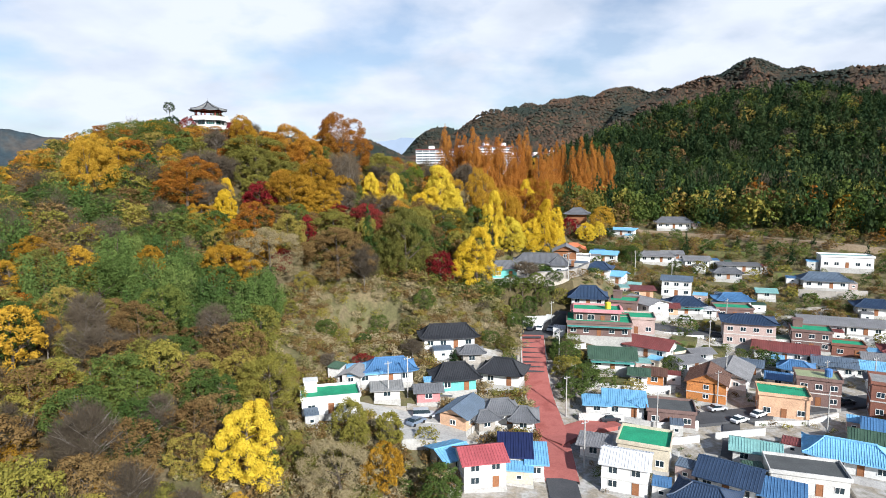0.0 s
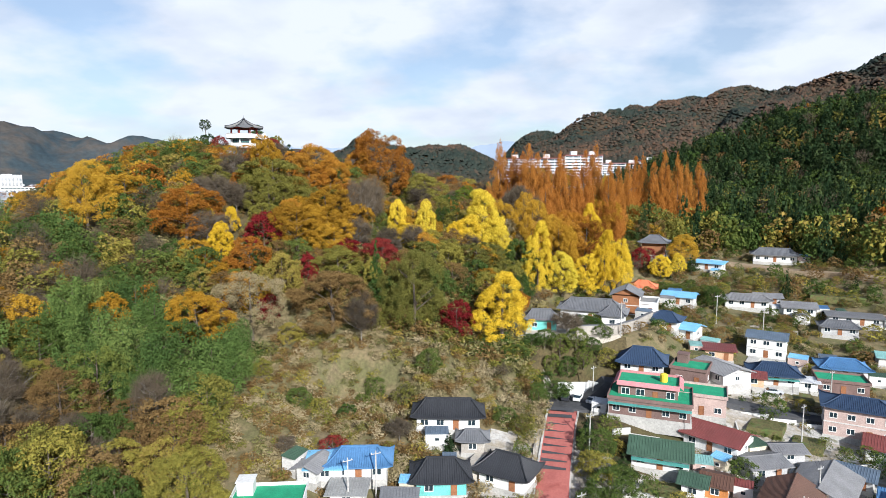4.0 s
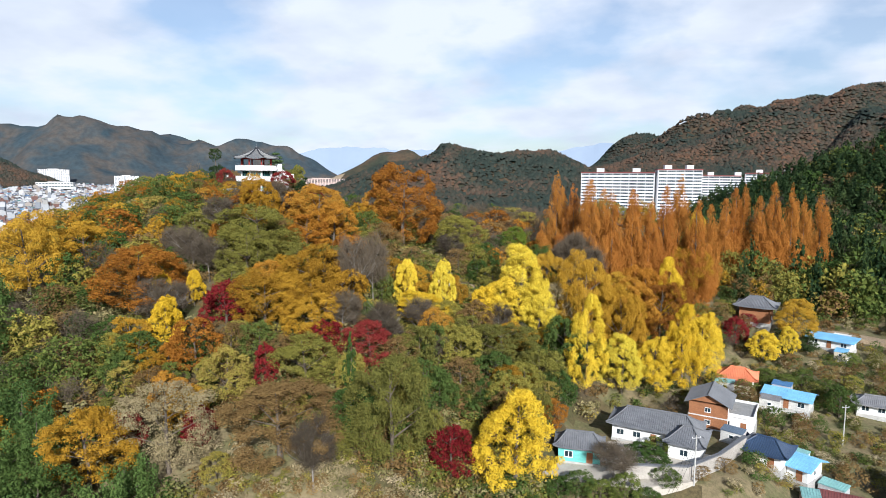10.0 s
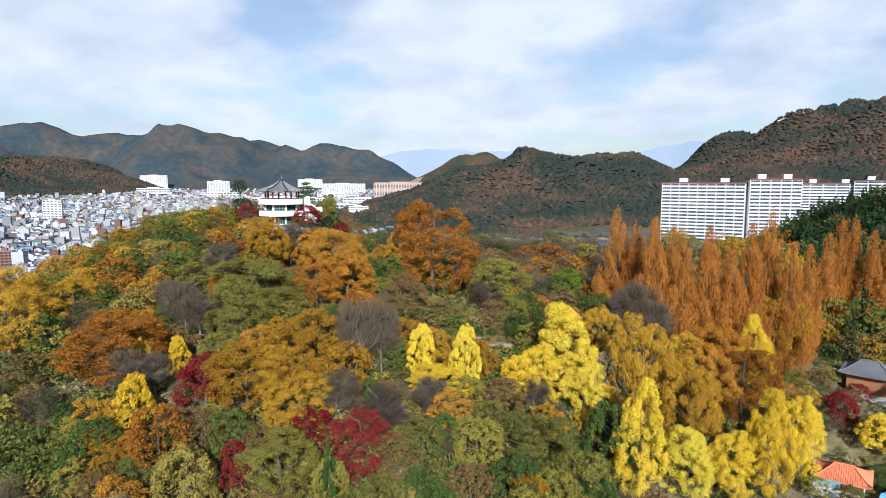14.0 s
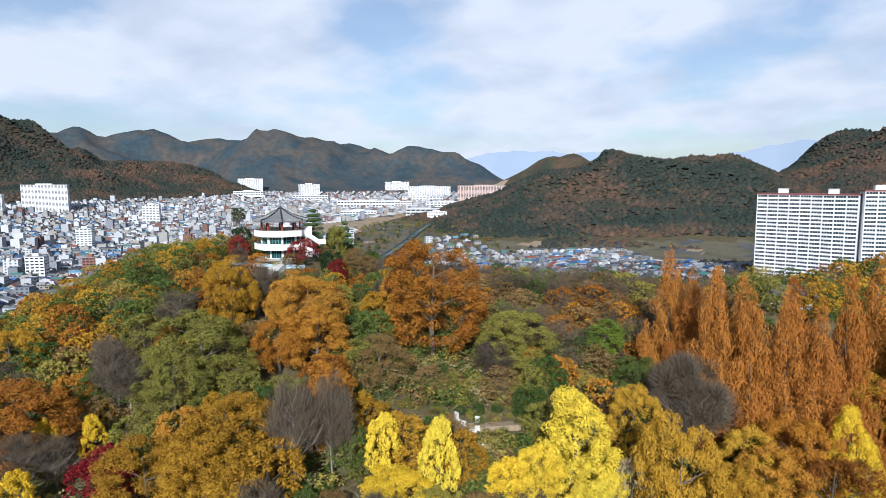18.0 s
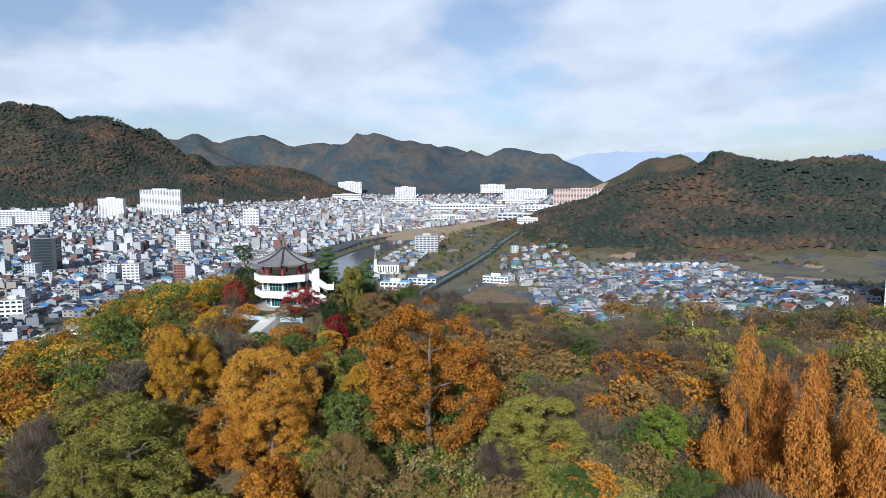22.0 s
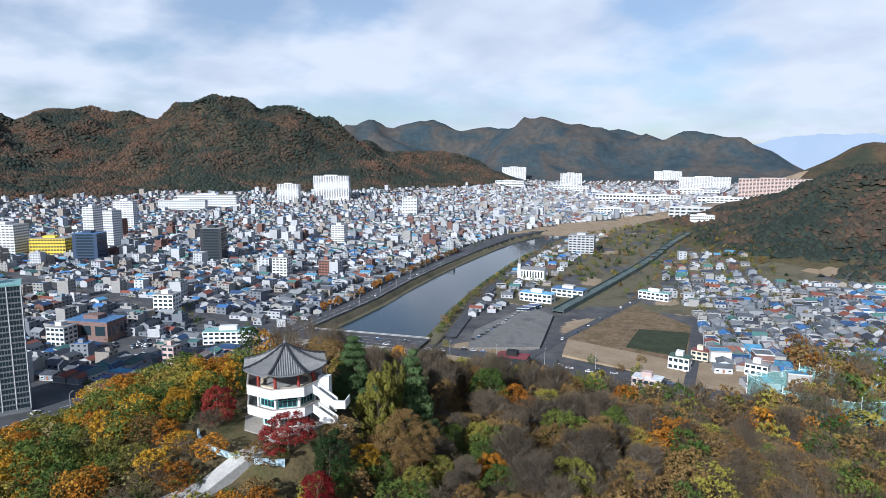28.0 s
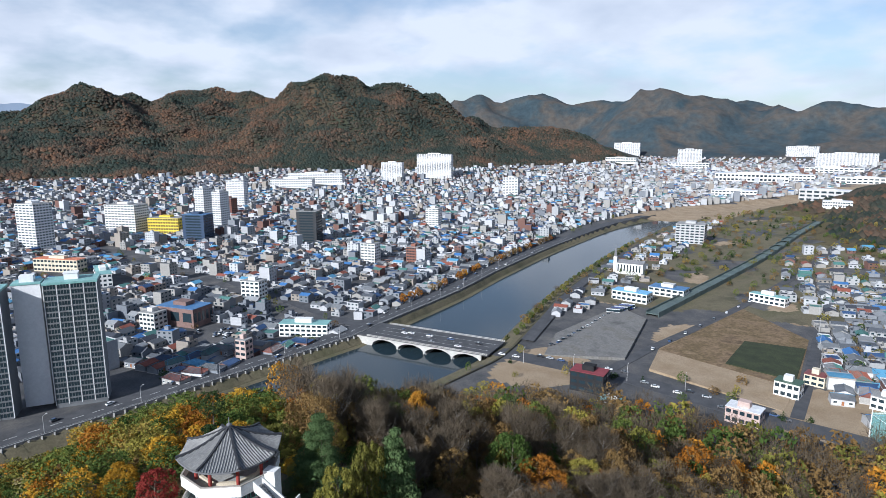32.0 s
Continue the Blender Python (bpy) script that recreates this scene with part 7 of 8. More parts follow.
HERO.append(("ginkgo", [
    (-31.4, 93.9, 11.8, 16.3), (-74.0, 194.0, 5.5, 11.5), (-70.0, 199.7, 4.5, 10.0), (-66.0, 186.0, 7.5, 13.0),
    (10.5, 187.0, 15.5, 19.8), (-1.0, 246.0, 17.0, 24.0), (-5.5, 240.5, 12.0, 15.0), (4.5, 243.0, 12.0, 17.0),
    (-26.0, 225.0, 6.4, 15.5), (-18.0, 229.0, 7.0, 17.0), (-21.5, 222.5, 13.5, 9.0), (-9.0, 236.5, 8.0, 12.0),
    (18.5, 230.0, 11.0, 25.0), (26.5, 236.0, 11.5, 17.0), (34.0, 240.5, 10.5, 15.5), (40.6, 246.0, 10.5, 23.0),
    (46.0, 256.0, 11.0, 20.0), (38.0, 279.5, 11.0, 23.0), (48.0, 268.0, 10.0, 17.0), (64.2, 274.5, 8.5, 10.6),
]))
HERO.append(("olive", [
    (-33.9, 116.4, 12.2, 13.4),
    (-18.0, 114.0, 6.6, 8.3),
    (-10.2, 111.8, 5.4, 8.2),
    (-65.4, 218.6, 19.0, 17.3),
    (-33.3, 188.0, 13.4, 12.3),
    (-11.2, 179.7, 14.9, 22.1),
    (-45.4, 179.4, 9.7, 11.9),
    (0.4, 217.7, 15.0, 13.3),
    (-7.5, 210.4, 9.3, 11.4),
    (-6.2, 188.9, 4.6, 6.1),
    (-23.5, 188.7, 5.9, 11.5),
    (-27.6, 273.1, 18.4, 16.8),
    (-63.1, 210.9, 13.1, 15.7),
    (-101.5, 291.2, 6.5, 17.9),
    (-93.7, 284.8, 6.8, 16.7),
]))
HERO.append(("straw", [
    (-17.0, 94.6, 12.8, 10.3),
    (8.5, 247.5, 8.0, 18.0),
    (-46.4, 164.3, 15.4, 17.2),
]))
HERO.append(("green", [
    (-0.5, 94.5, 7.3, 8.2),
    (13.2, 230.5, 10.2, 15.6),
    (22.0, 182.5, 11.0, 7.5),
    (78.4, 253.7, 7.5, 8.5),
    (-2.8, 286.1, 11.2, 12.0),
    (63.8, 265.4, 7.4, 4.5),
    (32.4, 203.8, 8.2, 4.5),
]))
HERO.append(("maple", [
    (-55.4, 164.6, 5.9, 7.7),
    (-44.6, 170.5, 6.1, 7.8),
    (-34.5, 196.6, 8.4, 9.0),
    (-24.0, 198.0, 12.5, 11.5),
    (-40.7, 185.5, 4.9, 9.8),
    (-0.8, 183.0, 8.4, 11.0),
    (57.9, 282.5, 7.2, 9.0),
    (-87.5, 265.6, 8.2, 7.0),
    (-105.0, 258.1, 6.2, 7.5),
    (-51.4, 285.3, 5.4, 8.0),
    (-75.7, 266.3, 5.1, 9.1),
    (-57.8, 195.4, 10.0, 12.2),
]))
HERO.append(("zelkova", [
    (-30.0, 173.5, 19.5, 15.5),
]))
HERO.append(("cypress", [
    (-22.8, 187.0, 5.4, 16.8),
]))
HERO.append(("twigs", [
    (-22.1, 171.4, 7.6, 12.8),
    (6.5, 303.3, 16.7, 15.0),
    (27.0, 196.5, 8.5, 6.5),
    (7.0, 281.0, 12.0, 17.0),
    (-35.5, 213.7, 8.9, 18.8),
    (-33.0, 219.9, 7.2, 18.3),
]))
# redwoods: place, width and the height of the top
REDWOODS = [
    (1.1, 296.0, 9.0, 80.9), (7.3, 292.0, 8.5, 76.5), (13.8, 282.0, 10.0, 78.7), (20.3, 284.5, 9.0, 74.9), (26.5, 287.0, 9.5, 75.2),
    (31.8, 289.0, 9.0, 72.2), (36.5, 300.0, 9.5, 76.9), (41.4, 310.0, 10.0, 80.1), (46.7, 300.0, 8.5, 72.0), (17.0, 296.0, 8.5, 75.6),
    (26.0, 300.0, 9.0, 75.5), (10.5, 302.0, 8.0, 76.5), (51.5, 312.0, 8.0, 70.4), (58.7, 335.0, 8.5, 72.1), (63.2, 345.0, 8.5, 76.0),
    (66.6, 345.0, 8.0, 77.0), (71.2, 340.0, 9.0, 73.0), (75.9, 340.0, 9.5, 78.3), (82.7, 345.0, 9.0, 77.2), (88.5, 352.0, 8.5, 72.7),
    (96.0, 360.0, 9.0, 74.4),
]
HERO.append(("redwood", [(x, y, w, (top - ground_z(x, y)) * 1.02) for x, y, w, top in REDWOODS]))
HERO.append(("lime", [
    (-14.0, 297.0, 9.5, 12.0),
]))
HERO.append(("cedar", [
    (-102.2, 283.5, 9.0, 18.0),
    (-101.1, 296.2, 7.8, 23.6),
]))
HERO.append(("pine", [
    (-83.2, 271.2, 5.5, 16.0),
    (-115.0, 266.3, 3.9, 11.8),
]))
HERO.append(("zelkova", [
    (-87.6, 286.6, 12.5, 11.5),
]))
HERO.append(("gold", [
    (16.0, 247.5, 14.0, 28.5),
]))
HERO.append(("twigs", [
    (11.0, 275.0, 16.0, 22.0),
]))

rnd_tree = random.Random(5)
for sp, rows in HERO:
    for x, y, w, h in rows:
        if sp == "redwood":
            plant(sp, x, y, w * 1.55, h, rnd_tree)
        elif sp == "cedar":
            plant(sp, x, y, w * 1.2, h * 0.92, rnd_tree)
        elif sp == "pine":
            plant("roundpine", x, y, max(w, 5.5), min(h, 9.5), rnd_tree)
        elif sp == "ginkgo":
            plant(sp, x, y, w * 1.1, h, rnd_tree)
        else:
            plant(sp, x, y, w, h, rnd_tree)
# garden pines and shrubs along the red road and round the white wall
for sp, x, y, w, h in [("pine", 30.3, 162, 6, 7), ("green", 32, 157, 8, 7), ("olive", 31.5, 151, 8, 6.5), ("green", 34, 145.5, 9, 7), ("green", 30.5, 141.5, 7, 5), ("pine", 36.5, 152.5, 7, 6.5), ("green", 19.8, 170, 4, 5.5), ("olive", 16.5, 160, 5, 4.5), ("green", 12.5, 161.5, 5, 4), ("twigs", -7.5, 149, 6, 5), ("pine", 2.5, 149.5, 3.6, 5), ("maple", -19, 142, 5, 3.5), ("green", -20.5, 155, 4, 4), ("green", 17.5, 189, 5.5, 5), ("green", 21, 190, 5.5, 5.5), ("green", 25, 190.5, 5.5, 6.5), ("green", 29, 191, 5.5, 6.5), ("green", 33, 192, 5.5, 5.5), ("green", 23, 189, 5, 6), ("green", 27, 189.5, 5, 6.5), ("green", 31, 190, 5, 6), ("green", 36, 197, 5, 4.5), ("green", 14.5, 182.5, 6, 5), ("brown", 42, 201, 4, 3), ("brown", 47, 206, 4, 3), ("green", 34.5, 209, 5, 4.2), ("maple", 63, 296, 5, 5), ("ginkgo", 72, 283, 7, 9), ("green", 72.5, 266, 5, 5), ("green", 68, 262.5, 5, 4.5), ("green", 94, 247, 6, 5), ("pine", 78, 286, 7, 8), ("green", 77, 261, 6, 6), ("green", 100, 244, 4, 3.5)]:
    plant(sp, x, y, w, h, rnd_tree, light=True)
for x, y, w, h in [(-27.5, 250.5, 2.2, 2.0), (-25, 253.5, 2.6, 3.0), (-23.5, 251.5, 2.0, 2.0), (-22.8, 257.5, 2.4, 2.4), (-28.5, 254, 3.4, 3.2), (-16.5, 266.5, 2.6, 2.2), (-13, 271, 2.4, 2.0), (-9.5, 281, 2.0, 1.8), (-6.5, 287, 3.6, 3.2), (-4.6, 281, 1.6, 1.2), (-20, 261.5, 3.2, 2.6)]:
    plant("green", x, y, w, h, rnd_tree, note="clipped round evergreen shrub beside the path", light=True)
# the lone pine beside the lookout: a bare leaning trunk under a round head
lone = thing("pine_tree", "lone pine with a tall bare trunk and round head", "pine tree", m=pose(-116.4, 267, ground_z(-116.4, 267)))
bm = bmesh.new()
tube(bm, (0, 0, -1), (0.3, 0, 7.5), 0.22, 0.17)
tube(bm, (0.3, 0, 7.5), (0, 0.2, 13.0), 0.17, 0.08)
part("trunk", bm, "bark", lone)
part("crown", quads_mesh("crown", crown_verts("round", 77, 2600, 0.22) * np.array((0.6, 0.6, 0.56)) + np.array((0, 0, 9.6)), "leaf_pine"), "", lone)


def in_house(x, y, pad=3.0):
    for a in V1 + V2 + V3 + V4 + V5:
        if math.hypot(x - a[1], y - a[2]) < max(a[4], a[5]) * 0.5 + pad:
            return True
    if any(math.hypot(x - a, y - b) < pad + 2.2 for a, b in MEM_PATH):
        return True
    return math.hypot(x - 34, y - 213) < 17 or math.hypot(x - 50, y - 232) < 10 or math.hypot(x - PX, y - PY) < 10 or math.hypot(x - 66, y - 302) < 8 or math.hypot(x - 22, y - 197) < 11


def near_road(x, y):
    return abs(x - (23.2 + max(0, y - 150) * 0.1)) < 5.5 and 60 < y < 190 or (y < 150 and y > 120 and x > 20 and abs(y - (128 + (x - 23) * 0.26)) < 6)


def zone(x, y, rnd):
    """The kind of tree that grows at a place on the hill, or None in the clearings."""
    r = rnd.random()

    def pick(*table):
        q = r
        for sp, p in table:
            if q < p:
                return sp
            q -= p
        return table[-1][0]
    if in_house(x, y) or near_road(x, y):
        return None
    if x > -30 and y < 128 and x < 24:
        return pick(("olive", 0.40), ("brown", 0.08), ("green", 0.10), ("none", 1)) if x < -1 and y < 117 else None
    if x > 24 and y < 190:
        return pick(("olive", 0.10), ("green", 0.15), ("brown", 0.04), ("none", 1))
    if x > 24 and y < 240:
        return pick(("olive", 0.10), ("green", 0.08), ("brown", 0.12), ("twigs", 0.05), ("none", 1))
    if -40 < x < 22 and 128 <= y < 176:
        return pick(("olive", 0.07), ("green", 0.06), ("twigs", 0.06), ("none", 1))
    if 24 < x < 180 and 240 <= y < 313 - max(0, x - 98) * 0.66 and not (x < 60 and y > 262):
        return pick(("olive", 0.20), ("green", 0.14), ("brown", 0.16), ("pine", 0.04), ("none", 1))
    if -18 < x < 24 and 172 <= y < 205:
        return pick(("olive", 0.35), ("green", 0.30), ("brown", 0.1), ("none", 1))
    if -42 < x < -8 and 238 < y < 262:
        return pick(("green", 0.30), ("olive", 0.22), ("brown", 0.15), ("none", 1))
    if x > 60 and y > 313 - max(0, x - 98) * 0.66:
        if y < 340 - max(0, x - 98) * 0.66:
            return pick(("olive", 0.30), ("green", 0.28), ("pine", 0.28), ("brown", 0.11), ("gold", 0.03))
        return pick(("pine", 0.66), ("green", 0.17), ("olive", 0.06), ("brown", 0.05), ("twigs", 0.05), ("oak", 0.01))
    if ((x + 58) / 26) ** 2 + ((y - 147) / 14) ** 2 < 1:
        return pick(("bamboo", 0.85), ("green", 0.15))
    if x < -80 and y < 200:
        return pick(("twigs", 0.34), ("green", 0.20), ("olive", 0.20), ("brown", 0.10), ("gold", 0.08), ("bamboo", 0.08))
    if y < 140:
        return pick(("olive", 0.40), ("twigs", 0.24), ("green", 0.15), ("brown", 0.13), ("gold", 0.08))
    if y > 283 and x < 10:
        return pick(("twigs", 0.42), ("brown", 0.37), ("olive", 0.09), ("green", 0.07), ("oak", 0.05))
    if x < -108 and y > 215:
        return pick(("oak", 0.15), ("gold", 0.20), ("green", 0.40), ("olive", 0.25))
    return pick(("oak", 0.16), ("gold", 0.13), ("olive", 0.24), ("brown", 0.14), ("twigs", 0.12), ("green", 0.21))


rnd_zone = random.Random(11)
wild = []
for ix in range(-66, 72):
    for iy in range(8, 118):
        x, y = ix * 5.2 + rnd_zone.uniform(-2.2, 2.2), iy * 5.2 + rnd_zone.uniform(-2.2, 2.2)
        sp = zone(x, y, rnd_zone)
        u = rnd_zone.uniform(0.62, 1.42)
        g = ground_z(x, y)
        seen_ = x > -0.74 * y - 12 or x > 25 - 1.15 * (y - 52) - 12 or x > 33 - 1.75 * (y - 104) - 12 or x > 37 - 3.1 * (y - 158) - 12
        if not seen_ or sp in (None, "none") or g < 1.5 or (y < 92 and x > -30):
            continue
        w = {"bamboo": 6.5, "twigs": 6.5, "pine": 6.0}.get(sp, 7.0) * u
        h = {"bamboo": 9.0, "twigs": 8.5, "pine": 12.0, "olive": 8.0, "brown": 7.5}.get(sp, 8.5) * u
        if x > 24 and y < 313 - max(0, x - 98) * 0.66 or (-40 < x < 22 and y < 176):
            w, h = w * 0.62, h * 0.58
        if x < -30 and y < 150:
            w, h = w * 1.15, h * 1.25
        if x < -108 and y < 283:
            h, w = h * 0.72, w * 0.82
        if -230 < x < -115 and y > 283:
            h *= 1.5
        pd = math.hypot(x - PX, y - PY)
        if pd < 38 and x + y * 0.3 > PX + PY * 0.3 - 16:
            h, w = min(h, 4.2 + max(0, pd - 15) * 0.17), min(w, 5.5)
        if pd < 13 or math.hypot(x + 86, y - 253) < 5:
            continue
        if sp == "pine" and x > 60:
            w, h = (w * 1.25, h * 1.6) if y < 390 else (w * 1.15, h * 1.1)
        elif x > 60 and y > 313 - max(0, x - 98) * 0.66:
            w, h = (w * 1.25, h * 1.6) if y < 390 else (w, h * 1.2)
        far_t = math.hypot(x, y - 220)
        if far_t > 260 and (ix + iy) % 2 and sp != "pine":
            continue
        if far_t > 260:
            w, h = w * 1.35, h * 1.2
        if any(abs(x - a) < c * 0.3 + w * 0.2 and abs(y - b) < c * 0.3 + w * 0.2 for a, b, c in planted[:170]):
            continue
        wild.append((sp, x, y, w, h))
# those nearest the middle of the flight stand alone; the rest are woods
wild.sort(key=lambda q: min(math.hypot(q[1] + 35, (q[2] - 215) * 0.9), math.hypot(q[1] + 105, q[2] - 315) * 1.25, math.hypot(q[1] + 55, q[2] - 115) * 1.15))
for sp, x, y, w, h in wild[:508]:
    plant(sp, x, y, w, h, rnd_tree, light=True)
woods = {}
rs_w = np.random.default_rng(3)
LOW = {}
for sp, (leaf, shape, n, size, words, cat) in SPECIES.items():
    LOW[sp] = [twig_verts(900 + k, 260, 0.9, 0.045) if shape == "twigs" else crown_verts(shape, 900 + k, 265, size * 2.95) for k in range(3)]
FINE = {}
for sp, (leaf, shape, n, size, words, cat) in SPECIES.items():
    FINE[sp] = [twig_verts(950 + k, 900, 0.6, 0.028) if shape == "twigs" else crown_verts(shape, 950 + k, 1150, size * 1.5) for k in range(3)]


def add_wood(sp, x, y, w, h, z=None, fine=False):
    v = (FINE if fine else LOW)[sp][int(rs_w.integers(3))]
    a = rs_w.uniform(0, math.tau)
    c, s = math.cos(a), math.sin(a)
    z = ground_z(x, y) if z is None else z
    q = np.stack([x + (v[:, 0] * c - v[:, 1] * s) * w / 7.6, y + (v[:, 0] * s + v[:, 1] * c) * w / 7.6, z + v[:, 2] * h / 10], 1)
    woods.setdefault(SPECIES[sp][0], []).append((q, rs_w.uniform()))


for k, (sp, x, y, w, h) in enumerate(wild[508:]):
    add_wood(sp, x, y, w, h, fine=k < 1500)
for leaf, rows in woods.items():
    v = np.concatenate([q for q, _ in rows])
    t = np.concatenate([np.full(len(q) // 3, k) for q, k in rows])
    ob = new("woods", quads_mesh("woods", v, "wood_" + leaf, t))
    tagged(ob, "mixed autumn woods covering the outer slopes", "woods", kind="stuff")

# bushes and grass tufts between the trees
bush = [crown_verts("scrub", 70 + k, 170, 0.5) for k in range(4)]
parts_b = {k: [] for k in ("scrub", "straw", "green", "brown", "olive")}
rnd_b = random.Random(21)
ways = [((24.5, 60), (24, 150)), ((24, 150), (28, 190)), ((23, 127), (57, 134.5)), ((57, 134.5), (150, 156)), ((27, 187), (62, 201)), ((62, 201), (95, 196)), ((84, 303), (98, 302)), ((98, 302), (113, 293)), ((113, 293), (145, 272)), ((145, 272), (168, 256)), ((168, 256), (200, 238)), ((-28, 127), (8, 126)), ((86, 227), (72, 196)), ((66, 136), (50, 105)), ((8, 146), (12, 156)), ((14, 206), (34, 205))]


def on_way(x, y, r=4.0):
    for (ax, ay), (bx_, by_) in ways:
        dx, dy = bx_ - ax, by_ - ay
        u = min(1, max(0, ((x - ax) * dx + (y - ay) * dy) / (dx * dx + dy * dy)))
        if math.hypot(x - ax - u * dx, y - ay - u * dy) < r:
            return True
    return False


# sheds, yard walls and clutter between the village houses
rnd_v = random.Random(33)
ROOF_WORDS = {"roof_grey": "grey", "roof_blue": "blue", "roof_sky": "bright blue", "roof_slate": "slate-grey", "roof_maroon": "dark red", "roof_green": "dark green", "roof_white": "white", "roof_teal": "teal"}
YARD_WORDS = {"plaster": "plastered yard wall beside a village house", "white_wall": "low white yard wall beside a village house", "grey_wall": "grey block yard wall beside a village house", "stone": "rough stone yard wall beside a village house"}
sheds = 0
for label, x, y, rz, w, d, *_rest in (V1 + V2 + V3 + V4)[:]:
    for k in range(2):
        if sheds > 62 or (x < 24 and k):
            continue
        a = radians(rz)
        u, v = rnd_v.choice([(-1, rnd_v.uniform(-0.4, 0.4)), (1, rnd_v.uniform(-0.4, 0.4)), (rnd_v.uniform(-0.4, 0.4), -1), (rnd_v.uniform(-0.4, 0.4), 1)])
        sw, sd = rnd_v.uniform(2.6, 5.0), rnd_v.uniform(2.2, 3.6)
        lx, ly = u * (w / 2 + sw / 2 + 0.9) if abs(u) == 1 else u * w, v * (d / 2 + sd / 2 + 1.0) if abs(v) == 1 else v * d
        px, py = x + lx * math.cos(a) - ly * math.sin(a), y + lx * math.sin(a) + ly * math.cos(a)
        if on_way(px, py, 4.6) or near_road(px, py):
            continue
        if any(math.hypot(px - q[1], py - q[2]) < min(q[4], q[5]) * 0.5 + 2.6 and (q[1], q[2]) != (x, y) for q in V1 + V2 + V3 + V4 + V5) or math.hypot(px - 34, py - 213) < 17:
            continue
        rm = rnd_v.choice(sorted(ROOF_WORDS))
        wm_ = rnd_v.choice(["plaster", "grey_wall", "white_wall", "cream", "pink_brick"])
        house("small " + ROOF_WORDS[rm] + " sheet-roofed shed beside a village house", px, py, rz + rnd_v.uniform(-6, 6), sw, sd, rnd_v.uniform(2.0, 2.5), "slab", rm, wm_, 1, 0.5, 0.1, name="shed", category="shed", group="village sheds", sides=False, plain=True, win=(1.0, 0.8))
        V5.append(("shed", px, py, rz, sw, sd))
        sheds += 1
    if x > 24 and y < 230:
        a = radians(rz)
        sgn = rnd_v.choice([-1, 1])
        run = [(-w / 2 - 1.4, -d / 2 - 2.6), (w / 2 + 1.4, -d / 2 - 2.6)] if sgn < 0 else [(w / 2 + 1.6, -d / 2 - 2.4), (w / 2 + 1.6, d / 2 + 1.0)]
        pts = [(x + p * math.cos(a) - q * math.sin(a), y + p * math.sin(a) + q * math.cos(a)) for p, q in run]
        mid = ((pts[0][0] + pts[1][0]) / 2, (pts[0][1] + pts[1][1]) / 2)
        if not any(on_way(px, py, 3.6) or near_road(px, py) for px, py in pts + [mid]) and not any(math.hypot(px - q[1], py - q[2]) < min(q[4], q[5]) * 0.5 + 0.6 for px, py in pts + [mid] for q in V1 + V2 + V3 + V4 + V5 if (q[1], q[2]) != (x, y)):
            mt = rnd_v.choice(sorted(YARD_WORDS))
            garden_wall(pts, rnd_v.uniform(0.9, 1.5), 0.25, mt, YARD_WORDS[mt], None, "yard_wall")


for k_b in range(16400):
    if k_b >= 15000:
        x, y = rnd_b.uniform(-50, 8), rnd_b.uniform(234, 294)
    elif k_b % 5 < 2:
        x, y = rnd_b.uniform(-160, 190), rnd_b.uniform(78, 330)
    elif k_b % 5 == 2:
        x, y = rnd_b.uniform(-42, 24), rnd_b.uniform(92, 206)
    else:
        x, y = rnd_b.uniform(24, 185), rnd_b.uniform(98, 325)
    if in_house(x, y, 0.9 if k_b < 15000 else -0.6) or on_way(x, y) or (13 < x < 46 and 191 < y < 214) or (20 < x < 38 and 176 < y < 187):
        continue
    g = ground_z(x, y)
    if g < (-1.5 if x > 24 else 1.0) or (-14 < x < 8 and 112 < y < 128):
        continue
    if x < -0.75 * y + 20 and x < 37 - 3.1 * (y - 158) and x < 30 - 1.3 * (y - 75):
        continue
    if x > 24 and y < 190 and rnd_b.random() < 0.6:
        continue
    dryland = -42 < x < 24 and y < 178 or x > 24
    if x > 24:
        kind_b = rnd_b.choice(["scrub", "scrub", "green", "green", "olive", "straw", "brown"])
        s = rnd_b.uniform(1.0, 3.2) if y > 190 else rnd_b.uniform(0.8, 2.2)
    elif dryland:
        kind_b = rnd_b.choice(["scrub", "straw", "straw", "brown", "brown", "olive"])
        s = rnd_b.uniform(1.2, 3.6)
    else:
        kind_b = rnd_b.choice(["scrub", "green", "olive", "brown"])
        s = rnd_b.uniform(2.2, 5.6)
    if any(math.hypot(x - a, y - b) < 6 for a, b in MEM_PATH):
        s = min(s, 1.9)
    if not dryland and math.hypot(x - PX, y - PY) < 26:
        s = min(s, 2.2)
    v = bush[rnd_b.randrange(4)]
    a = rnd_b.uniform(0, 6.28)
    c, sn = math.cos(a), math.sin(a)
    k = s / 7.0
    q = np.stack([x + (v[:, 0] * c - v[:, 1] * sn) * k, y + (v[:, 0] * sn + v[:, 1] * c) * k, g - 0.1 + v[:, 2] * k * 0.75], 1)
    parts_b[kind_b].append((q, rnd_b.random()))
for k, rows in parts_b.items():
    v = np.concatenate([q for q, _ in rows])
    t = np.concatenate([np.full(len(q) // 3, a) for q, a in rows])
    tagged(new("undergrowth", quads_mesh("undergrowth", v, "wood_" + k, t)), "low bushes and dry grass tufts on the slope", "undergrowth", kind="stuff")


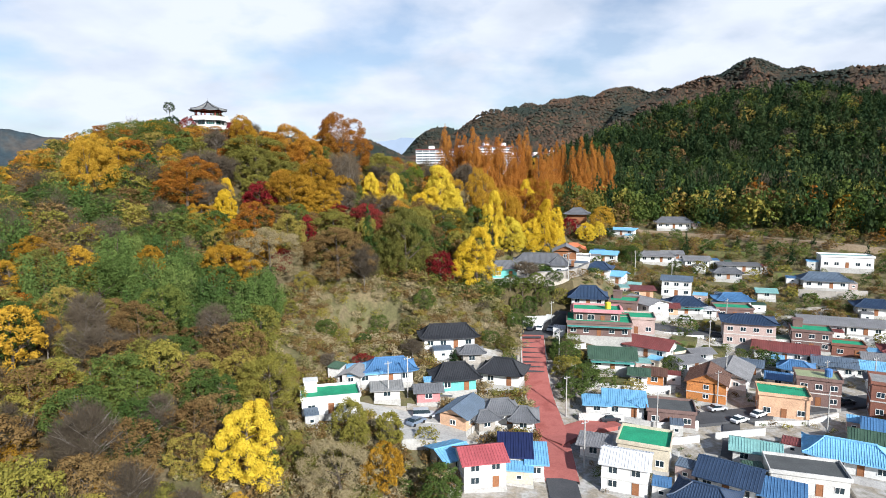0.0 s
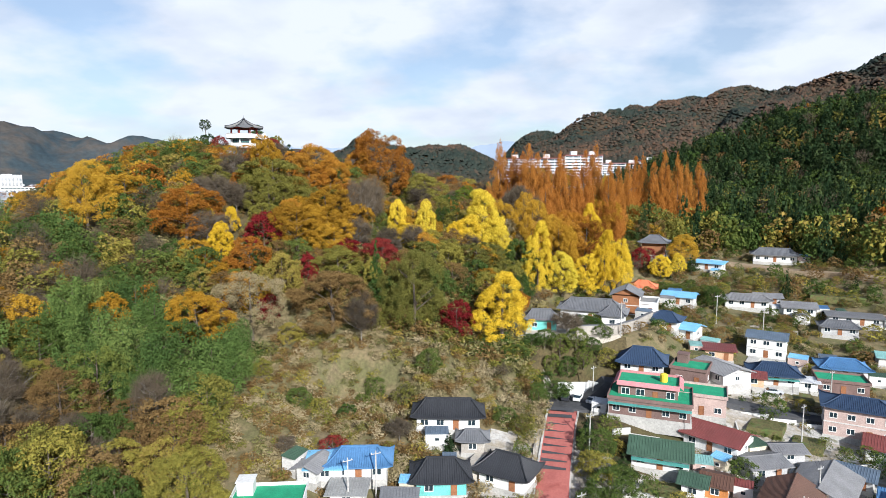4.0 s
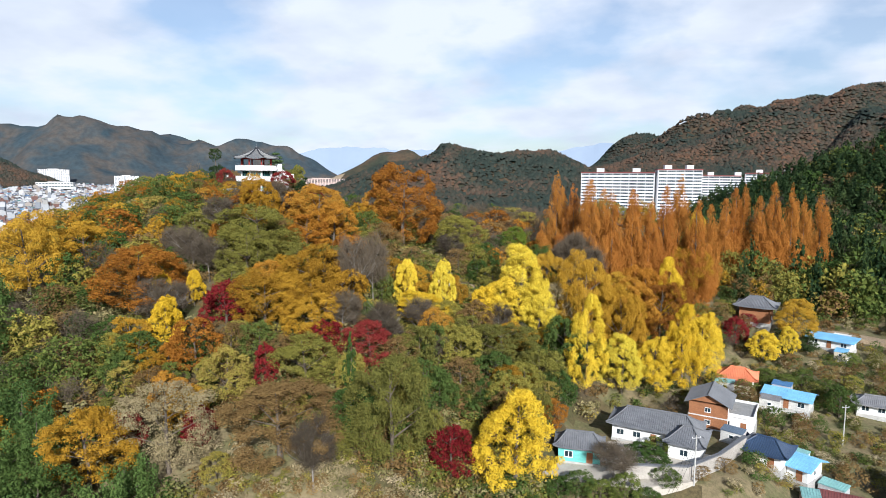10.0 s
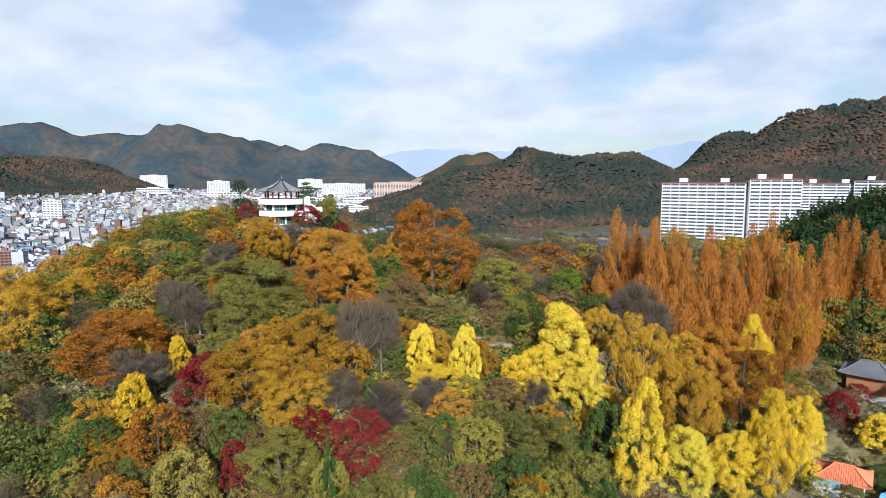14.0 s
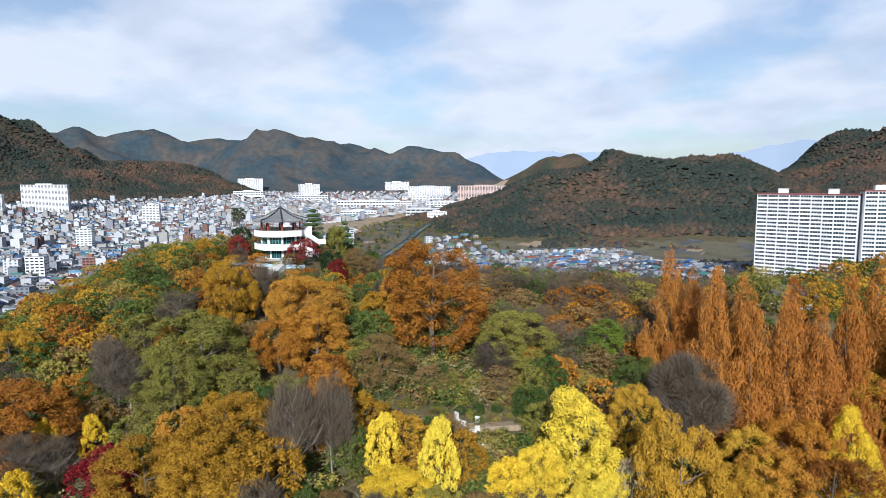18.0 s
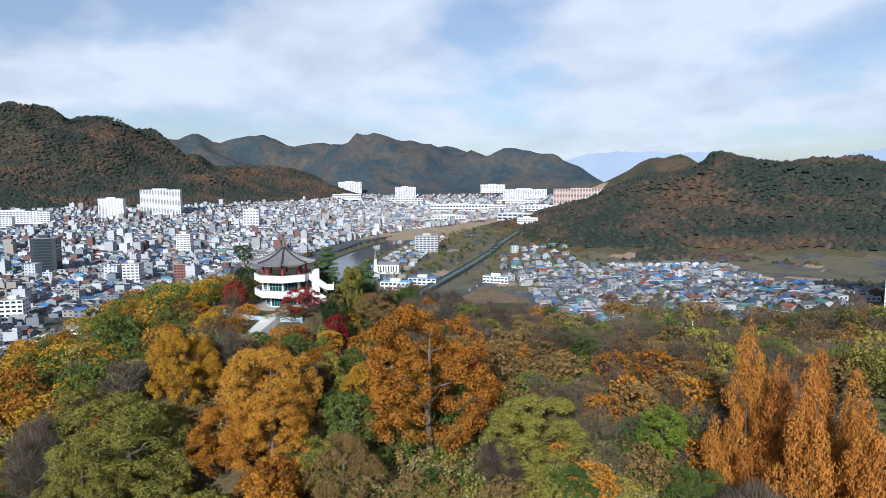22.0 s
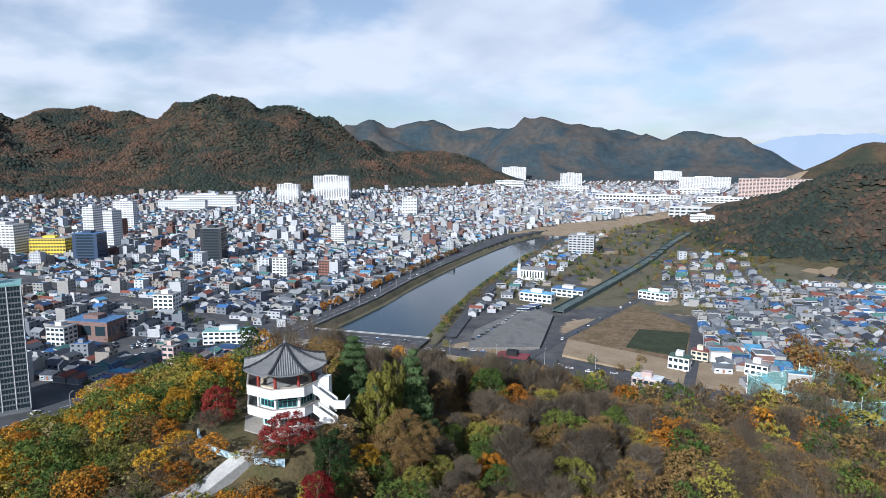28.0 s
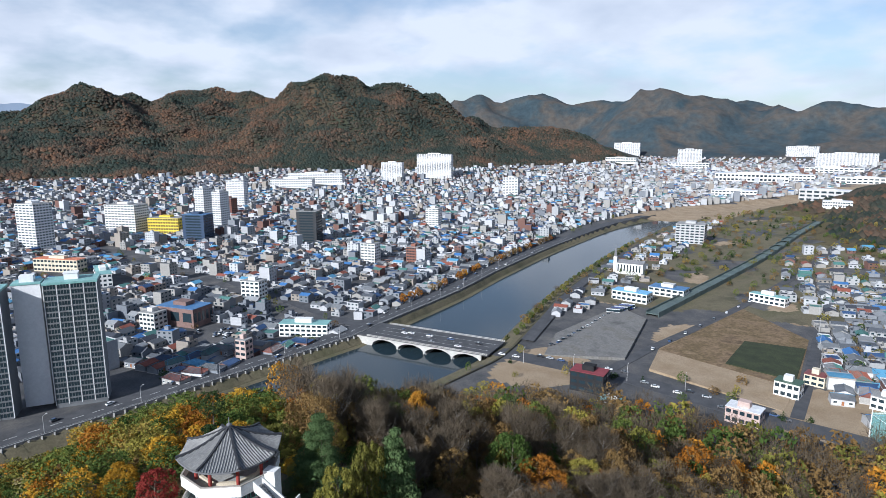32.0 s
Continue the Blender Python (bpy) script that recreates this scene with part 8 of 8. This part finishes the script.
# ---- far woods on the mountains, and the far ridges ----
def far_woods(n, x0, x1, y0, y1, least, size, seed, cap=1e9):
    rs = np.random.default_rng(seed)
    x, y = rs.uniform(x0, x1, n), rs.uniform(y0, y1, n)
    z = land(x, y)
    far = np.hypot(x, y - 200)
    clear = np.zeros(n, bool)
    for a_, b_, r_ in LANDMARKS:
        clear |= np.hypot(x - a_, y - b_) < r_ + 4
    if least < 10:
        clear |= rs.uniform(0, 1, n) < 0.35 + 0.3 * np.sin(x / 31) * np.cos(y / 27)
    k = ~clear & (z > least + 0.007 * np.clip(far - 500, 0, None)) & (far < cap)
    x, y, z = x[k], y[k], z[k]
    m = len(x)
    hue = np.clip(0.50 + 0.55 * fbm(x, y, 420, 3) + rs.normal(0, 0.16, m), 0, 1)
    s = size * rs.uniform(0.7, 1.35, m)
    a = rs.uniform(0, math.tau, m)
    ring = []
    for j in range(5):
        q = a + j * math.tau / 5
        ring.append(np.stack([x + np.cos(q) * s * 0.62, y + np.sin(q) * s * 0.62, z + s * rs.uniform(-0.25, 0.2, m)], 1))
    top = np.stack([x + rs.normal(0, 0.12, m) * s, y + rs.normal(0, 0.12, m) * s, z + s * rs.uniform(0.4, 0.75, m)], 1)
    return ring, top, hue, s, m


M["far_leaf"] = foliage("far_leaf", [(0.032, 0.045, 0.037), (0.040, 0.052, 0.042), (0.060, 0.058, 0.044), (0.100, 0.072, 0.052), (0.155, 0.086, 0.052)], 0.15, tint=True)


def far_wood_object(name, label, *args):
    ring, top, hue, s, m = far_woods(*args)
    v = np.stack(ring + [top], 1)
    allv = v.reshape(-1, 3)
    b = (np.arange(m) * 6)[:, None]
    tri = np.concatenate([b + np.array([j, (j + 1) % 5, 5]) for j in range(5)], 0)
    me = bpy.data.meshes.new(name)
    me.from_pydata(allv.tolist(), [], tri.tolist())
    me.materials.append(M["far_leaf"])
    me.polygons.foreach_set("use_smooth", np.ones(len(tri), bool))
    me.attributes.new("tint", "FLOAT", "FACE").data.foreach_set("value", np.tile(hue, 5).astype(np.float32))
    tagged(new(name, me), label, "woods", kind="stuff")


far_wood_object("mountain_woods", "mixed autumn woods on the mountain beyond the town", 90000, -3200, -1500, -700, 1900, 30, 10.5, 1)
far_wood_object("hill_woods", "dark mixed woods on the hill beyond the flats", 21000, -760, 500, 860, 1900, 11, 9.5, 2)
far_wood_object("foot_woods", "dark trees and hedges at the foot of the hill", 5200, -330, 420, 585, 1010, 3.5, 7.5, 8)
far_wood_object("slope_woods", "mixed woods on the eastern mountain", 84000, -400, 1750, 900, 2700, 45, 10, 4)

# ridge backdrop: haze painted as blue base colour, lifted by a faint emission
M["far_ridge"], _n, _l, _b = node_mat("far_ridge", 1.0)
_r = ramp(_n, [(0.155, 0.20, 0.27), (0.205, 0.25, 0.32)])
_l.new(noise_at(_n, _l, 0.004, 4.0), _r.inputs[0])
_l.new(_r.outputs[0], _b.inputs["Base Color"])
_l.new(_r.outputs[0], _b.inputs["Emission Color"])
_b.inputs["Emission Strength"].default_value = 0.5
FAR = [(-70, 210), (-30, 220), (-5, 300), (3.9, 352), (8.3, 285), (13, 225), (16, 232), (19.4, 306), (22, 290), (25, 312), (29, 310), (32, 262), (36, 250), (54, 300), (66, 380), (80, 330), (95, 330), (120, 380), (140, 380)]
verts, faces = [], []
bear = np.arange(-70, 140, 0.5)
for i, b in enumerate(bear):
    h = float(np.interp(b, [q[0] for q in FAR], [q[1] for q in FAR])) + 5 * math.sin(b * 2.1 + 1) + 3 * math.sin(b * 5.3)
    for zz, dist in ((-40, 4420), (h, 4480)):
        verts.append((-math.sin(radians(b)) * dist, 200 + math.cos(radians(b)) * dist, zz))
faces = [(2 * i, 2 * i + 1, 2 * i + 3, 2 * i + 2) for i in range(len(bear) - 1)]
tagged(new("backdrop", mesh_from("backdrop", verts, faces, "far_ridge")), "mountain ridges on the horizon with painted blue haze", "ridge", kind="structure")


# ---- cars, poles and small things ----
M["car_paint"] = surface("car_paint", [(0.72, 0.72, 0.72), (0.03, 0.03, 0.035), (0.68, 0.68, 0.68), (0.20, 0.21, 0.22), (0.42, 0.43, 0.45), (0.75, 0.75, 0.74), (0.06, 0.10, 0.20), (0.10, 0.10, 0.11)], 1.0, 5.0, 0.3, dirt=0.1, bump=0, by_object=True)
for nm, c in (("car_white", (0.72, 0.72, 0.72)), ("car_dark", (0.035, 0.037, 0.045)), ("car_silver", (0.45, 0.46, 0.48)), ("car_bluegrey", (0.16, 0.20, 0.26)), ("truck_blue", (0.03, 0.06, 0.25))):
    M[nm] = surface(nm, [c, tuple(min(0.8, v * 1.08) for v in c)], 1.0, 5.0, 0.3, dirt=0.08, bump=0)


def profile(pts, y0, y1, mat_bm=None):
    bm = mat_bm or bmesh.new()
    A, B = [bm.verts.new((x, y0, z)) for x, z in pts], [bm.verts.new((x, y1, z)) for x, z in pts]
    bm.faces.new(A[::-1])
    bm.faces.new(B)
    for i in range(len(pts)):
        j = (i + 1) % len(pts)
        bm.faces.new((A[i], A[j], B[j], B[i]))
    bmesh.ops.recalc_face_normals(bm, faces=bm.faces)
    return bm


def car(kind_, paint, label, m):
    key = ("car", kind_, paint)
    if key not in _meshes:
        if kind_ == "van":
            body = [(-2.3, 0.35), (2.3, 0.35), (2.35, 0.95), (1.5, 1.1), (-2.3, 1.1)]
            cab = [(-2.28, 1.1), (1.45, 1.1), (1.0, 1.85), (-2.2, 1.9)]
        elif kind_ == "bus":
            body = [(-5.2, 0.4), (5.2, 0.4), (5.25, 1.4), (-5.25, 1.4)]
            cab = [(-5.2, 1.4), (5.2, 1.4), (5.1, 3.1), (-5.2, 3.1)]
        else:
            body = [(-2.25, 0.32), (2.25, 0.32), (2.28, 0.72), (1.2, 0.95), (-1.9, 0.98), (-2.27, 0.85)]
            cab = [(-1.75, 0.97), (1.0, 0.95), (0.35, 1.42), (-1.15, 1.45)]
        wd = 1.25 if kind_ == "bus" else 0.88
        bmb = profile(body, -wd, wd)
        bmesh.ops.bevel(bmb, geom=list(bmb.edges), offset=0.06, segments=1, affect="EDGES")
        bmw = bmesh.new()
        tube(bmw, (0, -0.1, 0), (0, 0.1, 0), 0.33, 0.33, 12)
        xs, zs = [p[0] for p in cab], cab[2][1]
        _meshes[key] = (bm_mesh("body", bmb, paint), bm_mesh("cabin", profile(cab, -wd + 0.1, wd - 0.1), "glass"), bm_mesh("roof", boxes((cab[3][0] + 0.02, cab[2][0] - 0.02, -wd + 0.14, wd - 0.14, zs + (0.005 if kind_ != "van" else 0.04), zs + 0.09)), paint), bm_mesh("wheel", bmw, "black"), body, wd)
    body, cab, rf, wheel, bp, wd = _meshes[key]
    root = thing("car" if kind_ == "car" else kind_, label, "car" if kind_ == "car" else kind_, "parked cars", m)
    part("body", body, "", root)
    part("cabin", cab, "", root)
    part("roof", rf, "", root)
    L = bp[1][0] * 0.62
    for x in (-L, L):
        for y in (-wd, wd):
            part("wheel", wheel, "", root).matrix_basis = pose(x, y, 0.33)
    return root


for kd, paint, label, x, y, rz in [
    ("van", "car_silver", "silver boxy van on the concrete court", -4.2, 125, 5), ("car", "car_bluegrey", "blue-grey family car on the concrete court", -5.6, 121, 50),
    ("car", "car_dark", "black car beside the road", 37, 131.5, 10), ("car", "car_dark", "black saloon on the village road", 57, 137.2, 18), ("car", "car_silver", "silver car parked by the village road", 64.5, 139.5, 14), ("car", "car_white", "white car on the village road", 67, 133.8, 28), ("car", "car_white", "white saloon on the village road", 73, 137, 30), ("car", "car_dark", "black car outside the brick house", 98, 144.5, 12),
    ("car", "car_dark", "black car below the white wall", 26.5, 184, 80), ("car", "car_white", "white car below the white wall", 29.5, 184.2, 75), ("car", "car_white", "white car parked by the steps", 33, 183, 60),
    ("car", "car_silver", "silver car on the court lane", 79, 197, -5), ("car", "car_white", "white car by the brick house", 112, 190, -20), ("car", "truck_blue", "dark blue pickup at the bend", 29, 121.5, 60), ("car", "car_white", "white car near the temple terrace", 70.5, 216, 30),
]:
    z = ground_z(x, y) + 0.45
    if "concrete court" in label:
        z = max(ground_z(x - 1, 126), ground_z(x, 125.6)) + 0.32
    if "white wall" in label or "by the steps" in label:
        z = 8.72
    car(kd, paint, label, pose(x, y, z, 0, 0, rz))
base_car = car("car", "car_paint", "car on the valley road", pose(*rv(549, -30), 1.16, 0, 0, 40))
rc = np.random.default_rng(4)
spots = [(rv(541 + 3.4 * k, n), 1.17, math.degrees(math.atan2(N_RIVER[1], N_RIVER[0]))) for n, k in ((-22, 0), (-12, 3), (-5, 0), (4, 3), (14, 0), (-26, 3), (-34, 4), (24, 3))]
for s in np.arange(310, 900, 27):
    o = -29 if rc.random() < 0.5 else -38
    q = float(river_line(np.array(float(s)))) - float(bank_out(np.array(float(s)))) + o
    spots.append((rv(s + rc.uniform(-8, 8), q), 0.78, math.degrees(math.atan2(D_RIVER[1], D_RIVER[0]))))
for n in np.arange(45, 200, 9):
    spots.append((rv(547 - max(0, n - 115) * 0.4 + rc.choice([-4, 4]), n + rc.uniform(-3, 3)), None, 40))
for s in np.arange(575, 690, 7.5):
    spots.append((rv(s, 66 + (s - 575) * 0.18 + rc.uniform(-1, 1)), None, 100 + rc.normal(0, 6)))
for i in range(18):
    spots.append(((-444 + rc.uniform(-16, 16), 263 + rc.uniform(-16, 16)), None, 48 + rc.choice([0, 90])))
for i in range(10):
    spots.append((rv(600 + 22 * i, 124 + 7.6 * i), None, 130))
for (x, y), z, rz in spots:
    copy_thing(base_car, pose(x, y, (ground_z(x, y) + 0.35) if z is None else z, 0, 0, rz))
for k in range(7):
    x, y = rv(672 + 3.6 * k, 84 + 1.2 * k)
    car("bus", ("car_white", "car_dark", "truck_blue")[k % 3], "parked coach in the gravel bus park", pose(x, y, ground_z(x, y) + 0.3, 0, 0, 48))


def pole(x, y, h=9.5, arms=1, z=None, label="grey concrete utility pole with crossarms"):
    z = ground_z(x, y) if z is None else z
    root = thing("utility_pole", label, "utility pole", "utility poles", pose(x, y, z, 0, 0, 20 + 7 * (x % 5)))
    bm = bmesh.new()
    tube(bm, (0, 0, -1), (0, 0, h), 0.17, 0.11, 8)
    part("shaft", bm, "concrete", root)
    for k in range(arms):
        part("crossarm", boxes((-0.9, 0.9, -0.06, 0.06, h - 0.6 - 0.8 * k, h - 0.48 - 0.8 * k)), "grey_wall", root)
        for xx in (-0.8, 0, 0.8):
            b2 = bmesh.new()
            tube(b2, (xx, 0, h - 0.48 - 0.8 * k), (xx, 0, h - 0.25 - 0.8 * k), 0.06, 0.04, 6)
            part("insulator", b2, "white_wall", root)
    return Vector((x, y, z + h - 0.4))


def wires(a, b, name="power_line"):
    root = thing(name, "thin black power cables slung between poles", "cable")
    bm = bmesh.new()
    for off in (-0.6, 0, 0.6):
        chain(bm, [a.lerp(b, i / 8) + Vector((off, 0, -2.8 * i / 8 * (1 - i / 8))) for i in range(9)], 0.022, 3)
    part("cable", bm, "black", root)


P1 = [pole(*q) for q in ((26.8, 112), (27.5, 133), (30.5, 158), (33, 184), (41, 199))]
P2 = [pole(*q) for q in ((46, 127.5), (65, 141), (84.5, 130), (96, 149.5), (110, 152))]
P3 = [pole(*q) for q in ((72, 152), (78, 176), (92, 196), (88, 234))]
P4 = [pole(*q) for q in ((-12, 129.5), (-8, 133), (76, 241))]
for row in (P1, P2, P3):
    for a, b in zip(row, row[1:]):
        wires(a, b)
lamp_spots = [rv(s, float(river_line(np.array(float(s)))) - float(bank_out(np.array(float(s)))) - 26.2) for s in range(310, 800, 42)] + [rv(535, n) for n in (60, 90, 120, 150)] + [rv(600 + 40 * i, 216 + 2.5 * i) for i in range(4)]
for i, (x, y) in enumerate(lamp_spots):
    root = thing("street_lamp", "tall grey street lamp with a curved arm", "street lamp", "street lamps", pose(x, y, max(ground_z(x, y), 0.3) + (0.2 if i > 11 else 0.5), 0, 0, 130))
    bm = bmesh.new()
    tube(bm, (0, 0, -0.5), (0, 0, 8.5), 0.13, 0.08, 7)
    part("shaft", bm, "grey_wall", root)
    bm = bmesh.new()
    tube(bm, (0, 0, 8.4), (1.6, 0, 9.0), 0.06, 0.05, 6)
    part("arm", bm, "grey_wall", root)
    part("lamp_head", boxes((1.4, 2.2, -0.15, 0.15, 8.92, 9.08)), "white_wall", root)

# golf practice nets at the valley's edge
M["net"], _n, _l, _b = node_mat("net", 0.8)
_b.inputs["Base Color"].default_value = (0.30, 0.58, 0.55, 1)
_b.inputs["Alpha"].default_value = 0.3
nets = thing("practice_net", "tall white masts holding a pale green practice net", "sports nets")
ring_n = [(-176, 536), (-150, 523), (-122, 537), (-108, 556), (-132, 574), (-166, 566)]
for a, b in zip(ring_n, ring_n[1:] + ring_n[:1]):
    a3, b3 = Vector((*a, ground_z(*a))), Vector((*b, ground_z(*b)))
    bm = bmesh.new()
    tube(bm, a3 - Vector((0, 0, 1)), a3 + Vector((0, 0, 14)), 0.35, 0.2, 6)
    part("mast", bm, "white_wall", nets)
    d = (b3 - a3).normalized()
    bm = bmesh.new()
    nrm = Vector((-d.y, d.x, 0)) * 0.02
    prism([(a3.x - nrm.x, a3.y - nrm.y), (b3.x - nrm.x, b3.y - nrm.y), (b3.x + nrm.x, b3.y + nrm.y), (a3.x + nrm.x, a3.y + nrm.y)], min(a3.z, b3.z), max(a3.z, b3.z) + 10.5, bm)
    part("net", bm, "net", nets, "pale green netting")
    bm = bmesh.new()
    tube(bm, a3 + Vector((0, 0, 10.6)), b3 + Vector((0, 0, 10.6)), 0.1, 0.1, 5)
    part("cable", bm, "white_wall", nets)
# trees in streets, along the bank and by the roads
rt = random.Random(9)
for s in np.arange(585, 1000, 14):
    x, y = rv(s, float(river_line(np.array(float(s)))) + float(bank_out(np.array(float(s)))) + 4)
    plant("green" if rt.random() < 0.5 else "olive", x, y, 4.5, 5.0, rt, z=max(ground_z(x, y), -1.5), note="small tree on the river bank")
for s in np.arange(620, 980, 11):
    x, y = rv(s, float(river_line(np.array(float(s)))) - float(bank_out(np.array(float(s)))) - 44.5)
    if rt.random() < 0.75:
        plant(rt.choice(["brown", "brown", "oak"]), x, y, 6, 8, rt, z=0.3, note="rust-brown street tree beside the riverside road")

rows_t = []
rs_t = np.random.default_rng(17)
for _ in range(900):
    s, n = rs_t.uniform(260, 1300), rs_t.uniform(-800, -72) if rs_t.random() < 0.55 else rs_t.uniform(40, 330)
    x, y = rv(s, n + (float(river_line(np.array(float(s)))) if abs(n) < 300 else 0))
    if (x > -120 and y < 620) or 560 < s < 740 and 40 < n < 222:
        continue
    rows_t.append((rs_t.choice(["green", "olive", "brown", "pine"]), x, y, rs_t.uniform(3, 6), rs_t.uniform(3.5, 7)))
for _ in range(620):
    s, n = rs_t.uniform(560, 1350), rs_t.uniform(28, 330)
    x, y = rv(s, n + (float(river_line(np.array(float(s)))) if n < 120 else 0))
    if 560 < s < 740 and 40 < n < 222 or abs(n - 112 - 6.6 * (s - 677) / 24) < 12 or any(math.hypot(x - a, y - b) < r + 4 for a, b, r in LANDMARKS):
        continue
    rows_t.append((rs_t.choice(["green", "olive", "twigs", "pine", "brown"]), x, y, rs_t.uniform(4, 8), rs_t.uniform(3, 8)))
woods.clear()
for sp, x, y, w, h in rows_t:
    add_wood(str(sp), x, y, w, h)
for leaf, rows in woods.items():
    v = np.concatenate([q for q, _ in rows])
    t = np.concatenate([np.full(len(q) // 3, k) for q, k in rows])
    tagged(new("street_trees", quads_mesh("street_trees", v, "wood_" + leaf, t)), "small trees scattered between the town houses", "trees", kind="stuff")
